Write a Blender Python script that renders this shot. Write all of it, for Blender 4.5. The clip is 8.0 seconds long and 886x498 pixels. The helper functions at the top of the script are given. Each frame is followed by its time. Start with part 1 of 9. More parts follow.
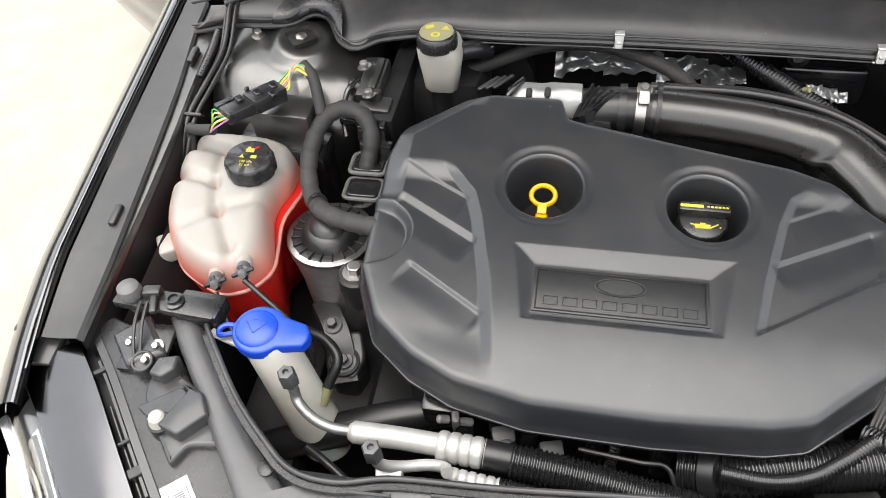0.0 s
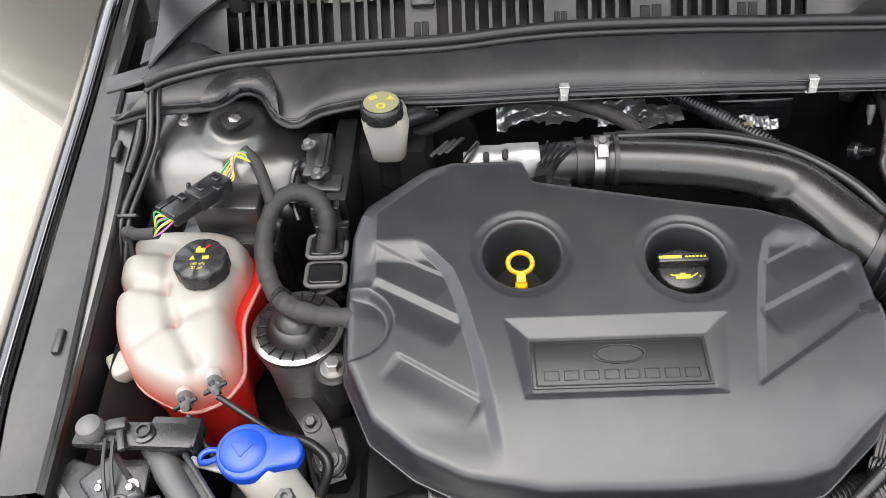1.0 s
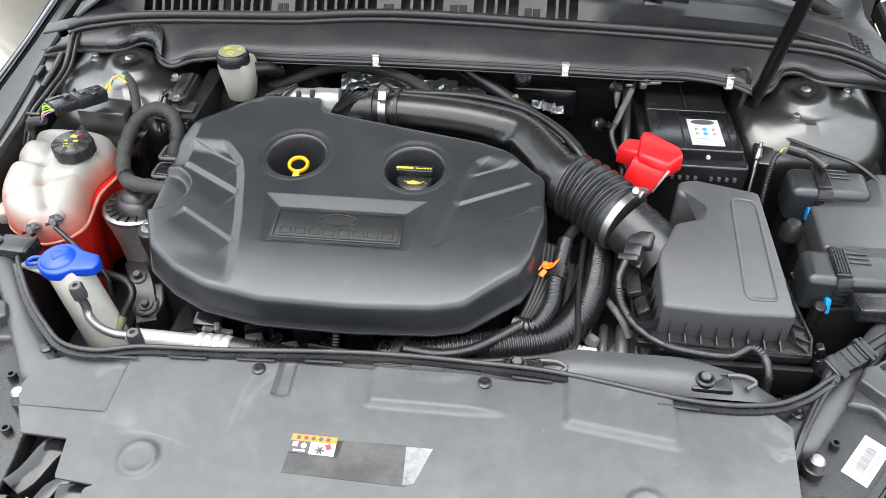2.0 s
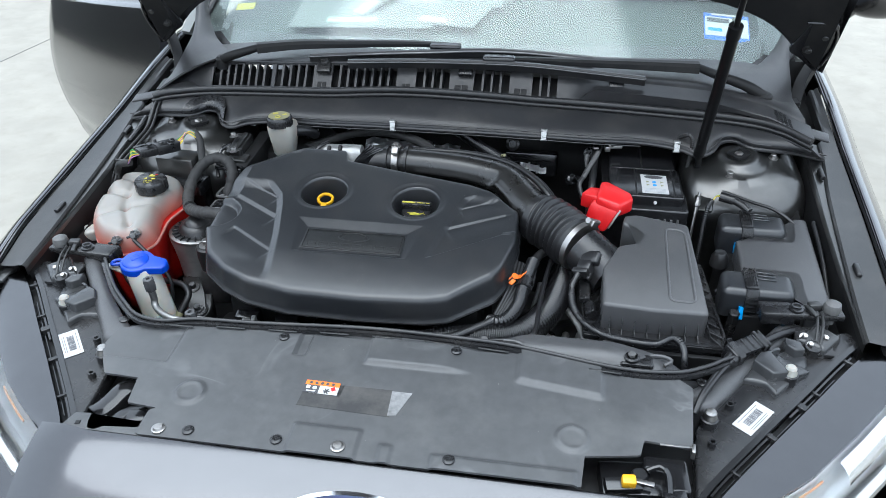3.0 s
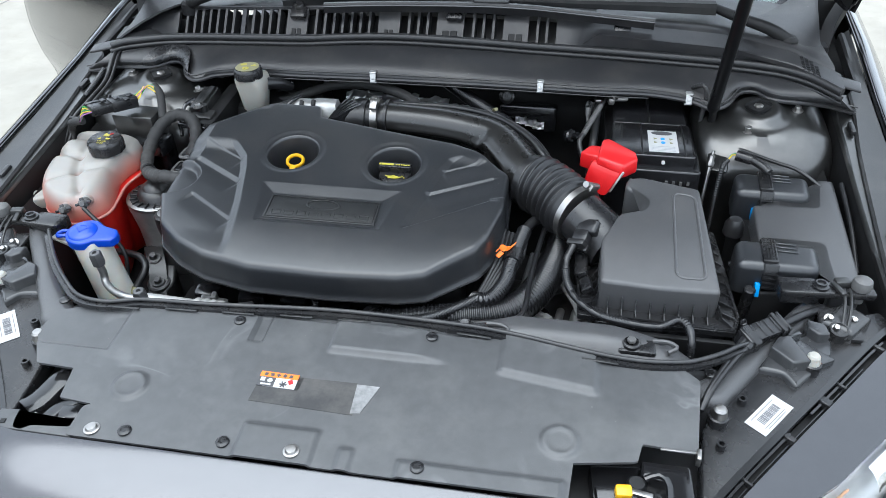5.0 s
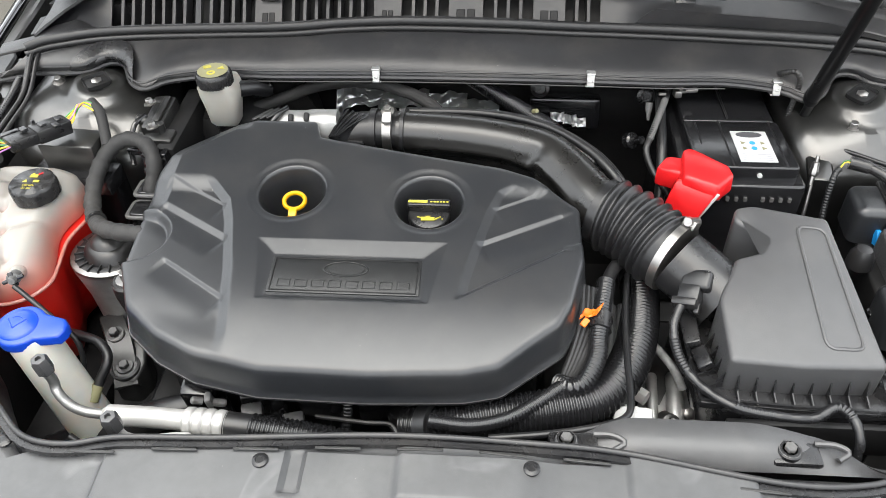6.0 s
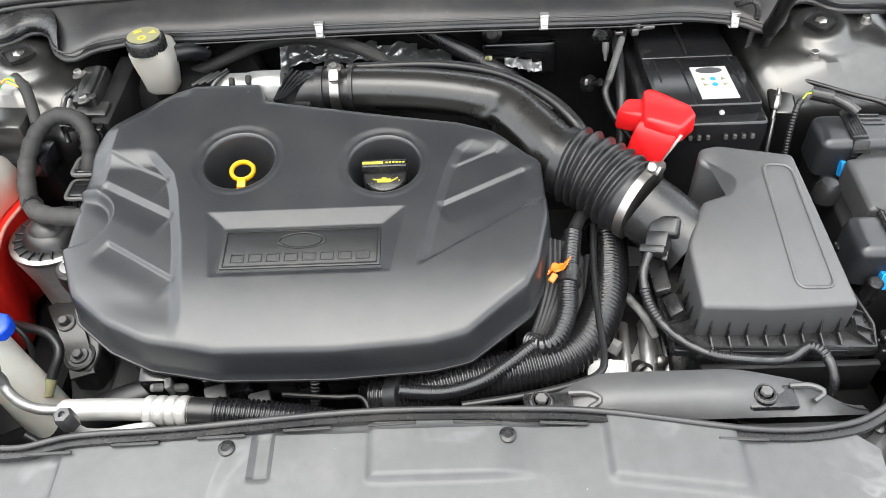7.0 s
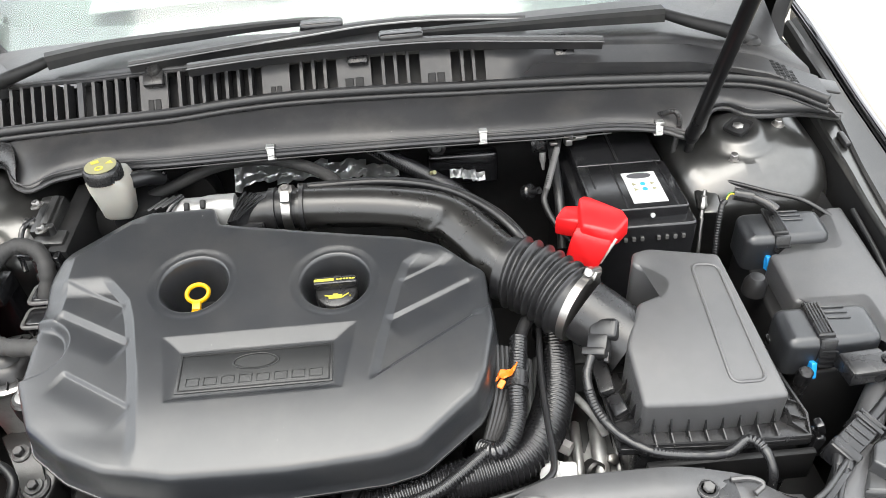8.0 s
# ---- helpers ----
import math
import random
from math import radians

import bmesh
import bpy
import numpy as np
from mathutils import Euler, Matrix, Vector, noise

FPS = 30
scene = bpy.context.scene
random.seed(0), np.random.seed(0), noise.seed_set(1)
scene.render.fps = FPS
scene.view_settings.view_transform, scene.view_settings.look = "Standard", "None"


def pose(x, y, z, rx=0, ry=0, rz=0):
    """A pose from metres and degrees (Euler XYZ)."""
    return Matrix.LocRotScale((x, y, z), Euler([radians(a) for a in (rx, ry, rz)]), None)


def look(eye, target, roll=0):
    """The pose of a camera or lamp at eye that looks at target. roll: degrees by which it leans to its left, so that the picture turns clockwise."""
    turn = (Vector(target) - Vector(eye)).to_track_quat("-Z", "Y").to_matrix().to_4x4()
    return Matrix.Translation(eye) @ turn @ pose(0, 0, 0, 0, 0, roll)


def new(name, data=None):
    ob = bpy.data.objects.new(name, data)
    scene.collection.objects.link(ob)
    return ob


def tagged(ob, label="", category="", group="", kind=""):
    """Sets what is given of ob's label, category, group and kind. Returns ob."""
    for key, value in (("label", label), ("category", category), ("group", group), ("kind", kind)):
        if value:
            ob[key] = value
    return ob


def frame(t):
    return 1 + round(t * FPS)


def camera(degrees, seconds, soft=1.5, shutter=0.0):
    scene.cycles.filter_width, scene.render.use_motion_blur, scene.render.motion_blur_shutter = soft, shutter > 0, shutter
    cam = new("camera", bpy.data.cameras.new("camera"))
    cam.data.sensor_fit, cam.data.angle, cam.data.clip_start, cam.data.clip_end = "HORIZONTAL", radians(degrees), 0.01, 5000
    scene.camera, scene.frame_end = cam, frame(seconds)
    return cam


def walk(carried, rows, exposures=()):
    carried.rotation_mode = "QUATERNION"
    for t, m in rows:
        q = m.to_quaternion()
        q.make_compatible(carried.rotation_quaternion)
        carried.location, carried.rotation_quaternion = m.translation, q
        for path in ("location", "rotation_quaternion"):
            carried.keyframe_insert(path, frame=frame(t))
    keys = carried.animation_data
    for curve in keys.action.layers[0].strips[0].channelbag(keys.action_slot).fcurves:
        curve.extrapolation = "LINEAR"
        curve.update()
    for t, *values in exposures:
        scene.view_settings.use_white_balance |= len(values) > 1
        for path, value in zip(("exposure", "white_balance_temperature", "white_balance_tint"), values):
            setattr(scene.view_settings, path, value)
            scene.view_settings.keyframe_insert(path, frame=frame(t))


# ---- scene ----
cam = camera(60.5, 8.0, soft=0.5)
PATH = [
    (0, (-0.204, -0.32, 1.562), (-0.498, 0.984, 0.074), -4.2),
    (0.5, (-0.318, -0.25, 1.582), (-0.425, 1.121, 0.13), -3.5),
    (1, (-0.299, -0.251, 1.583), (-0.337, 1.117, 0.124), -3.2),
    (1.5, (-0.116, -0.378, 1.604), (-0.165, 1.04, 0.195), -1.4),
    (1.7, (-0.005, -0.472, 1.59), (-0.096, 0.977, 0.213), -0.6),
    (2.8, (0.201, -0.904, 1.636), (-0.07, 0.744, 0.536), -0.5),
    (3, (0.221, -0.926, 1.646), (-0.052, 0.736, 0.567), -0.4),
    (3.5, (0.261, -0.922, 1.647), (-0.021, 0.763, 0.606), -0.5),
    (4, (0.274, -0.863, 1.641), (-0.026, 0.81, 0.588), -0.7),
    (4.5, (0.277, -0.823, 1.627), (-0.057, 0.82, 0.537), -0.8),
    (4.7, (0.286, -0.822, 1.612), (-0.048, 0.793, 0.48), -1.0),
    (5.8, (0.063, -0.503, 1.559), (-0.068, 1.014, 0.263), -1.8),
    (6, (0.048, -0.461, 1.549), (-0.082, 1.035, 0.229), -1.5),
    (6.5, (0.034, -0.435, 1.52), (-0.076, 0.987, 0.119), -1.0),
    (7, (0.052, -0.421, 1.538), (0.012, 0.981, 0.113), -3.2),
    (7.5, (0.061, -0.413, 1.555), (0.089, 1.015, 0.155), -4.5),
    (8, (0.079, -0.431, 1.587), (0.136, 1.122, 0.328), -3.5),
]
EXPOSURES = [(0.0, 1.56, 6780, 9), (1.0, 1.63, 6680, 9), (1.7, 1.80, 6580, 8), (2.8, 1.12, 5760, 4), (3.1, 1.06, 5720, 4), (3.5, 0.92, 5680, 4), (4.1, 0.98, 5660, 4), (4.7, 1.08, 5640, 4), (5.8, 1.66, 6650, 7), (6.5, 1.80, 6650, 7), (7.0, 1.90, 6650, 7), (7.5, 1.96, 6650, 7), (8.0, 2.0, 6700, 7)]
walk(cam, [(t, look(eye, target, roll)) for t, eye, target, roll in PATH], EXPOSURES)

# ---- light: a bright overcast day in the open ----
world = bpy.data.worlds.new("sky")
scene.world = world
world.use_nodes = True
wn = world.node_tree.nodes
sky = wn.new("ShaderNodeTexSky")
sky.sky_type = "NISHITA"
sky.sun_disc = False
sky.sun_elevation = radians(60)
sky.sun_rotation = radians(200)
sky.dust_density = 4.0
sky.ozone_density = 0.6
haze = wn.new("ShaderNodeMix")
haze.data_type = "RGBA"
haze.inputs["Factor"].default_value = 0.8
haze.inputs["B"].default_value = (8.2, 8.4, 8.8, 1)
world.node_tree.links.new(sky.outputs["Color"], haze.inputs["A"])
wn["Background"].inputs["Strength"].default_value = 0.134
world.node_tree.links.new(haze.outputs["Result"], wn["Background"].inputs["Color"])
sun = new("sun", bpy.data.lights.new("sun", "SUN"))
sun.data.energy, sun.data.angle, sun.data.color = 1.5, radians(60), (1.0, 0.98, 0.95)
sun.matrix_world = look((-0.65, 0.1, 6.0), (0, 0.2, 0.9))


# ---- materials ----
def mat(name, col, rough=0.5, metal=0.0, var=0.18, scale=60.0, bump=0.0, bscale=900.0, coat=0.0, dirt=0.0, dirtcol=(0.35, 0.32, 0.28), rvar=0.12, trans=0.0, sss=0.0, emit=0.0, ior=1.5, spec=0.5):
    """A plain surface with two scales of variation, fine relief and optional dust."""
    m = bpy.data.materials.new(name)
    m.use_nodes = True
    nt = m.node_tree
    n, link = nt.nodes, nt.links.new
    bsdf = n["Principled BSDF"]
    tc = n.new("ShaderNodeTexCoord")
    a = n.new("ShaderNodeTexNoise")
    a.inputs["Scale"].default_value, a.inputs["Detail"].default_value = scale, 6
    b = n.new("ShaderNodeTexNoise")
    b.inputs["Scale"].default_value, b.inputs["Detail"].default_value = scale * 0.12, 4
    for t in (a, b):
        link(tc.outputs["Object"], t.inputs["Vector"])
    add = n.new("ShaderNodeMath")
    add.operation = "ADD"
    link(a.outputs["Fac"], add.inputs[0])
    link(b.outputs["Fac"], add.inputs[1])
    ramp = n.new("ShaderNodeMapRange")
    ramp.inputs["From Min"].default_value, ramp.inputs["From Max"].default_value = 0.6, 1.4
    ramp.inputs["To Min"].default_value, ramp.inputs["To Max"].default_value = 1 - var, 1 + var
    link(add.outputs[0], ramp.inputs["Value"])
    mul = n.new("ShaderNodeMix")
    mul.data_type, mul.blend_type = "RGBA", "MULTIPLY"
    mul.inputs["Factor"].default_value = 1.0
    mul.inputs["A"].default_value = (*col, 1)
    link(ramp.outputs["Result"], mul.inputs["B"])
    out = mul.outputs["Result"]
    if dirt:
        d = n.new("ShaderNodeTexNoise")
        d.inputs["Scale"].default_value, d.inputs["Detail"].default_value, d.inputs["Roughness"].default_value = 9.0, 9, 0.65
        link(tc.outputs["Object"], d.inputs["Vector"])
        dr = n.new("ShaderNodeMapRange")
        dr.inputs["From Min"].default_value, dr.inputs["From Max"].default_value = 0.48, 0.75
        dr.inputs["To Max"].default_value = dirt
        link(d.outputs["Fac"], dr.inputs["Value"])
        mx = n.new("ShaderNodeMix")
        mx.data_type = "RGBA"
        link(dr.outputs["Result"], mx.inputs["Factor"])
        link(out, mx.inputs["A"])
        mx.inputs["B"].default_value = (*dirtcol, 1)
        out = mx.outputs["Result"]
    link(out, bsdf.inputs["Base Color"])
    rr = n.new("ShaderNodeMapRange")
    rr.inputs["From Min"].default_value, rr.inputs["From Max"].default_value = 0.6, 1.4
    rr.inputs["To Min"].default_value, rr.inputs["To Max"].default_value = max(0.02, rough - rvar * rough), min(1, rough + rvar * rough)
    link(add.outputs[0], rr.inputs["Value"])
    link(rr.outputs["Result"], bsdf.inputs["Roughness"])
    bsdf.inputs["Metallic"].default_value = metal
    bsdf.inputs["IOR"].default_value = ior
    bsdf.inputs["Specular IOR Level"].default_value = spec
    bsdf.inputs["Coat Weight"].default_value = coat
    bsdf.inputs["Coat Roughness"].default_value = 0.09
    bsdf.inputs["Transmission Weight"].default_value = trans
    if sss:
        bsdf.inputs["Subsurface Weight"].default_value = sss
        bsdf.inputs["Subsurface Radius"].default_value = (0.03, 0.02, 0.015)
        bsdf.inputs["Subsurface Scale"].default_value = 0.5
    if bump:
        c = n.new("ShaderNodeTexNoise")
        c.inputs["Scale"].default_value, c.inputs["Detail"].default_value = bscale, 3
        link(tc.outputs["Object"], c.inputs["Vector"])
        bp = n.new("ShaderNodeBump")
        bp.inputs["Strength"].default_value, bp.inputs["Distance"].default_value = bump, 0.001
        link(c.outputs["Fac"], bp.inputs["Height"])
        link(bp.outputs["Normal"], bsdf.inputs["Normal"])
    return m


M_COVER = mat("grained_black_plastic", (0.0150, 0.0160, 0.0182), 0.32, bump=0.16, bscale=1500, var=0.12, dirt=0.04, spec=0.65)
M_BADGE = mat("badge_plastic", (0.011, 0.0115, 0.012), 0.38, bump=0.25, bscale=1600)
M_PLASTIC = mat("black_plastic", (0.011, 0.011, 0.012), 0.27, bump=0.15, bscale=1100, dirt=0.05)
M_SATIN = mat("satin_black_plastic", (0.010, 0.010, 0.011), 0.21, var=0.15, spec=0.65)
M_DARK = mat("soot_black_plastic", (0.0095, 0.0095, 0.010), 0.5, dirt=0.03, spec=0.25)
M_STRUT = mat("black_lacquered_steel", (0.006, 0.006, 0.0065), 0.3, var=0.1, spec=0.18)
M_RUBBER = mat("black_rubber", (0.010, 0.010, 0.011), 0.36, var=0.2, dirt=0.05)
M_TAPE = mat("black_cloth_tape", (0.017, 0.0165, 0.0165), 0.7, var=0.25, bump=0.6, bscale=700, dirt=0.08)
M_PAINT = mat("dark_grey_paint", (0.078, 0.078, 0.082), 0.17, metal=1.0, coat=0.6, var=0.06, scale=300, rvar=0.08)
M_INNER = mat("inner_body_paint", (0.094, 0.093, 0.091), 0.34, metal=0.92, coat=0.35, var=0.12, dirt=0.05)
M_GREY = mat("dusty_grey_plastic", (0.050, 0.051, 0.053), 0.40, var=0.2, bump=0.10, bscale=800, dirt=0.40, dirtcol=(0.115, 0.114, 0.112))
M_COWL = mat("cowl_plastic", (0.021, 0.021, 0.0225), 0.40, bump=0.12, bscale=1000, dirt=0.08)
M_SEAL = mat("sponge_seal", (0.014, 0.014, 0.015), 0.42, var=0.15)
M_STEEL = mat("zinc_steel", (0.32, 0.31, 0.30), 0.36, metal=1.0, var=0.2)
M_ALU = mat("cast_aluminium", (0.42, 0.42, 0.415), 0.45, metal=0.85, var=0.25, bump=0.5, bscale=600, dirt=0.15, dirtcol=(0.1, 0.09, 0.08))
M_PIPE = mat("bare_aluminium_pipe", (0.42, 0.416, 0.405), 0.48, metal=0.5, var=0.12)
M_FOIL = mat("crinkled_foil", (0.66, 0.66, 0.67), 0.40, metal=1.0, var=0.1, bump=0.12, bscale=160)
M_SHIELD = mat("pressed_aluminium", (0.30, 0.30, 0.295), 0.45, metal=0.8, var=0.2, bump=0.3, bscale=500)
M_RED = mat("red_plastic", (0.58, 0.010, 0.013), 0.36, var=0.06)
M_BLUE = mat("blue_plastic", (0.005, 0.045, 0.40), 0.34, var=0.08)
M_YELLOW = mat("yellow_plastic", (0.68, 0.36, 0.004), 0.36, var=0.06)
M_INK = mat("yellow_print", (0.40, 0.35, 0.04), 0.5, var=0.25, scale=200)
M_WHITE = mat("milky_plastic", (0.30, 0.29, 0.262), 0.38, var=0.06, sss=0.35)
M_NECK = mat("milky_filler_plastic", (0.60, 0.585, 0.53), 0.4, var=0.06, sss=0.6)
M_PAPER = mat("white_label", (0.43, 0.43, 0.425), 0.45, var=0.05)
M_SHEET = mat("thin_paper", (0.17, 0.178, 0.174), 0.6, var=0.12, scale=20)
M_BARS = mat("label_print", (0.05, 0.05, 0.055), 0.6)
M_COOLANT = mat("red_coolant_in_plastic", (0.56, 0.015, 0.010), 0.3, var=0.08, scale=12, sss=0.25)
M_FAINT = mat("faded_label_print", (0.13, 0.13, 0.14), 0.6)
M_GREYINK = mat("grey_print", (0.30, 0.31, 0.33), 0.5)
M_ORANGE = mat("orange_print", (0.85, 0.16, 0.01), 0.5, var=0.08)
M_CYAN = mat("blue_clip", (0.008, 0.24, 0.60), 0.4)
M_WIRE_Y = mat("yellow_wire", (0.55, 0.42, 0.03), 0.45)
M_WIRE_P = mat("violet_wire", (0.30, 0.12, 0.32), 0.45)
M_WIRE_G = mat("green_wire", (0.05, 0.28, 0.06), 0.45)
M_GLOSS = mat("gloss_black_plastic", (0.010, 0.010, 0.011), 0.16, var=0.2, dirt=0.05)
M_AMBER = mat("amber_plastic", (0.55, 0.27, 0.12), 0.3, var=0.15)
M_TINT = mat("tinted_glass", (0.006, 0.007, 0.008), 0.06, var=0.05)
M_FLANGE = mat("pink_milky_plastic", (0.46, 0.20, 0.17), 0.35, var=0.12, sss=0.4)
M_CLIP = mat("pale_spring_steel", (0.52, 0.52, 0.51), 0.38, metal=0.9, var=0.15)
M_SMOKE = mat("smoky_plastic", (0.030, 0.031, 0.033), 0.26, var=0.25, dirt=0.08)
M_CHROME = mat("chrome", (0.82, 0.82, 0.83), 0.08, metal=1.0, var=0.04)
M_STICKERBLUE = mat("blue_border", (0.03, 0.12, 0.55), 0.4)
M_NAVY = mat("dark_blue_enamel", (0.02, 0.035, 0.11), 0.2, coat=0.5)
M_DASH = mat("pale_dashboard_vinyl", (0.055, 0.066, 0.062), 0.6, var=0.16, scale=14)
M_JOINT = mat("dirty_joint", (0.10, 0.10, 0.095), 0.8, var=0.3, scale=2.0, bump=0.4, bscale=60)
M_GLUE = mat("old_glue", (0.018, 0.018, 0.019), 0.55, var=0.4, scale=90, dirt=0.2)
M_FRIT = mat("printed_glass_border", (0.05, 0.052, 0.056), 0.5)
M_WORN = mat("worn_pale_plastic", (0.17, 0.17, 0.17), 0.5, var=0.6, scale=140, dirt=0.5, dirtcol=(0.07, 0.07, 0.07))
M_RAIL = mat("wing_edge_plastic", (0.022, 0.022, 0.0225), 0.34, bump=0.12, bscale=900, dirt=0.06)
M_CAST = mat("dull_cast_metal", (0.055, 0.055, 0.055), 0.38, metal=0.7, var=0.2, bump=0.3, bscale=500, dirt=0.2, dirtcol=(0.06, 0.055, 0.05))
M_GRAIN = mat("coarse_grained_plastic", (0.085, 0.084, 0.083), 0.5, var=0.25, scale=300, bump=0.3, bscale=700)
M_MOULD = mat("moulded_pipe_plastic", (0.013, 0.0125, 0.012), 0.28, var=0.15, spec=0.65)
M_BOX = mat("filter_box_plastic", (0.046, 0.046, 0.048), 0.38, bump=0.3, bscale=1400, var=0.12, dirt=0.06, spec=0.65)
M_DISC = mat("pale_cap_disc", (0.20, 0.19, 0.10), 0.5)


def concrete():
    m = mat("sunlit_concrete", (0.275, 0.258, 0.222), 0.8, var=0.2, scale=5.0, bump=0.4, bscale=120, dirt=0.45, dirtcol=(0.205, 0.188, 0.158))
    return m


def coolant_tank_plastic():
    """Milky plastic through which the red coolant shows below its level."""
    m = mat("milky_tank_plastic", (0.52, 0.50, 0.46), 0.42, var=0.04, sss=0.3)
    nt = m.node_tree
    n, link = nt.nodes, nt.links.new
    bsdf = n["Principled BSDF"]
    tc = n.new("ShaderNodeTexCoord")
    sep = n.new("ShaderNodeSeparateXYZ")
    link(tc.outputs["Object"], sep.inputs[0])
    noise_n = n.new("ShaderNodeTexNoise")
    noise_n.inputs["Scale"].default_value = 14
    link(tc.outputs["Object"], noise_n.inputs["Vector"])
    ma = n.new("ShaderNodeMath")
    ma.operation = "MULTIPLY_ADD"
    link(noise_n.outputs["Fac"], ma.inputs[0])
    ma.inputs[1].default_value = 0.03
    link(sep.outputs["Z"], ma.inputs[2])
    ramp = n.new("ShaderNodeValToRGB")
    mr = n.new("ShaderNodeMapRange")
    mr.inputs["From Min"].default_value, mr.inputs["From Max"].default_value = 0.832, 0.922
    link(ma.outputs[0], mr.inputs["Value"])
    link(mr.outputs["Result"], ramp.inputs["Fac"])
    ramp.color_ramp.elements[0].position, ramp.color_ramp.elements[0].color = 0.12, (0.56, 0.016, 0.011, 1)
    ramp.color_ramp.elements[1].position, ramp.color_ramp.elements[1].color = 0.74, (0.25, 0.235, 0.215, 1)
    e = ramp.color_ramp.elements.new(0.40)
    e.color = (0.48, 0.17, 0.13, 1)
    link(ramp.outputs["Color"], bsdf.inputs["Base Color"])
    return m


def glass(name, tint=(1, 1, 1), rough=0.0):
    m = bpy.data.materials.new(name)
    m.use_nodes = True
    b = m.node_tree.nodes["Principled BSDF"]
    b.inputs["Base Color"].default_value = (*tint, 1)
    b.inputs["Roughness"].default_value = rough
    b.inputs["Transmission Weight"].default_value = 1.0
    b.inputs["IOR"].default_value = 1.45
    return m


def scuffed(m, scale=9.0, amount=0.16, col=(0.34, 0.34, 0.34)):
    """Adds thin curling scuff marks and dusty smears to a plastic."""
    nt = m.node_tree
    n, link = nt.nodes, nt.links.new
    bsdf = n["Principled BSDF"]
    base = bsdf.inputs["Base Color"].links[0].from_socket
    tc = n.new("ShaderNodeTexCoord")
    line_n, patch_n = n.new("ShaderNodeTexNoise"), n.new("ShaderNodeTexNoise")
    line_n.inputs["Scale"].default_value, line_n.inputs["Detail"].default_value, line_n.inputs["Distortion"].default_value = scale, 3, 1.2
    patch_n.inputs["Scale"].default_value, patch_n.inputs["Detail"].default_value = 5.0, 5
    for t in (line_n, patch_n):
        link(tc.outputs["Object"], t.inputs["Vector"])
    off = n.new("ShaderNodeMath")
    off.operation = "SUBTRACT"
    link(line_n.outputs["Fac"], off.inputs[0])
    off.inputs[1].default_value = 0.5
    ab = n.new("ShaderNodeMath")
    ab.operation = "ABSOLUTE"
    link(off.outputs[0], ab.inputs[0])
    thin = n.new("ShaderNodeMapRange")
    thin.inputs["From Min"].default_value, thin.inputs["From Max"].default_value = 0.030, 0.0
    link(ab.outputs[0], thin.inputs["Value"])
    where = n.new("ShaderNodeMapRange")
    where.inputs["From Min"].default_value, where.inputs["From Max"].default_value = 0.52, 0.66
    link(patch_n.outputs["Fac"], where.inputs["Value"])
    soft = n.new("ShaderNodeMath")
    soft.operation = "ADD"
    soft.inputs[1].default_value = 0.22
    link(thin.outputs["Result"], soft.inputs[0])
    mul = n.new("ShaderNodeMath")
    mul.operation = "MULTIPLY"
    link(soft.outputs[0], mul.inputs[0])
    link(where.outputs["Result"], mul.inputs[1])
    amt = n.new("ShaderNodeMath")
    amt.operation = "MULTIPLY"
    amt.use_clamp = True
    link(mul.outputs[0], amt.inputs[0])
    amt.inputs[1].default_value = amount
    mx = n.new("ShaderNodeMix")
    mx.data_type = "RGBA"
    link(amt.outputs[0], mx.inputs["Factor"])
    link(base, mx.inputs["A"])
    mx.inputs["B"].default_value = (*col, 1)
    link(mx.outputs["Result"], bsdf.inputs["Base Color"])
    return m


def dusted(m, scale=85.0, size=0.055, col=(0.30, 0.29, 0.27)):
    """Adds scattered pale specks of dust."""
    nt = m.node_tree
    n, link = nt.nodes, nt.links.new
    bsdf = n["Principled BSDF"]
    base = bsdf.inputs["Base Color"].links[0].from_socket
    tc, vor, ns = n.new("ShaderNodeTexCoord"), n.new("ShaderNodeTexVoronoi"), n.new("ShaderNodeTexNoise")
    vor.inputs["Scale"].default_value, ns.inputs["Scale"].default_value = scale, 40.0
    link(tc.outputs["Object"], vor.inputs["Vector"])
    link(tc.outputs["Object"], ns.inputs["Vector"])
    lim = n.new("ShaderNodeMapRange")
    lim.inputs["From Min"].default_value, lim.inputs["From Max"].default_value = 0.5, 0.75
    lim.inputs["To Max"].default_value = size
    link(ns.outputs["Fac"], lim.inputs["Value"])
    less = n.new("ShaderNodeMath")
    less.operation = "LESS_THAN"
    link(vor.outputs["Distance"], less.inputs[0])
    link(lim.outputs["Result"], less.inputs[1])
    mx = n.new("ShaderNodeMix")
    mx.data_type = "RGBA"
    link(less.outputs[0], mx.inputs["Factor"])
    link(base, mx.inputs["A"])
    mx.inputs["B"].default_value = (*col, 1)
    link(mx.outputs["Result"], bsdf.inputs["Base Color"])


scuffed(M_GREY, 6.0, 0.34, (0.26, 0.26, 0.265))
for m in (M_COVER, M_BOX, M_COWL, M_PLASTIC, M_GREY):
    dusted(m)
# dark tone for the added wall that the door reflects
M_REFLECTED = mat("dark_reflected_wall", (0.06, 0.06, 0.058), 0.8, var=0.25, scale=3.0, bump=0.3, bscale=80)
M_CONCRETE = concrete()
M_TANK = coolant_tank_plastic()
M_GLASS = glass("windscreen_glass", (0.80, 0.90, 0.86), 0.07)
M_LENS = glass("clear_lens", (0.95, 0.96, 0.97), 0.02)


# ---- mesh helpers ----
def bmnew():
    return bmesh.new()


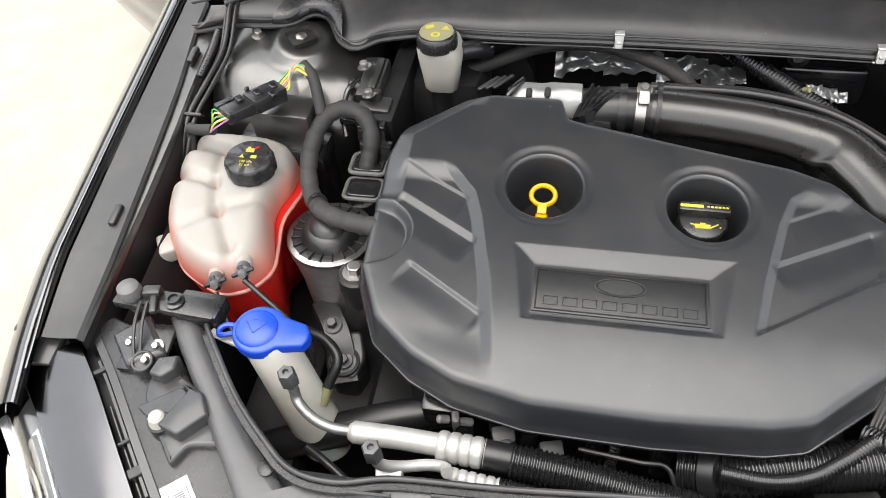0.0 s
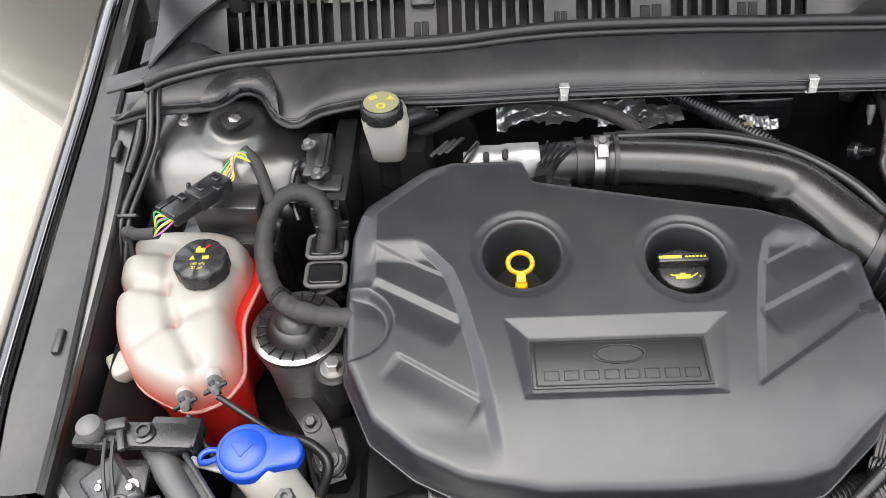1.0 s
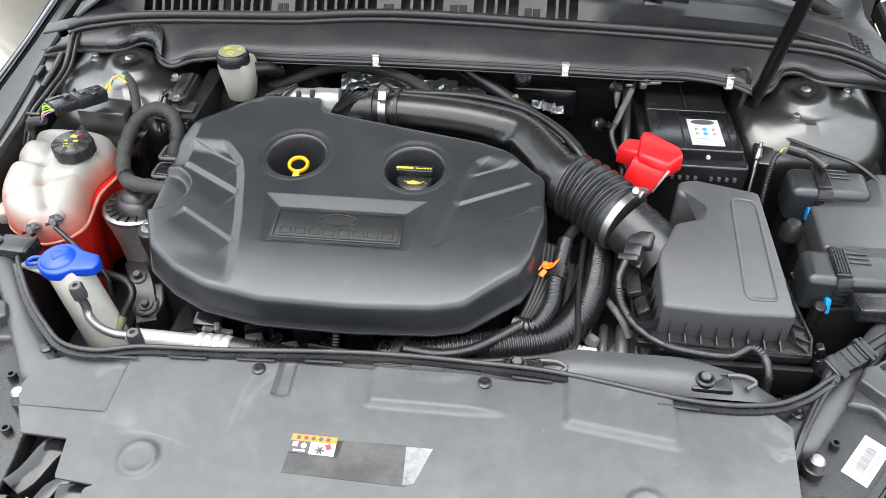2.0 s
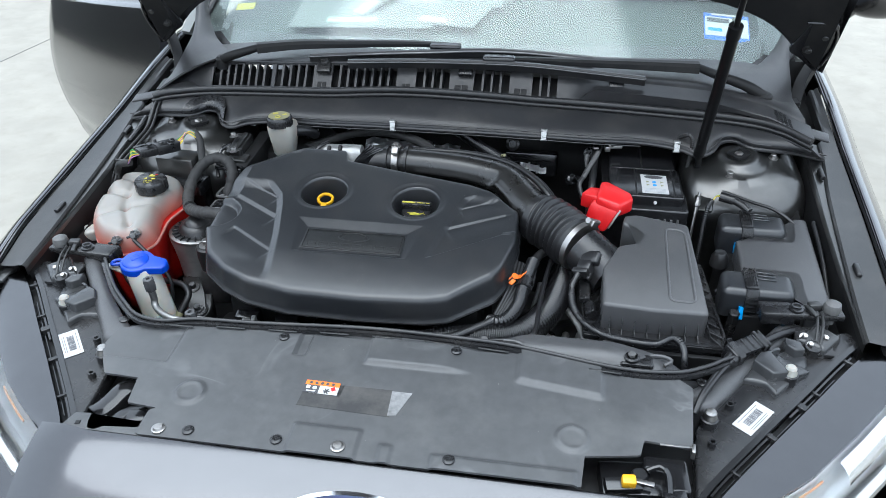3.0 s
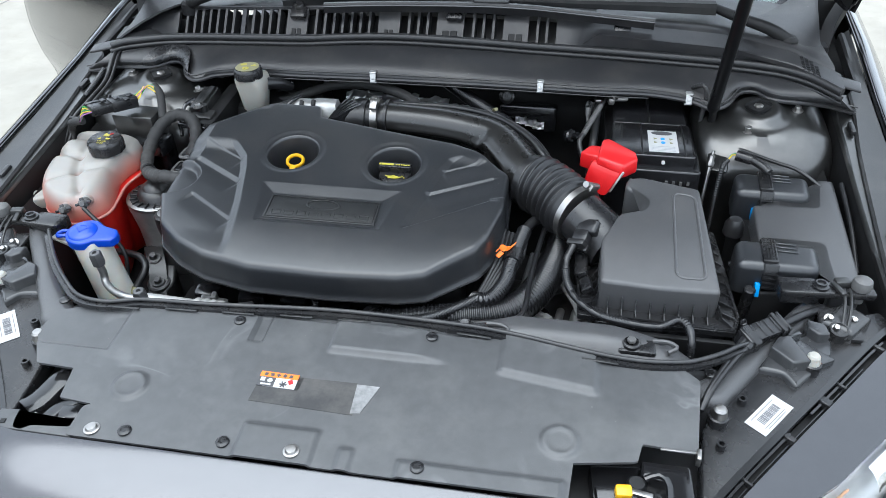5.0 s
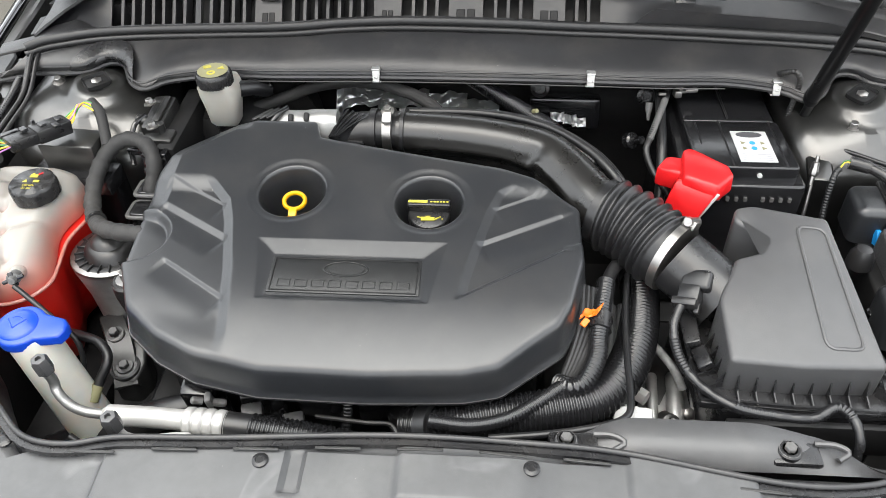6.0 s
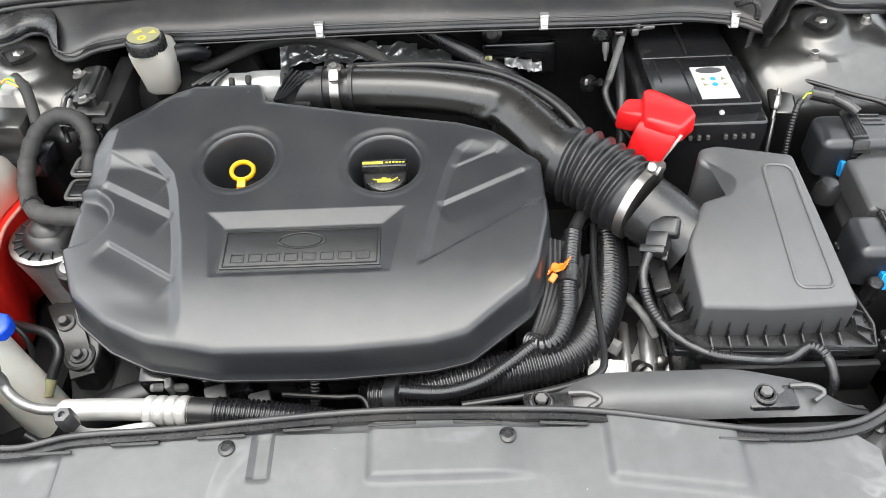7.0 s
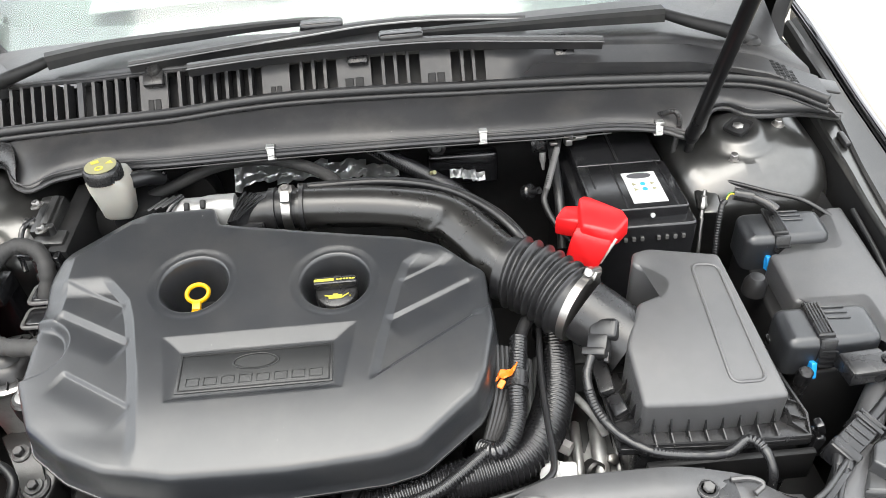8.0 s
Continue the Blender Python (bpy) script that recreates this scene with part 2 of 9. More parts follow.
def placed(ob):
    """The place of an object in the world, by its parents."""
    return placed(ob.parent) @ ob.matrix_parent_inverse @ ob.matrix_basis if ob.parent else ob.matrix_basis


def part(name, bm, material, parent=None, label="", flat=False, sharp=38):
    """Links a bmesh as one mesh object under a thing or a part."""
    me = bpy.data.meshes.new(name)
    bmesh.ops.recalc_face_normals(bm, faces=bm.faces)
    bm.to_mesh(me)
    bm.free()
    me.materials.append(material)
    if not flat:
        me.polygons.foreach_set("use_smooth", [True] * len(me.polygons))
        me.set_sharp_from_angle(angle=radians(sharp))
    ob = new(name, me)
    if parent:
        ob.parent = parent
        ob.matrix_parent_inverse = placed(parent).inverted()
    if label:
        tagged(ob, label)
    return ob


def thing(name, loc, label, category, group="", kind=""):
    e = new(name)
    e.empty_display_size = 0.02
    e.matrix_basis = Matrix.Translation(loc)
    return tagged(e, label, category, group, kind)


def merge(bm, sub, m=None):
    m = m or Matrix.Identity(4)
    made = {v: bm.verts.new(m @ v.co) for v in sub.verts}
    for f in sub.faces:
        bm.faces.new([made[v] for v in f.verts])
    sub.free()
    return bm


def box(bm, c, s, rot=(0, 0, 0), bev=0.0, seg=2, taper=1.0):
    sub = bmesh.new()
    bmesh.ops.create_cube(sub, size=1)
    for v in sub.verts:
        k = taper if v.co.z > 0 else 1.0
        v.co = Vector((v.co.x * s[0] * k, v.co.y * s[1] * k, v.co.z * s[2]))
    if bev:
        bmesh.ops.bevel(sub, geom=list(sub.edges), offset=bev, segments=seg, affect="EDGES", profile=0.5)
    return merge(bm, sub, pose(*c, *rot))


def lathe(bm, prof, m=None, seg=32, wave=None, cap=True):
    """A turned shape: prof is (radius, height) rows; wave(angle) scales the radius."""
    sub = bmesh.new()
    rings = []
    for r, z in prof:
        if r < 1e-6:
            rings.append([sub.verts.new((0, 0, z))])
        else:
            rings.append([sub.verts.new((r * (wave(k, r, z) if wave else 1) * math.cos(2 * math.pi * k / seg), r * (wave(k, r, z) if wave else 1) * math.sin(2 * math.pi * k / seg), z)) for k in range(seg)])
    for a, b in zip(rings, rings[1:]):
        for k in range(seg):
            q = [a[k % len(a)], a[(k + 1) % len(a)], b[(k + 1) % len(b)], b[k % len(b)]]
            q = list(dict.fromkeys(q))
            if len(q) > 2:
                sub.faces.new(q)
    if cap:
        for r in (rings[0], rings[-1]):
            if len(r) > 2:
                sub.faces.new(r)
    return merge(bm, sub, m)


def spline(pts, n):
    """Points evenly spaced along a smooth line through pts."""
    p = [Vector(q) for q in pts]
    p = [2 * p[0] - p[1]] + p + [2 * p[-1] - p[-2]]
    fine = []
    for i in range(1, len(p) - 2):
        for k in range(24):
            t = k / 24
            a, b, c, d = p[i - 1], p[i], p[i + 1], p[i + 2]
            fine.append(0.5 * (2 * b + (c - a) * t + (2 * a - 5 * b + 4 * c - d) * t * t + (3 * b - a - 3 * c + d) * t ** 3))
    fine.append(p[-2])
    acc = [0.0]
    for a, b in zip(fine, fine[1:]):
        acc.append(acc[-1] + (b - a).length)
    out, j = [], 0
    for k in range(n + 1):
        s = acc[-1] * k / n
        while j < len(acc) - 2 and acc[j + 1] < s:
            j += 1
        u = (s - acc[j]) / max(1e-9, acc[j + 1] - acc[j])
        out.append(fine[j].lerp(fine[j + 1], u))
    return out, acc[-1]


def sweep(bm, pts, r, seg=12, step=0.008, rfun=None, straight=False, cross=None, up=None):
    """A tube along pts. rfun(s, length): radius at arc length s. cross: an outline in the tube's section, in place of a circle."""
    if straight:
        line, length = [Vector(p) for p in pts], sum((Vector(b) - Vector(a)).length for a, b in zip(pts, pts[1:]))
    else:
        _, length = spline(pts, 4)
        line, length = spline(pts, max(3, int(length / step)))
    n = len(line)
    tan = [(line[min(i + 1, n - 1)] - line[max(i - 1, 0)]).normalized() for i in range(n)]
    ref = Vector(up) if up else (Vector((0, 0, 1)) if abs(tan[0].z) < 0.9 else Vector((1, 0, 0)))
    side = tan[0].cross(ref).normalized()
    rings, s = [], 0.0
    for i in range(n):
        if i:
            s += (line[i] - line[i - 1]).length
        if up:
            side = tan[i].cross(Vector(up)).normalized()
        else:
            side = (side - tan[i] * side.dot(tan[i])).normalized()
        top = side.cross(tan[i])
        rad = rfun(s, length) if rfun else r
        if cross:
            rings.append([bm.verts.new(line[i] + side * u * rad + top * w * rad) for u, w in cross])
        else:
            rings.append([bm.verts.new(line[i] + rad * (side * math.cos(2 * math.pi * k / seg) + top * math.sin(2 * math.pi * k / seg))) for k in range(seg)])
    m = len(rings[0])
    for a, b in zip(rings, rings[1:]):
        for k in range(m):
            bm.faces.new((a[k], a[(k + 1) % m], b[(k + 1) % m], b[k]))
    bm.faces.new(rings[0])
    bm.faces.new(rings[-1])
    return bm


def corrugated(r, pitch=0.006, depth=0.12):
    return lambda s, length: r * (1 - depth * (0.5 + 0.5 * math.cos(2 * math.pi * s / pitch)))


def fillet(poly, r, n=4):
    """Rounds the corners of a polygon."""
    out = []
    m = len(poly)
    for i in range(m):
        a, b, c = Vector(poly[i - 1]), Vector(poly[i]), Vector(poly[(i + 1) % m])
        rr = min(r, 0.45 * (a - b).length, 0.45 * (c - b).length)
        p, q = b + (a - b).normalized() * rr, b + (c - b).normalized() * rr
        for k in range(n + 1):
            t = k / n
            out.append(tuple((1 - t) ** 2 * p + 2 * t * (1 - t) * b + t * t * q))
    return out


def resample(poly, n):
    p = [Vector(q) for q in poly] + [Vector(poly[0])]
    acc = [0.0]
    for a, b in zip(p, p[1:]):
        acc.append(acc[-1] + (b - a).length)
    out, j = [], 0
    for k in range(n):
        s = acc[-1] * k / n
        while acc[j + 1] < s:
            j += 1
        out.append(p[j].lerp(p[j + 1], (s - acc[j]) / max(1e-9, acc[j + 1] - acc[j])))
    return out


def inset(poly, d):
    """Moves a counter-clockwise polygon inwards by d."""
    m, out = len(poly), []
    for i in range(m):
        a, b, c = Vector(poly[i - 1]), Vector(poly[i]), Vector(poly[(i + 1) % m])
        e, f = (b - a).normalized(), (c - b).normalized()
        n1, n2 = Vector((-e.y, e.x)), Vector((-f.y, f.x))
        k = n1 + n2
        k = k / max(0.5, k.dot(n1)) if k.length > 1e-6 else n1
        out.append(b + k * d)
    return out


def ccw(poly):
    area = sum(a[0] * b[1] - b[0] * a[1] for a, b in zip(poly, list(poly[1:]) + [poly[0]]))
    return list(poly) if area > 0 else list(reversed(poly))


def slab(bm, poly, top, bottom, bev=0.004, seg=3):
    """A plate with the outline poly between bottom(x, y) and top(x, y), its upper edge rounded."""
    poly = ccw(poly)
    top = top if callable(top) else (lambda x, y, z=top: z)
    bottom = bottom if callable(bottom) else (lambda x, y, z=bottom: z)
    rows = [[bm.verts.new((p[0], p[1], bottom(*p[:2]))) for p in poly]]
    for k in range(seg + 1):
        a = math.pi / 2 * k / seg
        ring = inset(poly, bev * (1 - math.cos(a))) if bev else [Vector(p) for p in poly]
        rows.append([bm.verts.new((p[0], p[1], top(p[0], p[1]) - bev * (1 - math.sin(a)))) for p in ring])
        if not bev:
            break
    m = len(poly)
    for a, b in zip(rows, rows[1:]):
        for k in range(m):
            bm.faces.new((a[k], a[(k + 1) % m], b[(k + 1) % m], b[k]))
    caps = [bm.faces.new(rows[0][::-1]), bm.faces.new(rows[-1])]
    bmesh.ops.triangulate(bm, faces=caps)
    return bm


def loft(bm, rows, closed=False):
    """A sheet through rows of points."""
    vs = [[bm.verts.new(p) for p in row] for row in rows]
    m = len(vs[0])
    for a, b in zip(vs, vs[1:]):
        for k in range(m if closed else m - 1):
            bm.faces.new((a[k], a[(k + 1) % m], b[(k + 1) % m], b[k]))
    return vs


def thicken(bm, t):
    """Gives an open sheet a thickness, away from its normals."""
    bmesh.ops.recalc_face_normals(bm, faces=bm.faces)
    bm.normal_update()
    faces = list(bm.faces)
    twin = {v: bm.verts.new(v.co - v.normal * t) for v in list(bm.verts)}
    rim = [e for e in bm.edges if len(e.link_faces) == 1]
    for f in faces:
        bm.faces.new([twin[v] for v in reversed(f.verts)])
    for e in rim:
        a, b = e.verts
        bm.faces.new((a, b, twin[b], twin[a]))
    return bm


def hexbolt(bm, m, r=0.007, h=0.006, washer=True):
    if washer:
        lathe(bm, [(r * 1.7, 0), (r * 1.7, 0.0015), (r * 1.2, 0.002)], m, 20)
    lathe(bm, [(r, 0.0015), (r, h), (r * 0.85, h + 0.001)], m, 6)
    return bm


def smooth01(t):
    t = max(0.0, min(1.0, t))
    return t * t * (3 - 2 * t)


def seg_dist(x, y, a, b):
    ax, ay, bx, by = *a, *b
    t = ((x - ax) * (bx - ax) + (y - ay) * (by - ay)) / ((bx - ax) ** 2 + (by - ay) ** 2)
    t = max(0.0, min(1.0, t))
    return math.hypot(x - ax - t * (bx - ax), y - ay - t * (by - ay)), t


# ---- ground ----
def build_ground():
    bm = bmnew()
    loft(bm, [[(x, y, 0) for x in (-300, -30, 0, 30, 300)] for y in (-300, -30, 0, 30, 300)])
    tagged(part("ground", bm, M_CONCRETE, flat=True), "pale worn concrete yard round the car", "ground", kind="structure")
    bm = bmnew()
    box(bm, (-3.43, 3.6, 0.0005), (0.006, 30, 0.003), (0, 0, -4))
    tagged(part("ground_joint", bm, M_JOINT, flat=True), "thin straight joint cut into the concrete", "ground joint", kind="structure")
    # unseen dark wall, added only to darken the open door's reflection
    bm = bmnew()
    box(bm, (-7.0, 4.0, 0.8), (0.3, 40, 1.6))
    tagged(part("reflection_wall", bm, M_REFLECTED), "added dark wall out of view that the open door reflects", "wall", kind="structure")


build_ground()

# ---- the car's body ----
car = thing("car", (0, 0, 0), "dark grey saloon car with its bonnet and a door open", "car")
CREST = [(0.0, 0.772, 0.850), (0.1, 0.792, 0.872), (0.2, 0.803, 0.893), (0.42, 0.815, 0.922), (0.66, 0.822, 0.958), (0.87, 0.826, 1.0), (1.0, 0.826, 1.02), (1.1, 0.826, 1.035)]


def crest(y):
    ys = [c[0] for c in CREST]
    return float(np.interp(y, ys, [c[1] for c in CREST])), float(np.interp(y, ys, [c[2] for c in CREST]))


def rail_z(y):
    return 0.852 + 0.145 * y


def fender(s):
    rows = []
    for k in range(34):
        y = 0.02 + 1.06 * k / 33
        x, z = crest(y)
        sec = [(x + 0.085, 0.33), (x + 0.098, 0.5), (x + 0.092, z - 0.22), (x + 0.075, z - 0.1), (x + 0.056, z - 0.052), (x + 0.037, z - 0.026), (x + 0.017, z - 0.0075), (x + 0.004, z - 0.0008), (x, z), (x - 0.0025, z - 0.002), (x - 0.004, z - 0.005), (x - 0.006, z - 0.010)]
        rows.append([(s * a, y, b) for a, b in sec])
    bm = bmnew()
    loft(bm, rows)
    part("fender", bm, M_PAINT, car, "dark grey painted front wing", sharp=60)
    # inner panel, the gap beside it and the painted rail
    rows, rails, liner = [], [], []
    for k in range(30):
        y = 0.10 + 0.80 * k / 29
        x, z = crest(y)
        r = rail_z(y)
        lip = x - 0.024 if y > 0.70 else min(x - 0.042, float(np.interp(y, (0.1, 0.2, 0.3, 0.4, 0.5, 0.62, 0.9), (0.735, 0.7385, 0.745, 0.752, 0.760, 0.776, 0.79))))
        rows.append([(s * a, y, b) for a, b in [(x - 0.007, z - 0.05), (x - 0.0085, z - 0.0105), (x - 0.011, z - 0.008), (0.5 * (x - 0.011 + lip), 0.5 * (z + r) - 0.004), (lip, max(r + 0.003, z - 0.014)), (lip - 0.004, max(r, z - 0.019)), (lip - 0.005, r - 0.02)]])
        edge = float(np.interp(y, (0.1, 0.2, 0.4, 0.6, 0.75, 0.9), (0.728, 0.730, 0.7355, 0.741, 0.745, 0.75)))
        dent = 0.012 * smooth01((0.52 - y) / 0.10) * smooth01((y - 0.12) / 0.2)
        if y < 0.70:
            rails.append([(s * a, y, b) for a, b in [(lip, r - 0.004), (lip - 0.3 * (lip - edge), r - 0.002 - 0.2 * dent), (edge + 0.003, r - 0.4 * dent), (edge, r - 0.003 - 0.4 * dent), (edge - 0.002, r - 0.014)]])
        liner.append([(s * a, y, b) for a, b in [(edge - 0.0025, r - 0.012), (edge - 0.006, r - 0.09), (0.705, r - 0.18), (0.695, 0.45)]])
    bm = bmnew()
    loft(bm, rows)
    inner = part("inner_wing", bm, M_RAIL, car, "satin black inner wing panel", sharp=30)
    bm = bmnew()
    loft(bm, rails)
    part("wing_rail", bm, M_INNER, inner, "dark painted rail below the wing", sharp=30)
    bm = bmnew()
    loft(bm, liner)
    part("wing_liner", bm, M_DARK, inner)
    bm = bmnew()
    loft(bm, [[(s * (crest(y)[0] - a), y, crest(y)[1] - 0.055) for a in (0.006, 0.016)] for y in np.linspace(0.10, 0.90, 12)])
    part("wing_gap", bm, M_DARK, inner)
    for y in (0.56, 0.27):
        bm = bmnew()
        box(bm, (s * 0.757, y, rail_z(y) + 0.004), (0.010, 0.032, 0.010), (8, 0, 0), 0.003)
        part("rubber_pad", bm, M_RUBBER, inner)
    bm = bmnew()
    sweep(bm, [(s * (crest(y)[0] - 0.0035), y, crest(y)[1] - 0.0045) for y in (0.06, 0.2, 0.4, 0.6, 0.8, 1.0)], 0.0022, 8, 0.02)
    part("folded_edge", bm, M_PAINT, inner)
    bm = bmnew()
    box(bm, (s * 0.80, 0.12, 0.80), (0.07, 0.012, 0.10), (0, 0, 0), 0.004)
    box(bm, (s * 0.79, 0.10, 0.845), (0.05, 0.05, 0.012), (6, 0, 0), 0.004)
    part("wing_bracket", bm, M_RAIL, inner)


def strut_tower(s):
    base = Matrix.Translation((s * 0.6, 0.6, 0.944)) @ Matrix.Rotation(radians(7), 4, "X") @ Matrix.Rotation(radians(-4 * s), 4, "Y")
    prof = [(0.0, -0.010), (0.016, -0.010), (0.018, 0.004), (0.024, 0.0065), (0.036, 0.0065), (0.043, 0.003), (0.050, -0.005), (0.062, -0.0085), (0.072, -0.010)]
    rings = []
    for r, z in prof:
        rings.append([base @ Vector((r * math.cos(2 * math.pi * k / 72), r * math.sin(2 * math.pi * k / 72), z)) for k in range(72)])
    # from the seat outwards the rings turn into a rounded rectangle that leans to the wing
    for share, z in ((0.28, -0.0115), (0.55, -0.0155), (0.80, -0.024), (0.93, -0.033), (1.0, -0.050), (1.04, -0.075), (1.05, -0.14), (1.05, -0.40)):
        ring = []
        for k in range(72):
            a = 2 * math.pi * k / 72
            c, d = math.cos(a), math.sin(a)
            round_to = 1 / (abs(c / (0.132 if c * s > 0 else 0.114)) ** 4.4 + abs(d / 0.123) ** 4.4) ** (1 / 4.4)
            q = 0.072 + (round_to - 0.072) * share
            lean = 0.10 * max(0.0, q * c * s) ** 1.5 + 0.42 * max(0.0, -q * d - 0.052)
            ring.append(base @ Vector((q * c, q * d, z - lean)))
        rings.append(ring)
    bm = bmnew()
    loft(bm, rings, closed=True)
    tower = part("strut_tower", bm, M_INNER, car, "domed painted suspension strut tower")
    bm = bmnew()
    box(bm, (0, 0, 0.0075), (0.040, 0.034, 0.003), (0, 0, 40), 0.006)
    bm.transform(base)
    part("strut_opening", bm, M_DARK, tower)
    bm = bmnew()
    lathe(bm, [(0.009, 0.004), (0.009, 0.011), (0.005, 0.013), (0, 0.013)], base, 6)
    part("strut_nut", bm, M_STEEL, tower)
    for dx, dy in ((0.073 * s, 0.014), (-0.022 * s, -0.054), (-0.045 * s, 0.055)):
        bm = bmnew()
        hexbolt(bm, base @ Matrix.Translation((dx, dy, -0.0105)), 0.0062, 0.009)
        part("bolt", bm, M_STEEL, tower)


for side in (-1, 1):
    fender(side)
    strut_tower(side)


def bay_walls():
    bm = bmnew()
    box(bm, (0, 0.36, 0.40), (1.40, 0.90, 0.04))
    part("under_tray", bm, M_DARK, car)
    bm = bmnew()
    box(bm, (0, 0.80, 0.69), (1.50, 0.03, 0.62))
    wall = part("bulkhead", bm, M_DARK, car, "black insulated bulkhead")
    rows = []
    for j in range(30):
        w = j / 29
        z = 0.62 + 0.35 * w
        fold = 0.003 * math.sin(14 * w) + 0.001 * math.sin(61 * w + 1)
        rows.append([(x, 0.752 - fold - 0.020 * smooth01((0.55 - w) / 0.5) + 0.006 * noise.noise(Vector((x * 9, w * 5, 2))), z) for x in np.linspace(-0.62, 0.62, 70)])
    bm = bmnew()
    loft(bm, rows)
    thicken(bm, 0.006)
    part("insulation_mat", bm, M_DARK, wall, "folded black insulation mat")
    for s in (-1, 1):
        bm = bmnew()
        box(bm, (s * 0.56, 0.22, 0.60), (0.10, 0.72, 0.12), (0, 0, 0), 0.02)
        part("chassis_rail", bm, M_DARK, car)
    for s in (-1, 1):
        bm = bmnew()
        box(bm, (s * 0.785, 0.93, 0.845), (0.11, 0.56, 0.14), (9, 0, 0), 0.01)
        part("hinge_well", bm, M_DARK, car)
        bm = bmnew()
        box(bm, (s * 0.81, 1.16, 0.675), (0.135, 0.20, 0.67), (0, 0, 0), 0.02)
        part("hinge_pillar", bm, M_DARK, car)
    # inner wing sheets in front of the towers
    for s in (-1, 1):
        bm = bmnew()
        loft(bm, [[(s * x, y, z + 0.12 * y) for x, z in ((0.712, 0.82), (0.68, 0.77), (0.655, 0.68), (0.64, 0.5))] for y in (0.05, 0.2, 0.4, 0.6, 0.8)])
        part("wheel_arch", bm, M_DARK, car)


bay_walls()


# ---- bonnet, windscreen, cowl ----
def bonnet():
    th = radians(62)
    hinge = Vector((0, 0.90, 1.05))

    def at(x, v, n):
        return (x, hinge.y - v * math.cos(th) + n * math.sin(th), hinge.z + v * math.sin(th) + n * math.cos(th))

    def sheet(off, grow, v0):
        rows = []
        for i in range(61):
            u = -1 + 2 * i / 60
            row = []
            for k in range(14):
                w = k / 13
                half = (0.812 - 0.05 * w * w) + grow
                x = u * half
                start = v0 + float(np.interp(abs(x), (0, 0.25, 0.5, 0.565, 0.617, 0.66, 0.69, 0.735, 0.78, 0.80), (0.182, 0.176, 0.163, 0.151, 0.136, 0.118, 0.100, 0.056, 0.016, 0.0)))
                end = 1.06 - 0.09 * u * u
                v = start + (end - start) * w
                row.append(at(x, v, off + 0.055 * (1 - u * u) - 0.02 * abs(u) ** 6))
            rows.append(row)
        return rows

    bm = bmnew()
    loft(bm, sheet(0.0, 0.0, 0.0))
    thicken(bm, 0.004)
    b = part("bonnet", bm, M_PAINT, car, "raised dark bonnet seen from below")
    bm = bmnew()
    loft(bm, sheet(-0.030, -0.03, 0.03))
    thicken(bm, 0.006)
    part("inner_panel", bm, M_DARK, b)
    bm = bmnew()
    for u in (-0.75, -0.4, 0, 0.4, 0.75):
        sweep(bm, [at(u * 0.72, v, -0.035 + 0.05 * (1 - u * u)) for v in (0.27, 0.5, 0.95)], 0.018, 8, 0.1)
    part("stiffening_rib", bm, M_DARK, b)
    for s in (-1, 1):
        bm = bmnew()
        sweep(bm, [(s * 0.752, 0.83, 0.93), (s * 0.760, 0.852, 0.972), (s * 0.768, 0.872, 1.010), (s * 0.784, 0.890, 1.042), (s * 0.800, 0.903, 1.072), (s * 0.800, 0.896, 1.110)], 0.011, 10, 0.008, cross=((-1.1, -0.8), (1.1, -0.8), (1.1, 0.8), (-1.1, 0.8)), up=(0, 0, 1))
        part("hinge", bm, M_DARK, b, "slim black hinge arm")
        # plate between the arm and the bonnet's corner
        bm = bmnew()
        sub = bmesh.new()
        slab(sub, fillet(ccw([(s * 0.708, 0.085), (s * 0.742, 0.062), (s * 0.786, 0.020), (s * 0.800, 0.075), (s * 0.792, 0.165), (s * 0.735, 0.175)]), 0.012, 3), 0.004, -0.004, 0.002)
        merge(bm, sub, Matrix.Translation(hinge) @ Matrix(((1, 0, 0, 0), (0, -math.cos(th), -math.sin(th), 0), (0, math.sin(th), -math.cos(th), 0), (0, 0, 0, 1))) @ Matrix.Translation((0, 0, 0.040)))
        plate = part("hinge_plate", bm, M_SATIN, b, "satin black hinge plate")
        for x, v in ((0.748, 0.095), (0.770, 0.135)):
            bm = bmnew()
            hexbolt(bm, Matrix.Translation(at(s * x, v, -0.045)) @ Matrix.Rotation(radians(180) - th, 4, "X"), 0.007, 0.009)
            part("bolt", bm, M_CAST, plate)
        bm = bmnew()
        sweep(bm, [at(s * x, v, -0.047) for x, v in ((0.722, 0.172), (0.765, 0.170), (0.790, 0.150), (0.797, 0.10), (0.789, 0.05))], 0.003, 8, 0.01)
        part("pressed_edge", bm, M_SATIN, plate)


bonnet()

SEAL = [(-0.722, 0.636, 0.992), (-0.70, 0.650, 0.996), (-0.667, 0.662, 0.998), (-0.614, 0.675, 1.001), (-0.536, 0.683, 1.003), (-0.416, 0.688, 1.005), (-0.30, 0.690, 1.008), (-0.20, 0.698, 1.013), (-0.10, 0.702, 1.015), (0.05, 0.706, 1.011), (0.16, 0.708, 1.006), (0.24, 0.708, 1.004), (0.40, 0.700, 1.002), (0.60, 0.678, 1.000), (0.68, 0.645, 0.998), (0.735, 0.595, 0.990)]
HALF_EDGE = [(0.775, 0.615, 0.945), (0.716, 0.626, 0.952), (0.63, 0.628, 0.956), (0.60, 0.655, 0.958), (0.57, 0.649, 0.957), (0.541, 0.60, 0.953), (0.512, 0.585, 0.951), (0.479, 0.606, 0.954), (0.40, 0.622, 0.956)]
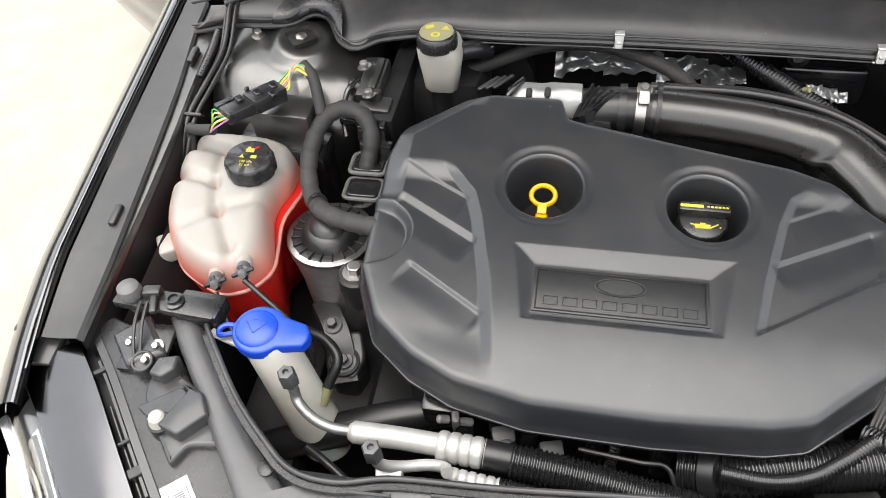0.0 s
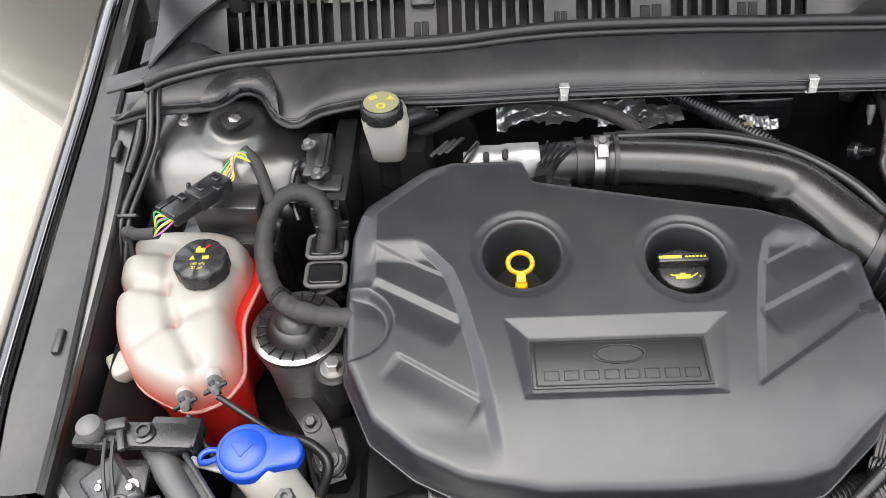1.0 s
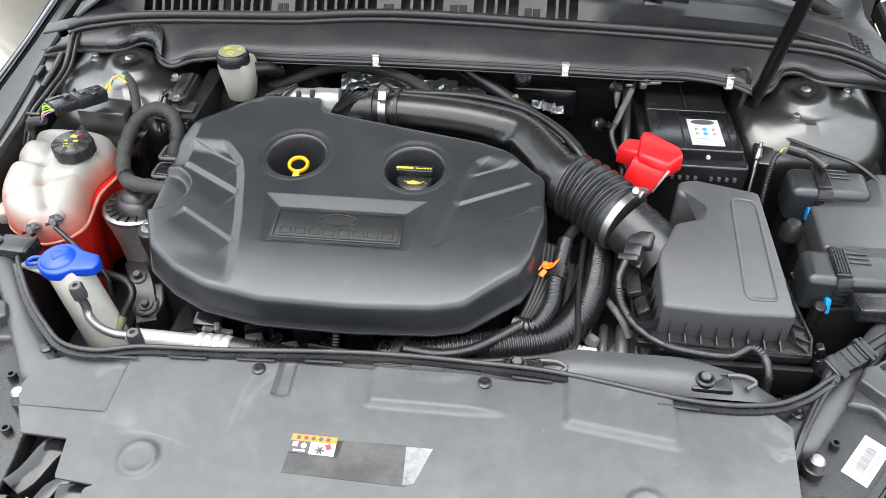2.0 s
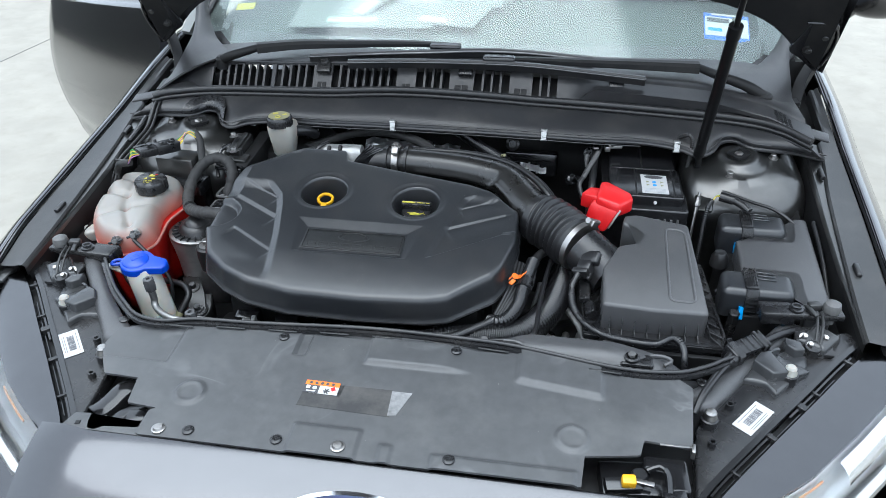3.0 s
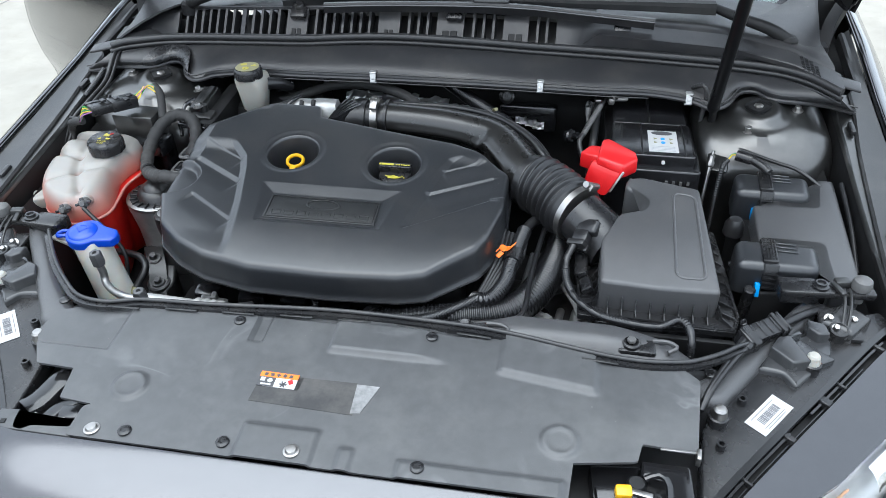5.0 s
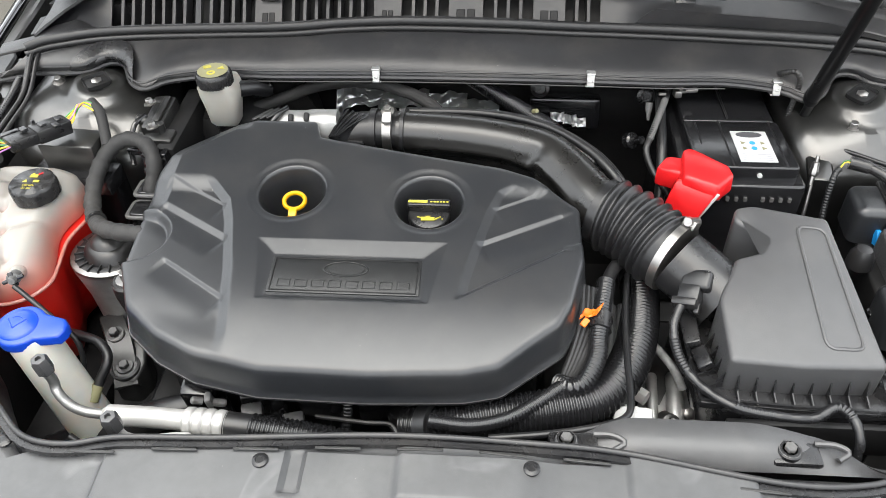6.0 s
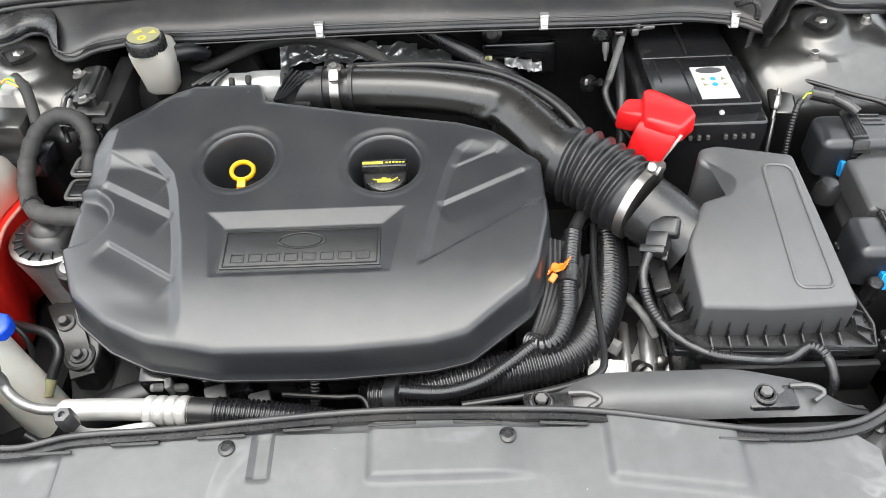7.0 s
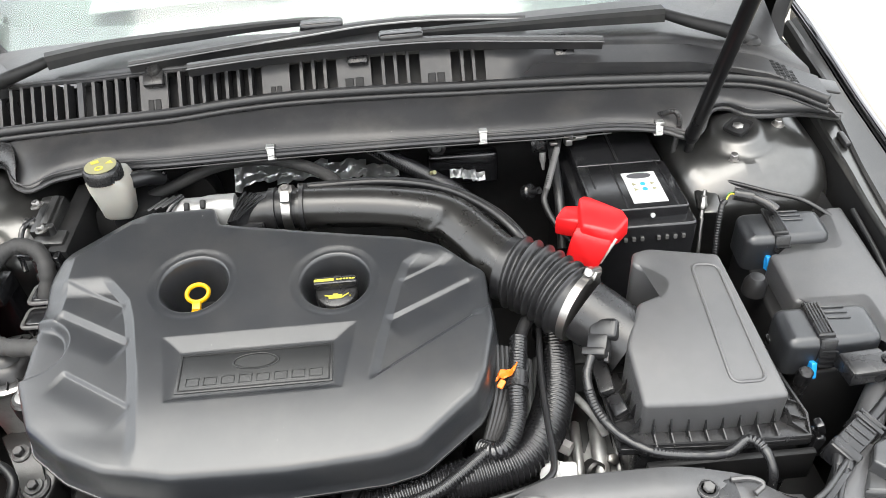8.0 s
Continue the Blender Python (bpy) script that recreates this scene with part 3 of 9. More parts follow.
EDGE = [(-x, y, z) for x, y, z in HALF_EDGE] + [(-0.30, 0.62, 0.957), (-0.145, 0.624, 0.957), (0.05, 0.622, 0.958), (0.19, 0.619, 0.958), (0.30, 0.618, 0.957)] + HALF_EDGE[::-1]


def bonnet_sides(bm, top, low, n=110, rows=8, bulge=0.02):
    a, _ = spline(top, n)
    b, _ = spline(low, n)
    grid = []
    for k in range(rows + 1):
        t = k / rows
        grid.append([p.lerp(q, t) + Vector((0, -bulge * math.sin(math.pi * t), 0)) for p, q in zip(a, b)])
    loft(bm, grid)
    return a, b


def cowl():
    panel = thing("cowl_panel", (0, 0.7, 0.95), "black plastic cowl panel with air slots below the windscreen", "cowl panel")
    bm = bmnew()
    bonnet_sides(bm, [(x, y + 0.004, z - 0.012) for x, y, z in SEAL], EDGE)
    thicken(bm, 0.004)
    part("front_face", bm, M_COWL, panel)
    upper, _ = spline([(x, y + 0.004, z - 0.012) for x, y, z in SEAL], 400)
    lower, _ = spline(EDGE, 400)
    cols = []
    for i in range(41):
        u = abs(i - 20) / 20
        x, col = -0.592 + 0.057 * (i - 20) / 20, []
        first = 0.08 + 0.80 * (1 - (1 - u ** 3.2) ** (1 / 2.2))
        p, q = (Vector([float(np.interp(x, [v.x for v in line], [v[c] for v in line])) for c in range(3)]) for line in (upper, lower))
        for k in range(9):
            t = first + (0.98 - first) * k / 8
            col.append(p.lerp(q, t) + Vector((0, -0.02 * math.sin(math.pi * t) - 0.0058, 0.0024)))
        cols.append(col)
    bm = bmnew()
    loft(bm, cols)
    part("access_cover", bm, M_PLASTIC, panel, "darker arched cover above the strut tower")
    bm = bmnew()
    sweep(bm, [(x, y - 0.002, z - 0.002) for x, y, z in EDGE], 0.0045, 8, 0.012)
    sweep(bm, [(x, y - 0.004, z + 0.010) for x, y, z in EDGE], 0.0016, 6, 0.012)
    part("lower_lip", bm, M_COWL, panel)
    # strip added to draw the highlight along the plastic lip's edge
    bm = bmnew()
    sweep(bm, [(x, y - 0.005, z - 0.008) for x, y, z in EDGE if abs(x) < 0.44], 0.0012, 6, 0.012)
    part("lip_highlight", bm, M_CAST, panel, "thin metal strip in place of the highlight on the lip's edge")
    bm = bmnew()
    sweep(bm, SEAL, 0.0075, 14, 0.012)
    sweep(bm, [(x, y - 0.006, z - 0.010) for x, y, z in SEAL], 0.0045, 10, 0.012)
    sweep(bm, [(x, y - 0.008, z - 0.018) for x, y, z in SEAL], 0.0020, 6, 0.012)
    part("bonnet_seal", bm, M_SEAL, panel, "soft black rubber bonnet seal")
    # the top between the seal and the glass, with an opening for the slots
    line, _ = spline(SEAL, 148)
    xs, ys, zs = [p.x for p in line], [p.y for p in line], [p.z for p in line]
    TOP = [(-0.745, 0.74, 0.995), (-0.66, 0.785, 1.010), (-0.60, 0.79, 1.022), (-0.52, 0.772, 1.033), (-0.44, 0.757, 1.040), (-0.30, 0.765, 1.043), (0.0, 0.778, 1.046), (0.20, 0.772, 1.046), (0.34, 0.750, 1.044), (0.55, 0.735, 1.036), (0.66, 0.70, 1.022), (0.745, 0.66, 0.998)]
    tx, ty, tz = ([p[k] for p in TOP] for k in range(3))
    deep = lambda x: 0.875 + 0.13 * (abs(x) / 0.75) ** 2.2

    def deck(x, t):
        """The cowl's top: t 0 at the seal, 0.2 at the slots' foot, 0.5 at their upper edge, 1 at the glass."""
        y0, z0 = float(np.interp(x, xs, ys)), float(np.interp(x, xs, zs))
        yt, zt = float(np.interp(x, tx, ty)), float(np.interp(x, tx, tz))
        steep = smooth01((0.30 - x) / 0.06) * smooth01((x + 0.68) / 0.05)
        yf, zf = yt - 0.046, zt - 0.010 - 0.044 * steep
        rows_y = (y0, max(y0 + 0.008, yf - 0.006), yf, yt, yt + 0.010, max(yt + 0.03, deep(x)))
        rows_z = (z0, min(z0, zf + 0.004), zf, zt, zt + 0.006, zt + 0.004)
        return (x, float(np.interp(t, (0, 0.15, 0.2, 0.5, 0.55, 1.0), rows_y)), float(np.interp(t, (0, 0.15, 0.2, 0.5, 0.55, 1.0), rows_z)))

    SLOTS = ((-0.630, -0.466), (-0.456, -0.362), (-0.317, -0.162), (-0.116, -0.037), (0.020, 0.103), (0.155, 0.212))
    front, back = 0.2, 0.5
    for span in ((0, 0.07, 0.15, front), (back, 0.52, 0.55, 0.62, 0.7, 0.8, 0.9, 1.0)):
        bm = bmnew()
        loft(bm, [[deck(x, t) for x in xs] for t in span])
        thicken(bm, 0.003)
        part("upper_deck", bm, M_COWL, panel)
    edges = [-0.745] + [v for s in SLOTS for v in s] + [0.745]
    for a, b in zip(edges[::2], edges[1::2]):
        n = max(2, int((b - a) / 0.02))
        bm = bmnew()
        loft(bm, [[deck(a + (b - a) * i / n, t) for i in range(n + 1)] for t in (front, 0.3, 0.4, back)])
        thicken(bm, 0.008)
        part("deck_bridge", bm, M_COWL, panel)
    bm = bmnew()
    sweep(bm, [deck(x, 0.53) for x in np.linspace(-0.62, 0.40, 40)], 0.0035, 8, 0.02)
    part("deck_ridge", bm, M_COWL, panel)
    bm = bmnew()
    loft(bm, [[(x, deck(x, t)[1] + 0.028, deck(x, t)[2] - 0.022) for x in np.linspace(-0.61, 0.22, 30)] for t in (0.15, 0.5)])
    thicken(bm, 0.004)
    part("slot_well", bm, M_DARK, panel)
    for a, b in SLOTS:
        n = round((b - a) / 0.0205)
        for i in range(1, n):
            x = a + (b - a) * i / n
            p, q = Vector(deck(x, front)), Vector(deck(x, back))
            bm = bmnew()
            back_v = Vector((0, 0.022, -0.016))
            ring = [bm.verts.new(r + Vector((sx * 0.0026, 0, 0)) + o) for r in (p, q) for sx, o in ((-1, back_v), (1, back_v), (1, back_v * 0), (-1, back_v * 0))]
            for f in ((0, 1, 2, 3), (7, 6, 5, 4), (0, 4, 5, 1), (1, 5, 6, 2), (2, 6, 7, 3), (3, 7, 4, 0)):
                bm.faces.new([ring[k] for k in f])
            part("slat", bm, M_COWL, panel, flat=True)
    for a, b in ((-0.352, -0.327), (-0.150, -0.128), (-0.027, 0.010), (0.112, 0.146)):
        for k in (0.27, 0.73):
            x = a + (b - a) * k
            bm = bmnew()
            sl = math.degrees(math.atan2(deck(x, 0.32)[2] - deck(x, 0.22)[2], deck(x, 0.32)[1] - deck(x, 0.22)[1]))
            p = Vector(deck(x, 0.28))
            box(bm, p, ((b - a) * 0.38, 0.020, 0.0026), (sl, 0, 0), 0.001, 1)
            part("drain_slot", bm, M_DARK, panel)
    for x in (-0.336, 0.0, 0.342):
        _, y, z = deck(x, 0.55)
        bm = bmnew()
        lathe(bm, [(0.013, -0.016), (0.013, 0.004), (0.009, 0.010), (0, 0.011)], pose(x, y - 0.012, z, 25, 0, 0), 16)
        box(bm, (x, y - 0.022, z - 0.010), (0.034, 0.026, 0.014), (35, 0, 0), 0.004)
        part("washer_jet", bm, M_PLASTIC, panel)
    # small holes at the corner
    for i in range(4):
        for j in range(6 if i < 3 else 5):
            x = 0.676 + 0.0082 * i
            spot = deck(x, 0.22 + 0.050 * j - 0.01 * i)
            fore, aft = deck(x, 0.20 + 0.050 * j - 0.01 * i), deck(x, 0.24 + 0.050 * j - 0.01 * i)
            bm = bmnew()
            box(bm, (x, spot[1], spot[2] + 0.0004), (0.0054, 0.0054, 0.0012), (math.degrees(math.atan2(aft[2] - fore[2], aft[1] - fore[1])), 0, 10))
            part("drain_hole", bm, M_DARK, panel)
    for x, y, z in ((-0.476, 0.621, 0.954), (-0.145, 0.621, 0.961), (0.192, 0.616, 0.962), (0.473, 0.608, 0.957)):
        bm = bmnew()
        box(bm, (x, y - 0.006, z), (0.012, 0.003, 0.020), (-14, 0, 0), 0.001, 1)
        box(bm, (x, y, z + 0.010), (0.014, 0.012, 0.003), (0, 0, 0), 0.001, 1)
        box(bm, (x, y, z - 0.011), (0.014, 0.012, 0.003), (0, 0, 0), 0.001, 1)
        box(bm, (x, y - 0.008, z - 0.001), (0.006, 0.003, 0.004), (-14, 0, 0), 0.001, 1)
        part("spring_clip", bm, M_CLIP, panel, "bright steel spring clip")
    for s in (-1, 1):
        # side wings of the cowl up to the screen pillar
        bm = bmnew()
        a, _ = spline([(s * 0.60, 0.83, 1.030), (s * 0.66, 0.91, 1.028), (s * 0.705, 0.97, 1.034), (s * 0.745, 1.035, 1.066), (s * 0.772, 1.11, 1.118)], 16)
        b, _ = spline([(s * 0.722, 0.675, 0.993), (s * 0.726, 0.76, 1.004), (s * 0.737, 0.86, 1.026), (s * 0.748, 0.95, 1.052), (s * 0.780, 1.06, 1.100)], 16)
        loft(bm, [[p.lerp(q, t) + Vector((0, 0, 0.012 * math.sin(math.pi * t))) for p, q in zip(a, b)] for t in (0, 0.12, 0.3, 0.5, 0.7, 0.9, 1.0)] + [[q + Vector((0, 0, -0.07)) for q in b]])
        thicken(bm, 0.004)
        part("corner_trim", bm, M_COWL, panel)
        bm = bmnew()
        box(bm, (s * 0.755, 0.668, 0.978), (0.070, 0.034, 0.006), (8, 12 * s, -6 * s), 0.003)
        part("end_tab", bm, M_COWL, panel)
        # pale grey piece of the pillar's trim
        bm = bmnew()
        sweep(bm, [(s * 0.792, 0.985, 1.034), (s * 0.786, 1.01, 1.055), (s * 0.781, 1.045, 1.085), (s * 0.780, 1.08, 1.112)], 0.016, 8, 0.01, cross=((-0.8, -0.5), (0.8, -0.5), (0.9, 0.4), (-0.9, 0.4)), up=(0, 0, 1))
        part("pillar_cap", bm, M_SHEET, panel, "pale grey piece of trim at the pillar's foot")


cowl()


def screen_y(x, t):
    return 0.865 + 0.14 * (abs(x) / 0.7) ** 2 + 1.0 * t


def on_screen(x, t, lift=0.0):
    return Vector((x, screen_y(x, t * 0.8), 1.04 + 0.42 * t - 0.03 * (x / 0.745) ** 2 + lift))


def screen_half(t):
    return 0.79 - 0.13 * max(0.0, t - 0.05) - 0.09 * (max(0.0, 0.05 - t) / 0.08) ** 2


def windscreen():
    levels = [-0.03, -0.015, 0.0, 0.025, 0.05] + [0.05 + 0.95 * k / 12 for k in range(1, 13)]
    bm = bmnew()
    loft(bm, [[on_screen(screen_half(t) * (-1 + i / 14), t) for i in range(29)] for t in levels])
    thicken(bm, 0.005)
    w = part("windscreen", bm, M_GLASS, car, "clear laminated windscreen")
    w.visible_shadow = False
    # printed border under the glass, round-cornered inside
    rim = resample(fillet(ccw([(-0.66, 0.055), (-0.30, 0.064), (0.0, 0.066), (0.30, 0.071), (0.52, 0.074), (0.715, 0.095), (0.70, 0.24), (0.60, 0.95), (-0.60, 0.95), (-0.735, 0.22), (-0.725, 0.085)]), 0.06, 6), 160)
    rows = [[], [], []]
    for p in rim:
        v = p - Vector((0, 0.4))
        k = 1.0
        while k < 6 and -0.03 < 0.4 + v.y * k < 1.0 and abs(v.x * k) < screen_half(0.4 + v.y * k):
            k += 0.01
        for row, f in zip(rows, (1.0, (1 + k) / 2, k)):
            row.append(on_screen(v.x * f, 0.4 + v.y * f, -0.0085))
    bm = bmnew()
    loft(bm, rows, closed=True)
    part("printed_border", bm, M_FRIT, w)
    for s in (-1, 1):
        edge = [on_screen(s * (screen_half(t) + 0.004), t, 0.004) for t in (-0.03, -0.01, 0.02, 0.05, 0.12, 0.3, 0.6, 1.0)]
        bm = bmnew()
        sweep(bm, edge, 0.008, 8, 0.02)
        part("screen_rubber", bm, M_RUBBER, car)
        bm = bmnew()
        sweep(bm, [p + Vector((s * 0.030, 0.01, -0.012)) for p in edge[3:]], 0.026, 10, 0.05)
        part("screen_pillar", bm, M_PAINT, car)
    # roof and cabin
    bm = bmnew()
    loft(bm, [[(0.62 * u, 1.78 + 0.15 * k, 1.455 + 0.02 * math.sin(k) - 0.03 * u * u) for u in (-1, -0.5, 0, 0.5, 1)] for k in range(9)])
    thicken(bm, 0.03)
    part("roof", bm, M_PAINT, car)
    bm = bmnew()
    loft(bm, [[(x, 1.02 + 0.10 * k, 0.985 + 0.035 * math.sin(k * 0.5)) for x in (-0.78, -0.3, 0, 0.3, 0.78)] for k in range(8)])
    thicken(bm, 0.03)
    part("dashboard", bm, M_DASH, car, "pale grey dashboard behind the glass")
    bm = bmnew()
    box(bm, (0, 2.1, 0.85), (1.40, 0.06, 0.9))
    part("cabin_wall", bm, M_GREY, car)
    bm = bmnew()
    for s in (-1, 1):
        box(bm, (s * 0.38, 1.95, 1.0), (0.46, 0.14, 0.62), (-14, 0, 0), 0.05, 3)
    part("seat_back", bm, M_TAPE, car)
    for s in (-1, 1):
        bm = bmnew()
        box(bm, (s * 0.76, 2.0, 0.50), (0.10, 1.9, 0.50), (0, 0, 0), 0.03)
        part("body_side", bm, M_SATIN, car)


windscreen()


def door():
    d = Matrix.Translation((-0.885, 1.06, 0)) @ Matrix.Rotation(radians(-39), 4, "Z") @ Matrix.Rotation(radians(180), 4, "Z")
    # the door's own axes: x from the hinge to the free edge, y outwards; the shoulder line falls to the rear
    shoulder = lambda x: 1.072 - 0.155 * x
    free = lambda z: float(np.interp(z, (0.38, 0.41, 0.45, 0.52, 0.60, 0.68, 0.76, 0.86, 0.95, 1.10), (0.80, 0.90, 0.945, 0.972, 1.0, 1.028, 1.047, 1.052, 1.045, 1.02)))
    belly = lambda w: 0.072 - 0.062 * max(0.0, (w - 0.48) / 0.52) ** 1.6 - 0.05 * max(0.0, (0.48 - w) / 0.48) ** 2.2 - 0.006 * math.exp(-((w - 0.22) / 0.06) ** 2)
    above = ((0.006, -0.003), (0.012, -0.012), (0.020, -0.020), (0.050, -0.026), (0.085, -0.036), (0.115, -0.050))
    rows = []
    for k in range(31):
        w = k / 30
        row = []
        for q in (0, 0.1, 0.22, 0.34, 0.46, 0.58, 0.70, 0.80, 0.88, 0.94, 0.98, 1.0):
            x = q * free(0.38 + 0.56 * w)
            row.append((x, belly(w) + 0.02 * math.sin(math.pi * x / 1.15) - 0.012 * smooth01((q - 0.94) / 0.06), 0.38 + (shoulder(x) - 0.38) * w))
        rows.append(row)
    foot = rows[-1]
    for dz, dy in above:
        rows.append([(x * free(0.95 + dz) / free(0.94), y + dy, z + dz) for x, y, z in foot])
    bm = bmnew()
    loft(bm, rows)
    bmesh.ops.recalc_face_normals(bm, faces=bm.faces)
    thicken(bm, 0.04)
    bm.transform(d)
    o = part("door", bm, M_PAINT, car, "open front door with a chrome handle")
    belt = lambda x: shoulder(x) + 0.115
    bm = bmnew()
    sweep(bm, [(0.79, 0.020, 0.985), (0.84, 0.048, 0.984), (0.90, 0.052, 0.975), (0.955, 0.036, 0.962), (0.975, 0.014, 0.954)], 0.012, 12, 0.008)
    bm.transform(d)
    part("door_handle", bm, M_CHROME, o, "chrome door handle")
    bm = bmnew()
    lathe(bm, [(0.045, 0.0), (0.040, 0.002), (0.030, -0.004), (0, -0.006)], d @ pose(0.905, 0.010, 0.968, -75, 0, 0) @ Matrix.Diagonal((1.4, 0.8, 1, 1)), 32)
    part("handle_bowl", bm, M_SATIN, o)
    bm = bmnew()
    sweep(bm, [(x, -0.018, belt(x) + 0.004) for x in (0.15, 0.5, 0.7, 0.9, 1.0)], 0.010, 8)
    bm.transform(d)
    part("belt_trim", bm, M_CHROME, o)
    bm = bmnew()
    sweep(bm, [(0.03, -0.03, belt(0.03)), (0.35, -0.09, 1.28), (0.75, -0.15, 1.42), (1.0, -0.15, 1.40), (1.01, -0.03, belt(1.0))], 0.02, 8, 0.03)
    bm.transform(d)
    part("window_frame", bm, M_SATIN, o)
    bm = bmnew()
    loft(bm, [[(x, -0.035, belt(x) - 0.02), (x, -0.07, belt(x) + (top - belt(x)) * 0.5), (x, -0.12, top)] for x, top in ((0.06, 1.19), (0.2, 1.23), (0.35, 1.28), (0.55, 1.35), (0.75, 1.41), (0.99, 1.39))])
    thicken(bm, 0.004)
    bm.transform(d)
    part("window_pane", bm, M_TINT, o, "dark tinted side window")


door()


def mirror(s):
    bm = bmnew()
    sub = bmesh.new()
    bmesh.ops.create_uvsphere(sub, u_segments=24, v_segments=14, radius=1)
    for v in sub.verts:
        v.co = Vector((v.co.x * 0.11, v.co.y * 0.06 * (1 if v.co.y < 0 else 0.35), v.co.z * 0.07))
    merge(bm, sub, pose(s * 0.985, 1.15, 1.165, 8, 0, -8 * s))
    sweep(bm, [(s * 0.84, 1.16, 1.06), (s * 0.89, 1.155, 1.09), (s * 0.935, 1.15, 1.13)], 0.022, 10)
    part("door_mirror", bm, M_PAINT, car, "dark painted door mirror")


mirror(1)


# ---- nose of the car ----
def nose():
    rows = []
    for k in range(41):
        x = -0.88 + 1.76 * k / 40
        a = abs(x)
        sweepback = 0.50 * max(0.0, a - 0.40) ** 1.35 + 6.0 * max(0.0, a - 0.72) ** 2
        sec = [(-0.249, 0.836), (-0.2505, 0.855), (-0.2525, 0.8575), (-0.256, 0.8575), (-0.278, 0.8525), (-0.315, 0.841), (-0.36, 0.815), (-0.40, 0.77), (-0.42, 0.70), (-0.43, 0.60), (-0.45, 0.45), (-0.42, 0.30)]
        lim = smooth01((a - 0.475) / 0.04)
        rows.append([(x, y + sweepback, z - lim * 0.11 * (1 if i < 7 else 0.3)) for i, (y, z) in enumerate(sec)])
    bm = bmnew()
    loft(bm, rows)
    b = part("front_bumper", bm, M_PAINT, car, "dark grey painted nose panel")
    bm = bmnew()
    m = Matrix.Translation((0.008, -0.335, 0.832)) @ Matrix.Rotation(radians(40), 4, "X") @ Matrix.Diagonal((1.15, 0.5, 1, 1))
    lathe(bm, [(0.072, 0), (0.086, 0.002), (0.088, 0.008), (0.078, 0.012), (0.072, 0.006)], m, 48)
    part("badge_ring", bm, M_CHROME, b, "plain chrome oval badge ring")
    bm = bmnew()
    lathe(bm, [(0.074, 0.0), (0.074, 0.006), (0, 0.008)], m, 48)
    part("badge_field", bm, M_NAVY, b)


nose()


def headlamp(s):
    lamp = thing("headlamp", (s * 0.55, -0.05, 0.70), "headlamp with black housing, clear lens and a paper bar label", "headlamp", "headlamps")
    X = lambda p: (s * p[0], p[1], p[2])
    top = lambda x, y: 0.842 + 0.05 * y
    rim = [(0.452, -0.245), (0.478, -0.205), (0.56, -0.105), (0.635, -0.016), (0.70, 0.062), (0.752, 0.118)]
    n = Vector((0.743, -0.668))
    fine = [Vector(p[:2]) for p in spline([(x, y, 0) for x, y in rim], 60)[0]]
    inset = lambda d: [(p.x + n.x * d, p.y + n.y * d) for p in fine]
    wide = lambda x: float(np.interp(x, (0.452, 0.465, 0.478, 0.52, 0.56, 0.635, 0.752), (0.006, 0.024, 0.035, 0.052, 0.064, 0.069, 0.072)))
    poly = inset(-0.017)[::5] + [(0.72, 0.15), (0.66, 0.13), (0.60, 0.085), (0.545, 0.03), (0.49, -0.02), (0.474, -0.055), (0.452, -0.10), (0.444, -0.16), (0.439, -0.222)]
    bm = bmnew()
    slab(bm, [(s * x, y) for x, y in poly], top, 0.66, 0.004)
    body = part("housing", bm, M_PLASTIC, lamp)
    # stepped lid behind the lamp
    bm = bmnew()
    lid = [(0.530, 0.004), (0.545, 0.030), (0.566, 0.060), (0.622, 0.092), (0.640, 0.074), (0.634, 0.048), (0.600, 0.006), (0.574, -0.024), (0.562, 0.000)]
    slab(bm, [(s * x, y) for x, y in fillet(lid, 0.005, 2)], 0.852, 0.80, 0.005)
    slab(bm, [(s * x, y) for x, y in fillet(ccw([(0.636, 0.0354), (0.595, 0.0640), (0.579, 0.0540), (0.598, 0.0110)]), 0.003, 2)], lambda x, y: 0.858 - 0.10 * (abs(x) - 0.58), 0.80, 0.002)
    slab(bm, [(s * x, y) for x, y in fillet(ccw([(0.595, 0.0650), (0.5605, 0.0520), (0.547, 0.0295), (0.571, 0.0014), (0.596, 0.0100), (0.5785, 0.0536)]), 0.003, 2)], 0.870, 0.80, 0.003)
    slab(bm, [(s * x, y) for x, y in fillet(ccw([(0.606, 0.0780), (0.607, 0.0965), (0.630, 0.0906), (0.633, 0.0695), (0.617, 0.066)]), 0.003, 2)], 0.868, 0.80, 0.003)
    slab(bm, [(s * x, y) for x, y in fillet(ccw([(0.625, 0.098), (0.665, 0.076), (0.70, 0.115), (0.668, 0.15)]), 0.005, 2)], 0.866, 0.80, 0.007)
    part("housing_step", bm, M_SMOKE, body, "stepped lid of smoky dark plastic")
    bm = bmnew()
    lathe(bm, [(0.013, -0.03), (0.013, -0.001), (0.012, 0.0), (0.010, 0.0), (0.010, -0.003), (0, -0.003)], pose(*X((0.648, 0.084, 0.866)), 12, 0, 0), 26)
    part("bulb_cap", bm, M_PLASTIC, body)
    bm = bmnew()
    sweep(bm, [X((x, y, top(x, y) - 0.002)) for x, y in inset(-0.018)[::4]], 0.003, 8, 0.01, cross=((-1.4, -1), (1.4, -1), (1.4, 1.3), (-1.4, 1.3)), up=(0, 0, 1))
    part("housing_lip", bm, M_SATIN, body)
    # channel between the housing and the painted brow
    bm = bmnew()
    slab(bm, [(s * x, y) for x, y in inset(-0.015)[::5] + inset(0.006)[::-5]], lambda x, y: top(x, y) - 0.016, 0.70, 0)
    part("channel", bm, M_DARK, body)
    bm = bmnew()
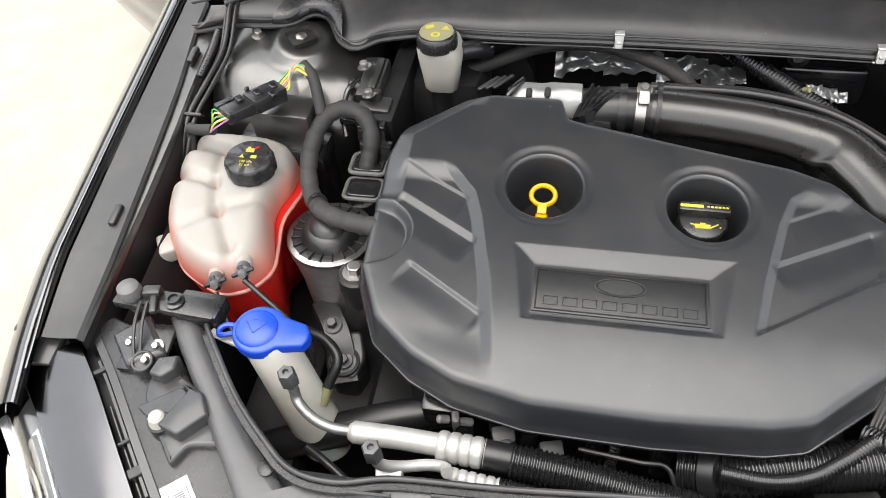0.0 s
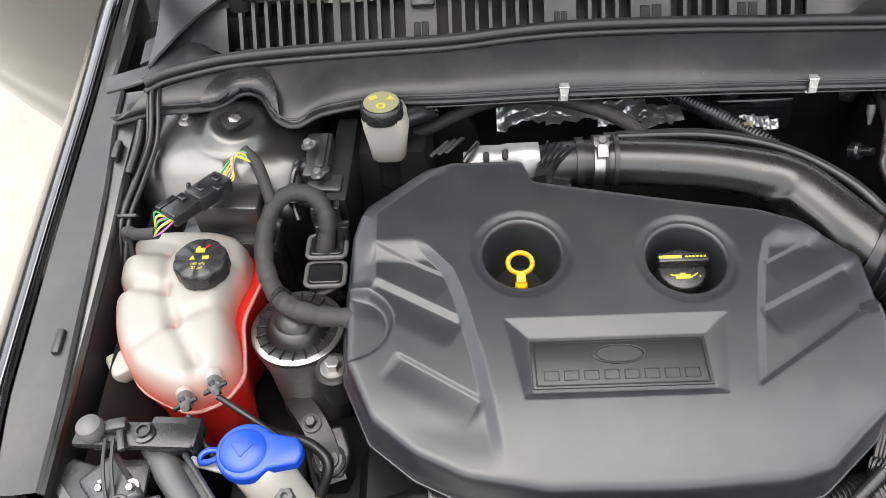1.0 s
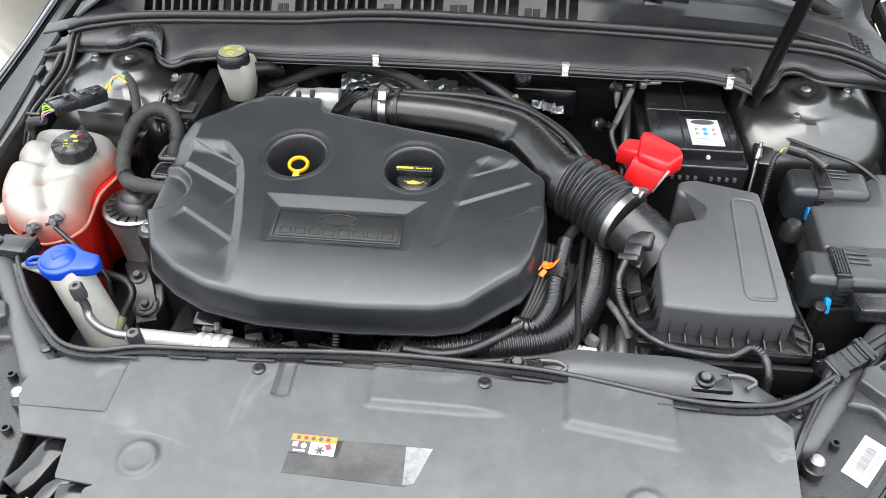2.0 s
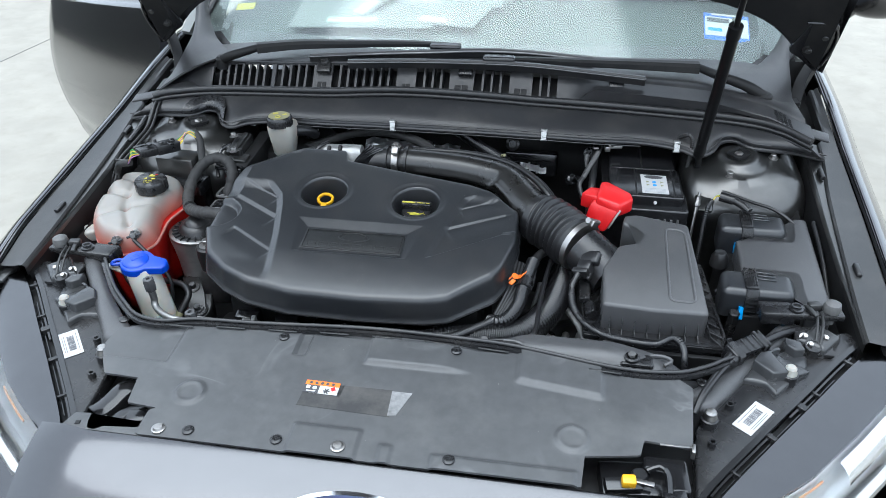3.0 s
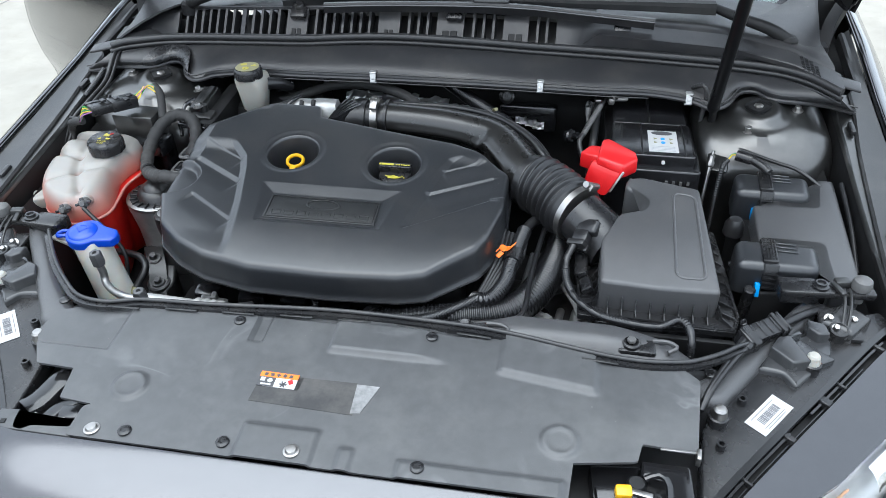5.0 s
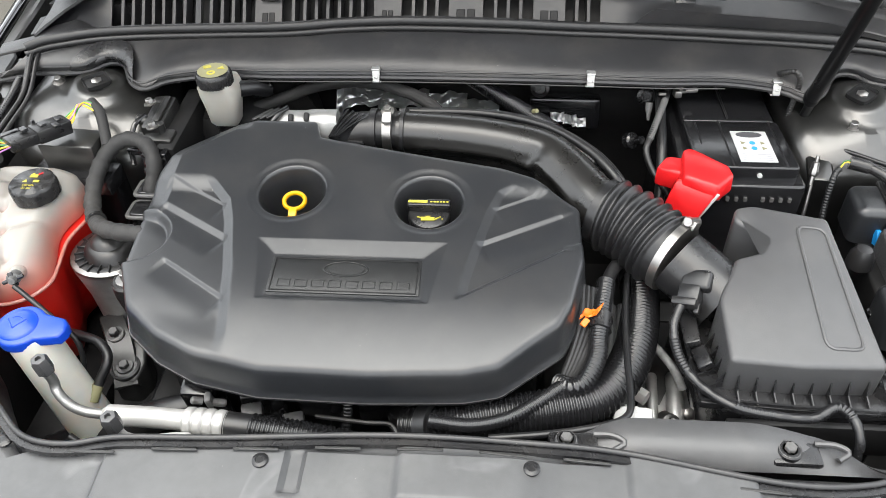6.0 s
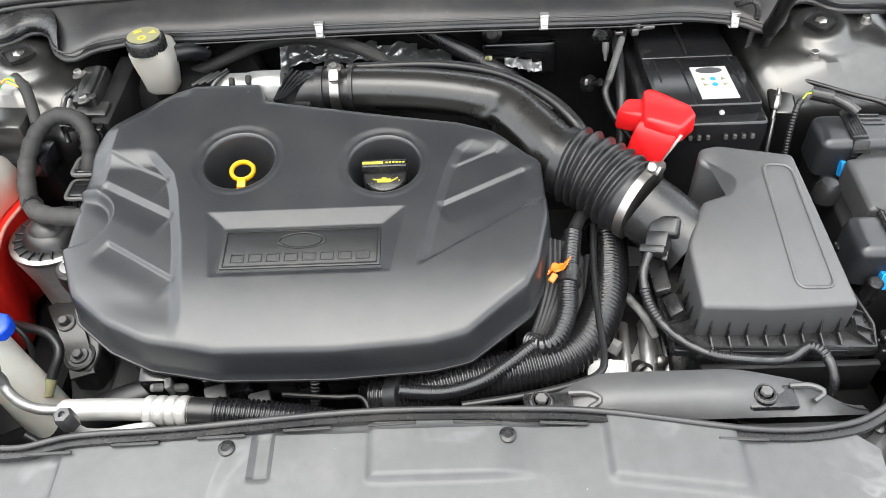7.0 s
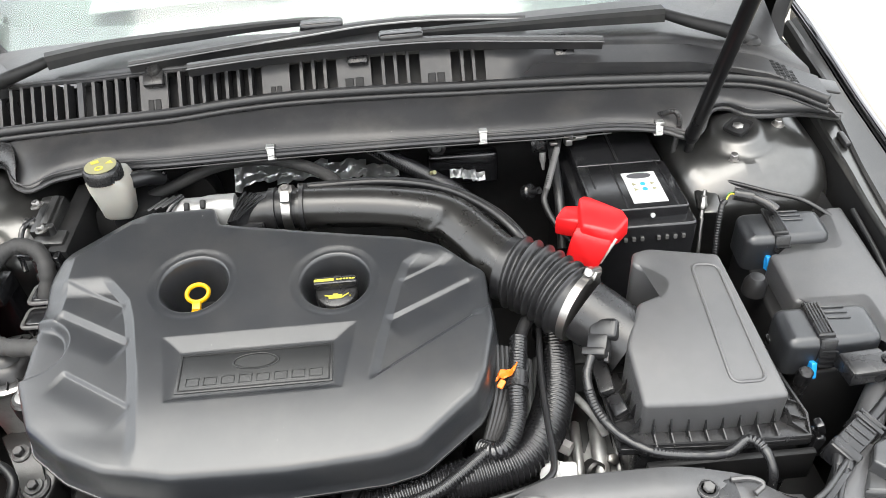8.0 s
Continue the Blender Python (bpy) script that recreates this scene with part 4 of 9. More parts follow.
    sweep(bm, [X((x, y, top(x, y) - 0.005)) for x, y in inset(-0.011)[4:28:4]], 0.0016, 6, 0.01, cross=((-1, -3), (1, -3), (1, 1), (-1, 1)), up=(0, 0, 1))
    sweep(bm, [X((x, y, top(x, y) - 0.005)) for x, y in inset(-0.010)[30:56:4]], 0.0016, 6, 0.01, cross=((-1, -3), (1, -3), (1, 1), (-1, 1)), up=(0, 0, 1))
    sweep(bm, [X((x, y, top(x, y) - 0.008)) for x, y in inset(-0.004)[6:50:4]], 0.0014, 6, 0.01)
    part("channel_rail", bm, M_SATIN, body)
    for k, w in ((11, 0.004), (23, 0.008), (34, 0.012), (39, 0.004), (52, 0.006)):
        bm = bmnew()
        p = fine[k]
        box(bm, X((p.x - n.x * 0.008, p.y - n.y * 0.008, top(p.x, p.y) - 0.005)), (w, 0.017, 0.010), (0, 0, 49 * s), 0.001, 1)
        part("seam_tab", bm, M_PLASTIC, body)

    # painted brow, clear lens and chrome rim below it
    def rows(offs, a=0, b=60, wave=0.0):
        out = []
        for i in range(a, min(b, len(fine))):
            p, w = fine[i], wide(fine[i].x)
            out.append([X((p.x + n.x * (d + w * f), p.y + n.y * (d + w * f), top(p.x, p.y) - h)) for d, f, h in offs])
        return out

    bm = bmnew()
    loft(bm, rows([(0.0, 0, 0.014), (0.0, 0, 0.002), (0.0015, 0, -0.001), (0, 0.35, 0.000), (0, 0.65, 0.004), (0, 0.9, 0.010), (0, 1, 0.014), (-0.002, 1, 0.024)]))
    part("brow", bm, M_PAINT, lamp, "gloss dark strip over the lamp")
    bm = bmnew()
    loft(bm, rows([(-0.001, 1, 0.018), (0.012, 1, 0.022), (0.028, 1, 0.036), (0.040, 1, 0.058), (0.046, 1, 0.085)]))
    thicken(bm, 0.003)
    part("lens", bm, M_LENS, lamp, "clear plastic lens")
    bm = bmnew()
    loft(bm, rows([(0.040, 1, 0.064), (0.046, 1, 0.064), (0.052, 1, 0.068), (0.054, 1, 0.078), (0.050, 1, 0.090)]))
    part("lens_trim", bm, M_CLIP, lamp, "bright metal rim under the lens")
    bm = bmnew()
    loft(bm, rows([(-0.002, 1, 0.026), (0.004, 1, 0.034), (0.010, 1, 0.056), (0.022, 1, 0.066), (0.036, 1, 0.078)]))
    part("reflector", bm, M_CLIP, lamp, "pale silvered reflector")
    bm = bmnew()
    ridges = []
    for i in range(40):
        u = 30 + 20 * i / 39
        p = fine[int(u)].lerp(fine[min(59, int(u) + 1)], u - int(u))
        w, r = wide(p.x), 0.0012 * (i % 2)
        ridges.append([X((p.x + n.x * (d + w), p.y + n.y * (d + w), top(p.x, p.y) - h + r)) for d, h in ((0.006, 0.028), (0.014, 0.033), (0.022, 0.042), (0.028, 0.056))])
    loft(bm, ridges)
    part("ribbed_reflector", bm, M_CHROME, lamp, "finely ribbed indicator reflector")
    bm = bmnew()
    sweep(bm, [X((p.x + n.x * (wide(p.x) + 0.007), p.y + n.y * (wide(p.x) + 0.007), top(p.x, p.y) - 0.030)) for p in fine[12:26:3]], 0.0018, 8, 0.008)
    part("marker_strip", bm, M_AMBER, lamp, "thin amber marker strip")
    # screws
    for x, y, z, r, m in ((0.600, 0.018, 0.866, 0.0085, M_WHITE), (0.470, -0.088, 0.858, 0.0085, M_STEEL)):
        bm = bmnew()
        lathe(bm, [(r * 1.25, -0.014), (r * 1.25, -0.004), (r, 0), (r, 0.004), (r * 0.72, 0.007), (r * 0.3, 0.0075), (0, 0.0075)], Matrix.Translation(X((x, y, z))), 20)
        part("adjuster_cap" if m is M_WHITE else "fixing_screw", bm, m, lamp)
        bm = bmnew()
        lathe(bm, [(r * 1.5, -0.03), (r * 1.5, -0.008), (r * 1.2, -0.006)], Matrix.Translation(X((x, y, z))), 20)
        part("screw_boss", bm, M_PLASTIC, lamp)
    for x, y in ((0.504, -0.052), (0.470, -0.128)):
        bm = bmnew()
        lathe(bm, [(0.006, -0.01), (0.006, 0.010), (0.0035, 0.010), (0.003, 0.0), (0, 0)], Matrix.Translation(X((x, y, top(x, y)))), 14)
        part("locating_post", bm, M_PLASTIC, body)
    # bar label
    c, rot = ((0.536, -0.067), 51) if s > 0 else ((0.546, -0.062), -50)
    base = Matrix.Translation((s * c[0], c[1], top(*c) + 0.0008)) @ Matrix.Rotation(radians(3), 4, "X") @ Matrix.Rotation(radians(rot), 4, "Z")
    bm = bmnew()
    box(bm, (0, 0, 0), (0.066, 0.030, 0.0008))
    bm.transform(base)
    lab = part("paper_label", bm, M_PAPER, lamp, "white label with printed bars")
    bm = bmnew()
    random.seed(5)
    x = -0.018
    while x < 0.02:
        w = random.choice((0.0005, 0.0008, 0.0013))
        box(bm, (x, 0.001, 0.0006), (w, 0.011, 0.0006))
        x += w + random.choice((0.0007, 0.0013))
    for y, w in ((0.0105, 0.05), (-0.0085, 0.046), (-0.0115, 0.04)):
        box(bm, (0, y, 0.0006), (w, 0.0009, 0.0006))
    bm.transform(base)
    part("barcode", bm, M_FAINT, lab)
    return lamp


for side in (-1, 1):
    headlamp(side)


def wheels():
    for sx in (-1, 1):
        for y in (0.42, 3.2):
            bm = bmnew()
            lathe(bm, [(0.20, -0.11), (0.30, -0.115), (0.325, -0.08), (0.33, 0.0), (0.325, 0.08), (0.30, 0.115), (0.20, 0.11)], pose(sx * 0.83, y, 0.33, 0, 90, 0), 40)
            w = part("wheel", bm, M_RUBBER, car)
            bm = bmnew()
            lathe(bm, [(0.0, -0.05), (0.20, -0.07), (0.205, 0.07), (0.0, 0.05)], pose(sx * 0.83, y, 0.33, 0, 90, 0), 30)
            part("rim", bm, M_STEEL, w)


wheels()


def rear_body():
    """The cabin's sides, glass and boot behind the windscreen."""
    wide = lambda y: float(np.interp(y, (1.08, 2.0, 3.4, 4.0, 4.35, 4.55), (0.905, 0.92, 0.915, 0.885, 0.82, 0.70)))
    lid = lambda y: float(np.interp(y, (1.08, 3.6, 4.4, 4.55), (1.03, 1.04, 1.02, 0.96)))
    for s in (-1, 1):
        rows = []
        for y in np.linspace(1.085 if s > 0 else 2.16, 4.55, 30):
            w, top = wide(y), lid(y)
            rows.append([(s * (w - a), y, z * top / 1.03) for a, z in ((0.09, 0.22), (0.015, 0.30), (0.0, 0.42), (-0.012, 0.60), (0.0, 0.76), (0.008, 0.80), (0.012, 0.90), (0.035, 0.98), (0.062, 1.018), (0.095, 1.03))])
        bm = bmnew()
        loft(bm, rows)
        side = part("rear_side", bm, M_PAINT, car, "dark grey painted body side")
        for y in ((2.14, 3.02) if s > 0 else (3.02,)):
            bm = bmnew()
            sweep(bm, [(s * (wide(y) + 0.0005), y + 0.03 * k, 0.36 + 0.20 * k) for k in range(4)], 0.003, 6, 0.05)
            part("door_gap", bm, M_DARK, side)
        # roof rail and rear pillar, middle pillar, side glass
        bm = bmnew()
        sweep(bm, [(s * 0.70, 1.62, 1.44), (s * 0.655, 1.85, 1.465), (s * 0.64, 2.4, 1.475), (s * 0.64, 2.95, 1.445), (s * 0.70, 3.35, 1.26), (s * 0.775, 3.72, 1.045)], 0.035, 10, 0.05)
        part("roof_rail", bm, M_PAINT, car)
        bm = bmnew()
        sweep(bm, [(s * 0.80, 2.10, 1.02), (s * 0.735, 2.16, 1.24), (s * 0.655, 2.22, 1.45)], 0.028, 8, 0.05)
        part("middle_pillar", bm, M_SATIN, car)
        for y0, y1 in (((1.42, 2.08), (2.18, 3.05)) if s > 0 else ((2.18, 3.05),)):
            bm = bmnew()
            rows = []
            for y in np.linspace(y0, y1, 10):
                top = float(np.interp(y, (1.10, 1.62, 2.0, 2.95, 3.7), (1.06, 1.42, 1.45, 1.43, 1.05)))
                rows.append([(s * (0.812 - 0.165 * (top - 1.03) / 0.42 * k / 4), y, 1.03 + (top - 1.03) * k / 4) for k in range(5)])
            loft(bm, rows)
            thicken(bm, 0.004)
            part("side_window", bm, M_TINT, car, "dark tinted side window")
    bm = bmnew()
    loft(bm, [[(u * (0.62 + 0.12 * k / 6), 2.97 + 0.76 * k / 6, 1.452 - 0.41 * (k / 6) ** 1.25 - 0.02 * u * u) for u in (-1, -0.6, -0.2, 0.2, 0.6, 1)] for k in range(7)])
    thicken(bm, 0.004)
    part("rear_window", bm, M_TINT, car, "dark tinted rear window")
    bm = bmnew()
    loft(bm, [[(u * (wide(y) - 0.09), y, lid(y) + 0.018 * (1 - u * u)) for u in (-1, -0.6, -0.2, 0.2, 0.6, 1)] for y in np.linspace(3.70, 4.55, 9)])
    part("boot_lid", bm, M_PAINT, car)
    bm = bmnew()
    loft(bm, [[(u * (wide(4.55) - 0.02), 4.55 + 0.05 * math.sin(math.pi * k / 6) - 0.06 * u * u * (k > 0) * (k < 6), 0.24 + 0.72 * k / 6) for u in (-1, -0.5, 0, 0.5, 1)] for k in range(7)])
    part("rear_panel", bm, M_PAINT, car)


rear_body()


# ---- engine cover ----
COVER_TILT = math.degrees(math.atan(0.16))


def cover_plane(y):
    return 0.882 + 0.16 * y


WELLS = ((-0.225, 0.345, 0.0485), (-0.038, 0.331, 0.0485))
RIM = [(-0.432, 0.225), (-0.40, 0.152), (-0.352, 0.113), (-0.30, 0.088), (-0.22, 0.0725), (-0.09, 0.0705), (0.02, 0.0765), (0.062, 0.086), (0.135, 0.143), (0.150, 0.172), (0.168, 0.24), (0.166, 0.335), (0.106, 0.386), (0.06, 0.404), (-0.057, 0.427), (-0.203, 0.458), (-0.213, 0.491), (-0.338, 0.492), (-0.415, 0.437), (-0.430, 0.39), (-0.434, 0.30)]
LEFT_SPINE = ((-0.341, 0.370), (-0.304, 0.326), (-0.2926, 0.293), (-0.274, 0.213), (-0.267, 0.172), (-0.260, 0.126), (-0.256, 0.08))
RIGHT_SPINE = ((0.095, 0.387), (0.052, 0.350), (0.0384, 0.3157), (0.0259, 0.2694), (0.0171, 0.2343), (0.0036, 0.1726), (0.002, 0.10))
RIDGES = (((-0.398, 0.370), (-0.306, 0.3205), 0.0030, 0.0020), ((-0.396, 0.3265), (-0.290, 0.266), 0.0080, 0.0034), ((-0.370, 0.2315), (-0.272, 0.1705), 0.0040, 0.0025),
          ((0.044, 0.323), (0.128, 0.3645), 0.0028, 0.0017), ((0.024, 0.264), (0.142, 0.3225), 0.0055, 0.0024))


def spine_x(spine, y):
    pts = sorted(spine, key=lambda p: p[1])
    return float(np.interp(y, [p[1] for p in pts], [p[0] for p in pts]))


def cover_detail(x, y):
    h = 0.0
    # front end falls away
    if y < 0.186:
        h -= 0.95 * (0.186 - y) ** 2
    # frame round the name plate
    s = (y - 0.168) / 0.092
    xl, xr = -0.235 - 0.017 * s, -0.027 + 0.019 * s
    t = min((x - xl) / max(1e-6, 0.0085 + 0.017 * s), (xr - x) / max(1e-6, 0.0095 + 0.019 * s), (y - 0.167) / 0.0075, (0.260 - y) / 0.022)
    h -= 0.0050 * max(0.0, min(1.0, t))
    # lowered side fields
    if y < 0.375:
        fade = smooth01((y - 0.08) / 0.07) * smooth01((0.372 - y) / 0.03)
        dl = spine_x(LEFT_SPINE, y) - x
        h -= 0.0080 * max(0.0, min(1.0, dl / 0.0135)) * fade
        dr = x - spine_x(RIGHT_SPINE, y)
        # the other field ends along its lowest slanting edge
        above = ((y - 0.1715) * 0.124 - (x - 0.004) * 0.076) / 0.1454
        h -= 0.0058 * max(0.0, min(1.0, dr / 0.0110)) * max(0.0, min(1.0, above / 0.006)) * fade
    # slanting louvres: a short steep face towards the front, a long soft rise beyond it
    for a, b, wide, deep in RIDGES:
        dx, dy = b[0] - a[0], b[1] - a[1]
        size = math.hypot(dx, dy)
        s = ((y - a[1]) * dx - (x - a[0]) * dy) / size
        u = ((x - a[0]) * dx + (y - a[1]) * dy) / size ** 2
        if -0.05 < s < 0 < u < 1:
            h -= deep * min(1.0, -s / wide) * smooth01(1 - (-s - wide) / 0.038) * smooth01(min(u, 1 - u) * 12)
    # chamfer along the far left edge
    h -= max(0.42 * max(0.0, -0.394 - x) * smooth01((y - 0.30) / 0.03), 0.50 * max(0.0, 0.772 * (y - 0.411) - 0.636 * (x + 0.39)))
    # scooped shoulder
    q = math.hypot((x + 0.428) / 0.052, (y - 0.268) / 0.044)
    h -= 0.0135 * smooth01((1.10 - q) / 0.22)
    # soft ring round the wells
    for wx, wy, r in WELLS:
        d = math.hypot(x - wx, y - wy)
        h -= 0.0022 * smooth01((r + 0.0125 - d) / 0.011)
    return h


def engine_cover():
    cover = thing("engine_cover", (-0.13, 0.28, 0.82), "matt black moulded engine cover with two round wells", "engine cover")
    n = 760
    rim = resample(fillet(ccw(RIM), 0.006, 4), n)
    spine_a, spine_b = Vector((-0.27, 0.29)), Vector((0.02, 0.25))
    heart = []
    for p in rim:
        t = max(0.0, min(1.0, (p - spine_a).dot(spine_b - spine_a) / (spine_b - spine_a).length_squared))
        heart.append(spine_a.lerp(spine_b, t))
    wall = [(0.0, 0.058), (0.0, 0.0545), (0.0025, 0.053), (0.0033, 0.040), (0.0043, 0.024), (0.0052, 0.0110), (0.0064, 0.0055), (0.0086, 0.0020), (0.0120, 0.0004), (0.0160, 0.0), (0.031, 0.0)]
    rows = []
    for d, drop in wall:
        ring = []
        for p, c in zip(rim, heart):
            v = c - p
            q = p + v.normalized() * d
            ring.append((q.x, q.y, cover_plane(q.y) - drop + cover_detail(q.x, q.y) * smooth01((0.056 - drop) / 0.04)))
        rows.append(ring)
    steps = 130
    for k in range(1, steps + 1):
        ring = []
        for p, c in zip(rim, heart):
            v = c - p
            q = p + v.normalized() * 0.031
            q = q.lerp(c, k / steps)
            ring.append((q.x, q.y, cover_plane(q.y) + cover_detail(q.x, q.y)))
        rows.append(ring)
    bm = bmnew()
    loft(bm, rows, closed=True)
    bmesh.ops.remove_doubles(bm, verts=bm.verts, dist=0.0002)
    for wx, wy, r in WELLS:
        gone = [f for f in bm.faces if math.hypot(f.calc_center_median().x - wx, f.calc_center_median().y - wy) < r]
        bmesh.ops.delete(bm, geom=gone, context="FACES")
        for v in bm.verts:
            d = math.hypot(v.co.x - wx, v.co.y - wy)
            if v.is_boundary and d < r + 0.012:
                v.co.x, v.co.y = wx + (v.co.x - wx) * r / d, wy + (v.co.y - wy) * r / d
                v.co.z = cover_plane(v.co.y) - 0.0022
    part("shell", bm, M_COVER, cover, sharp=85)
    bm = bmnew()
    ring = [(p.x, p.y, cover_plane(p.y) - 0.056) for p in rim]
    sweep(bm, ring + ring[:1], 0.0018, 6, straight=True)
    part("rim_bead", bm, M_SATIN, cover)
    for i, (wx, wy, r) in enumerate(WELLS):
        base = Matrix.Translation((wx, wy, cover_plane(wy) - 0.0022)) @ Matrix.Rotation(radians(COVER_TILT), 4, "X")
        bm = bmnew()
        lathe(bm, [(r + 0.0008, -0.0004), (r - 0.0008, -0.0006), (r - 0.0025, -0.002), (r - 0.004, -0.006), (r - 0.007, -0.03), (r - 0.012, -0.062), (r - 0.020, -0.078), (r - 0.024, -0.10)], base, 64, cap=False)
        part("well", bm, M_COVER, cover)
        bm = bmnew()
        lathe(bm, [(0.027, -0.096), (0.0, -0.096)], base, 24)
        part("well_bottom", bm, M_DARK, cover)
    # name plate
    base = Matrix.Translation((-0.132, 0.2065, cover_plane(0.2065) - 0.0047)) @ Matrix.Rotation(radians(COVER_TILT), 4, "X")
    bm = bmnew()
    box(bm, (0, 0, 0.0), (0.187, 0.055, 0.003), (0, 0, 0), 0.001, 2)
    bm.transform(base)
    plate = part("name_plate", bm, M_BADGE, cover, "recessed black name plate with an oval")
    bm = bmnew()
    for dx, dy, lx, ly in ((0, 0.0245, 0.18, 0.0014), (0, -0.0245, 0.18, 0.0014), (0.0895, 0, 0.0014, 0.05), (-0.0895, 0, 0.0014, 0.05)):
        box(bm, (dx, dy, 0.0018), (lx, ly, 0.0016), (0, 0, 0), 0.0004, 1)
    bm.transform(base)
    part("plate_border", bm, M_DARK, plate)
    bm = bmnew()
    oval = Matrix.Translation((0, 0.0095, 0.0014)) @ Matrix.Diagonal((1, 0.40, 1, 1))
    lathe(bm, [(0.0255, 0), (0.0262, 0.0014), (0.0275, 0.0016), (0.0285, 0.0012), (0.029, 0)], oval, 48)
    lathe(bm, [(0.0235, 0), (0.0232, 0.0010), (0, 0.0012)], oval, 48)
    bm.transform(base)
    part("plate_oval", bm, M_BADGE, plate)
    for k in range(8):
        bm = bmnew()
        x = -0.0735 + 0.021 * k
        for dx, dy, lx, ly in ((0, 0.0052, 0.0150, 0.0010), (0, -0.0052, 0.0150, 0.0010), (-0.0075, 0, 0.0010, 0.0112), (0.0075, 0, 0.0010, 0.0112)):
            box(bm, (x + dx + dy * 0.15, -0.0135 + dy, 0.0018), (lx, ly, 0.0010), (0, 0, 0), 0.0003, 1)
        bm.transform(base)
        part("raised_bar", bm, M_BADGE, plate)


engine_cover()


def dipstick():
    d = thing("dipstick", (-0.226, 0.342, 0.84), "bright yellow plastic dipstick pull ring", "dipstick")
    m = Matrix.Translation((-0.2255, 0.350, 0.913)) @ Matrix.Rotation(radians(22), 4, "X")
    bm = bmnew()
    pts = [(0.0145 * math.cos(a), 0.0130 * math.sin(a), 0) for a in [2 * math.pi * k / 40 for k in range(41)]]
    sweep(bm, pts, 0.0034, 10, straight=True, cross=[(math.cos(a) * 0.9, math.sin(a) * 1.1) for a in [2 * math.pi * k / 10 for k in range(10)]])
    bm.transform(m)
    part("pull_ring", bm, M_YELLOW, d)
    bm = bmnew()
    box(bm, (0, -0.0185, 0), (0.0115, 0.014, 0.007), (0, 0, 0), 0.002)
    lathe(bm, [(0.0075, -0.006), (0.0075, 0.002), (0.006, 0.004), (0, 0.004)], pose(0, -0.027, -0.003, -22, 0, 0), 18)
    bm.transform(m)
    part("stem", bm, M_YELLOW, d)
    bm = bmnew()
    lathe(bm, [(0.0065, -0.09), (0.0065, -0.004)], Matrix.Translation((-0.2255, 0.324, 0.905)), 14)
    part("guide_tube", bm, M_DARK, d)


dipstick()


def oil_cap():
    c = thing("oil_filler_cap", (-0.038, 0.331, 0.86), "black oil filler cap with yellow printed symbol", "oil cap")
    base = Matrix.Translation((-0.0385, 0.333, 0.9125)) @ Matrix.Rotation(radians(COVER_TILT), 4, "X")
    bm = bmnew()
    lathe(bm, [(0.0285, -0.04), (0.0285, -0.004), (0.027, -0.001), (0.0255, 0.0), (0, 0.0)], base, 48, lambda k, r, z: 1 - (0.02 if k % 4 == 0 and r > 0.028 else 0))
    part("cap", bm, M_PLASTIC, c)
    bm = bmnew()
    box(bm, (0, 0.008, 0.006), (0.058, 0.0125, 0.014), (0, 0, 0), 0.0025)
    bm.transform(base)
    grip = part("grip_bar", bm, M_PLASTIC, c)
    bm = bmnew()
    box(bm, (-0.013, 0.008, 0.0132), (0.022, 0.0042, 0.0008))
    lathe(bm, [(0.0022, 0.0128), (0.0022, 0.0136), (0, 0.0136)], Matrix.Translation((-0.0263, 0.008, 0)), 12)
    bm.transform(base)
    part("printed_bar", bm, M_INK, grip)
    bm = bmnew()
    for k in range(6):
        box(bm, (0.003 + 0.0043 * k, 0.008, 0.0132), (0.0030, 0.0022, 0.0008))
    bm.transform(base)
    part("printed_bar", bm, M_INK, grip)
    # oil can symbol
    bm = bmnew()
    slab(bm, [(-0.010, -0.0145), (0.006, -0.0145), (0.008, -0.0085), (-0.010, -0.0085)], 0.0012, 0.0, 0)
    slab(bm, [(0.006, -0.0125), (0.0165, -0.0062), (0.0165, -0.0078), (0.007, -0.0145)], 0.0012, 0.0, 0)
    slab(bm, [(-0.0155, -0.0075), (-0.009, -0.0095), (-0.009, -0.0110), (-0.0155, -0.0092)], 0.0012, 0.0, 0)
    slab(bm, [(-0.004, -0.0085), (0.002, -0.0085), (0.002, -0.0065), (-0.004, -0.0065)], 0.0012, 0.0, 0)
    lathe(bm, [(0.0011, 0), (0.0011, 0.0012), (0, 0.0012)], Matrix.Translation((0.0185, -0.0115, 0)), 10)
    bm.transform(base)
    part("oil_can_symbol", bm, M_INK, c)


oil_cap()


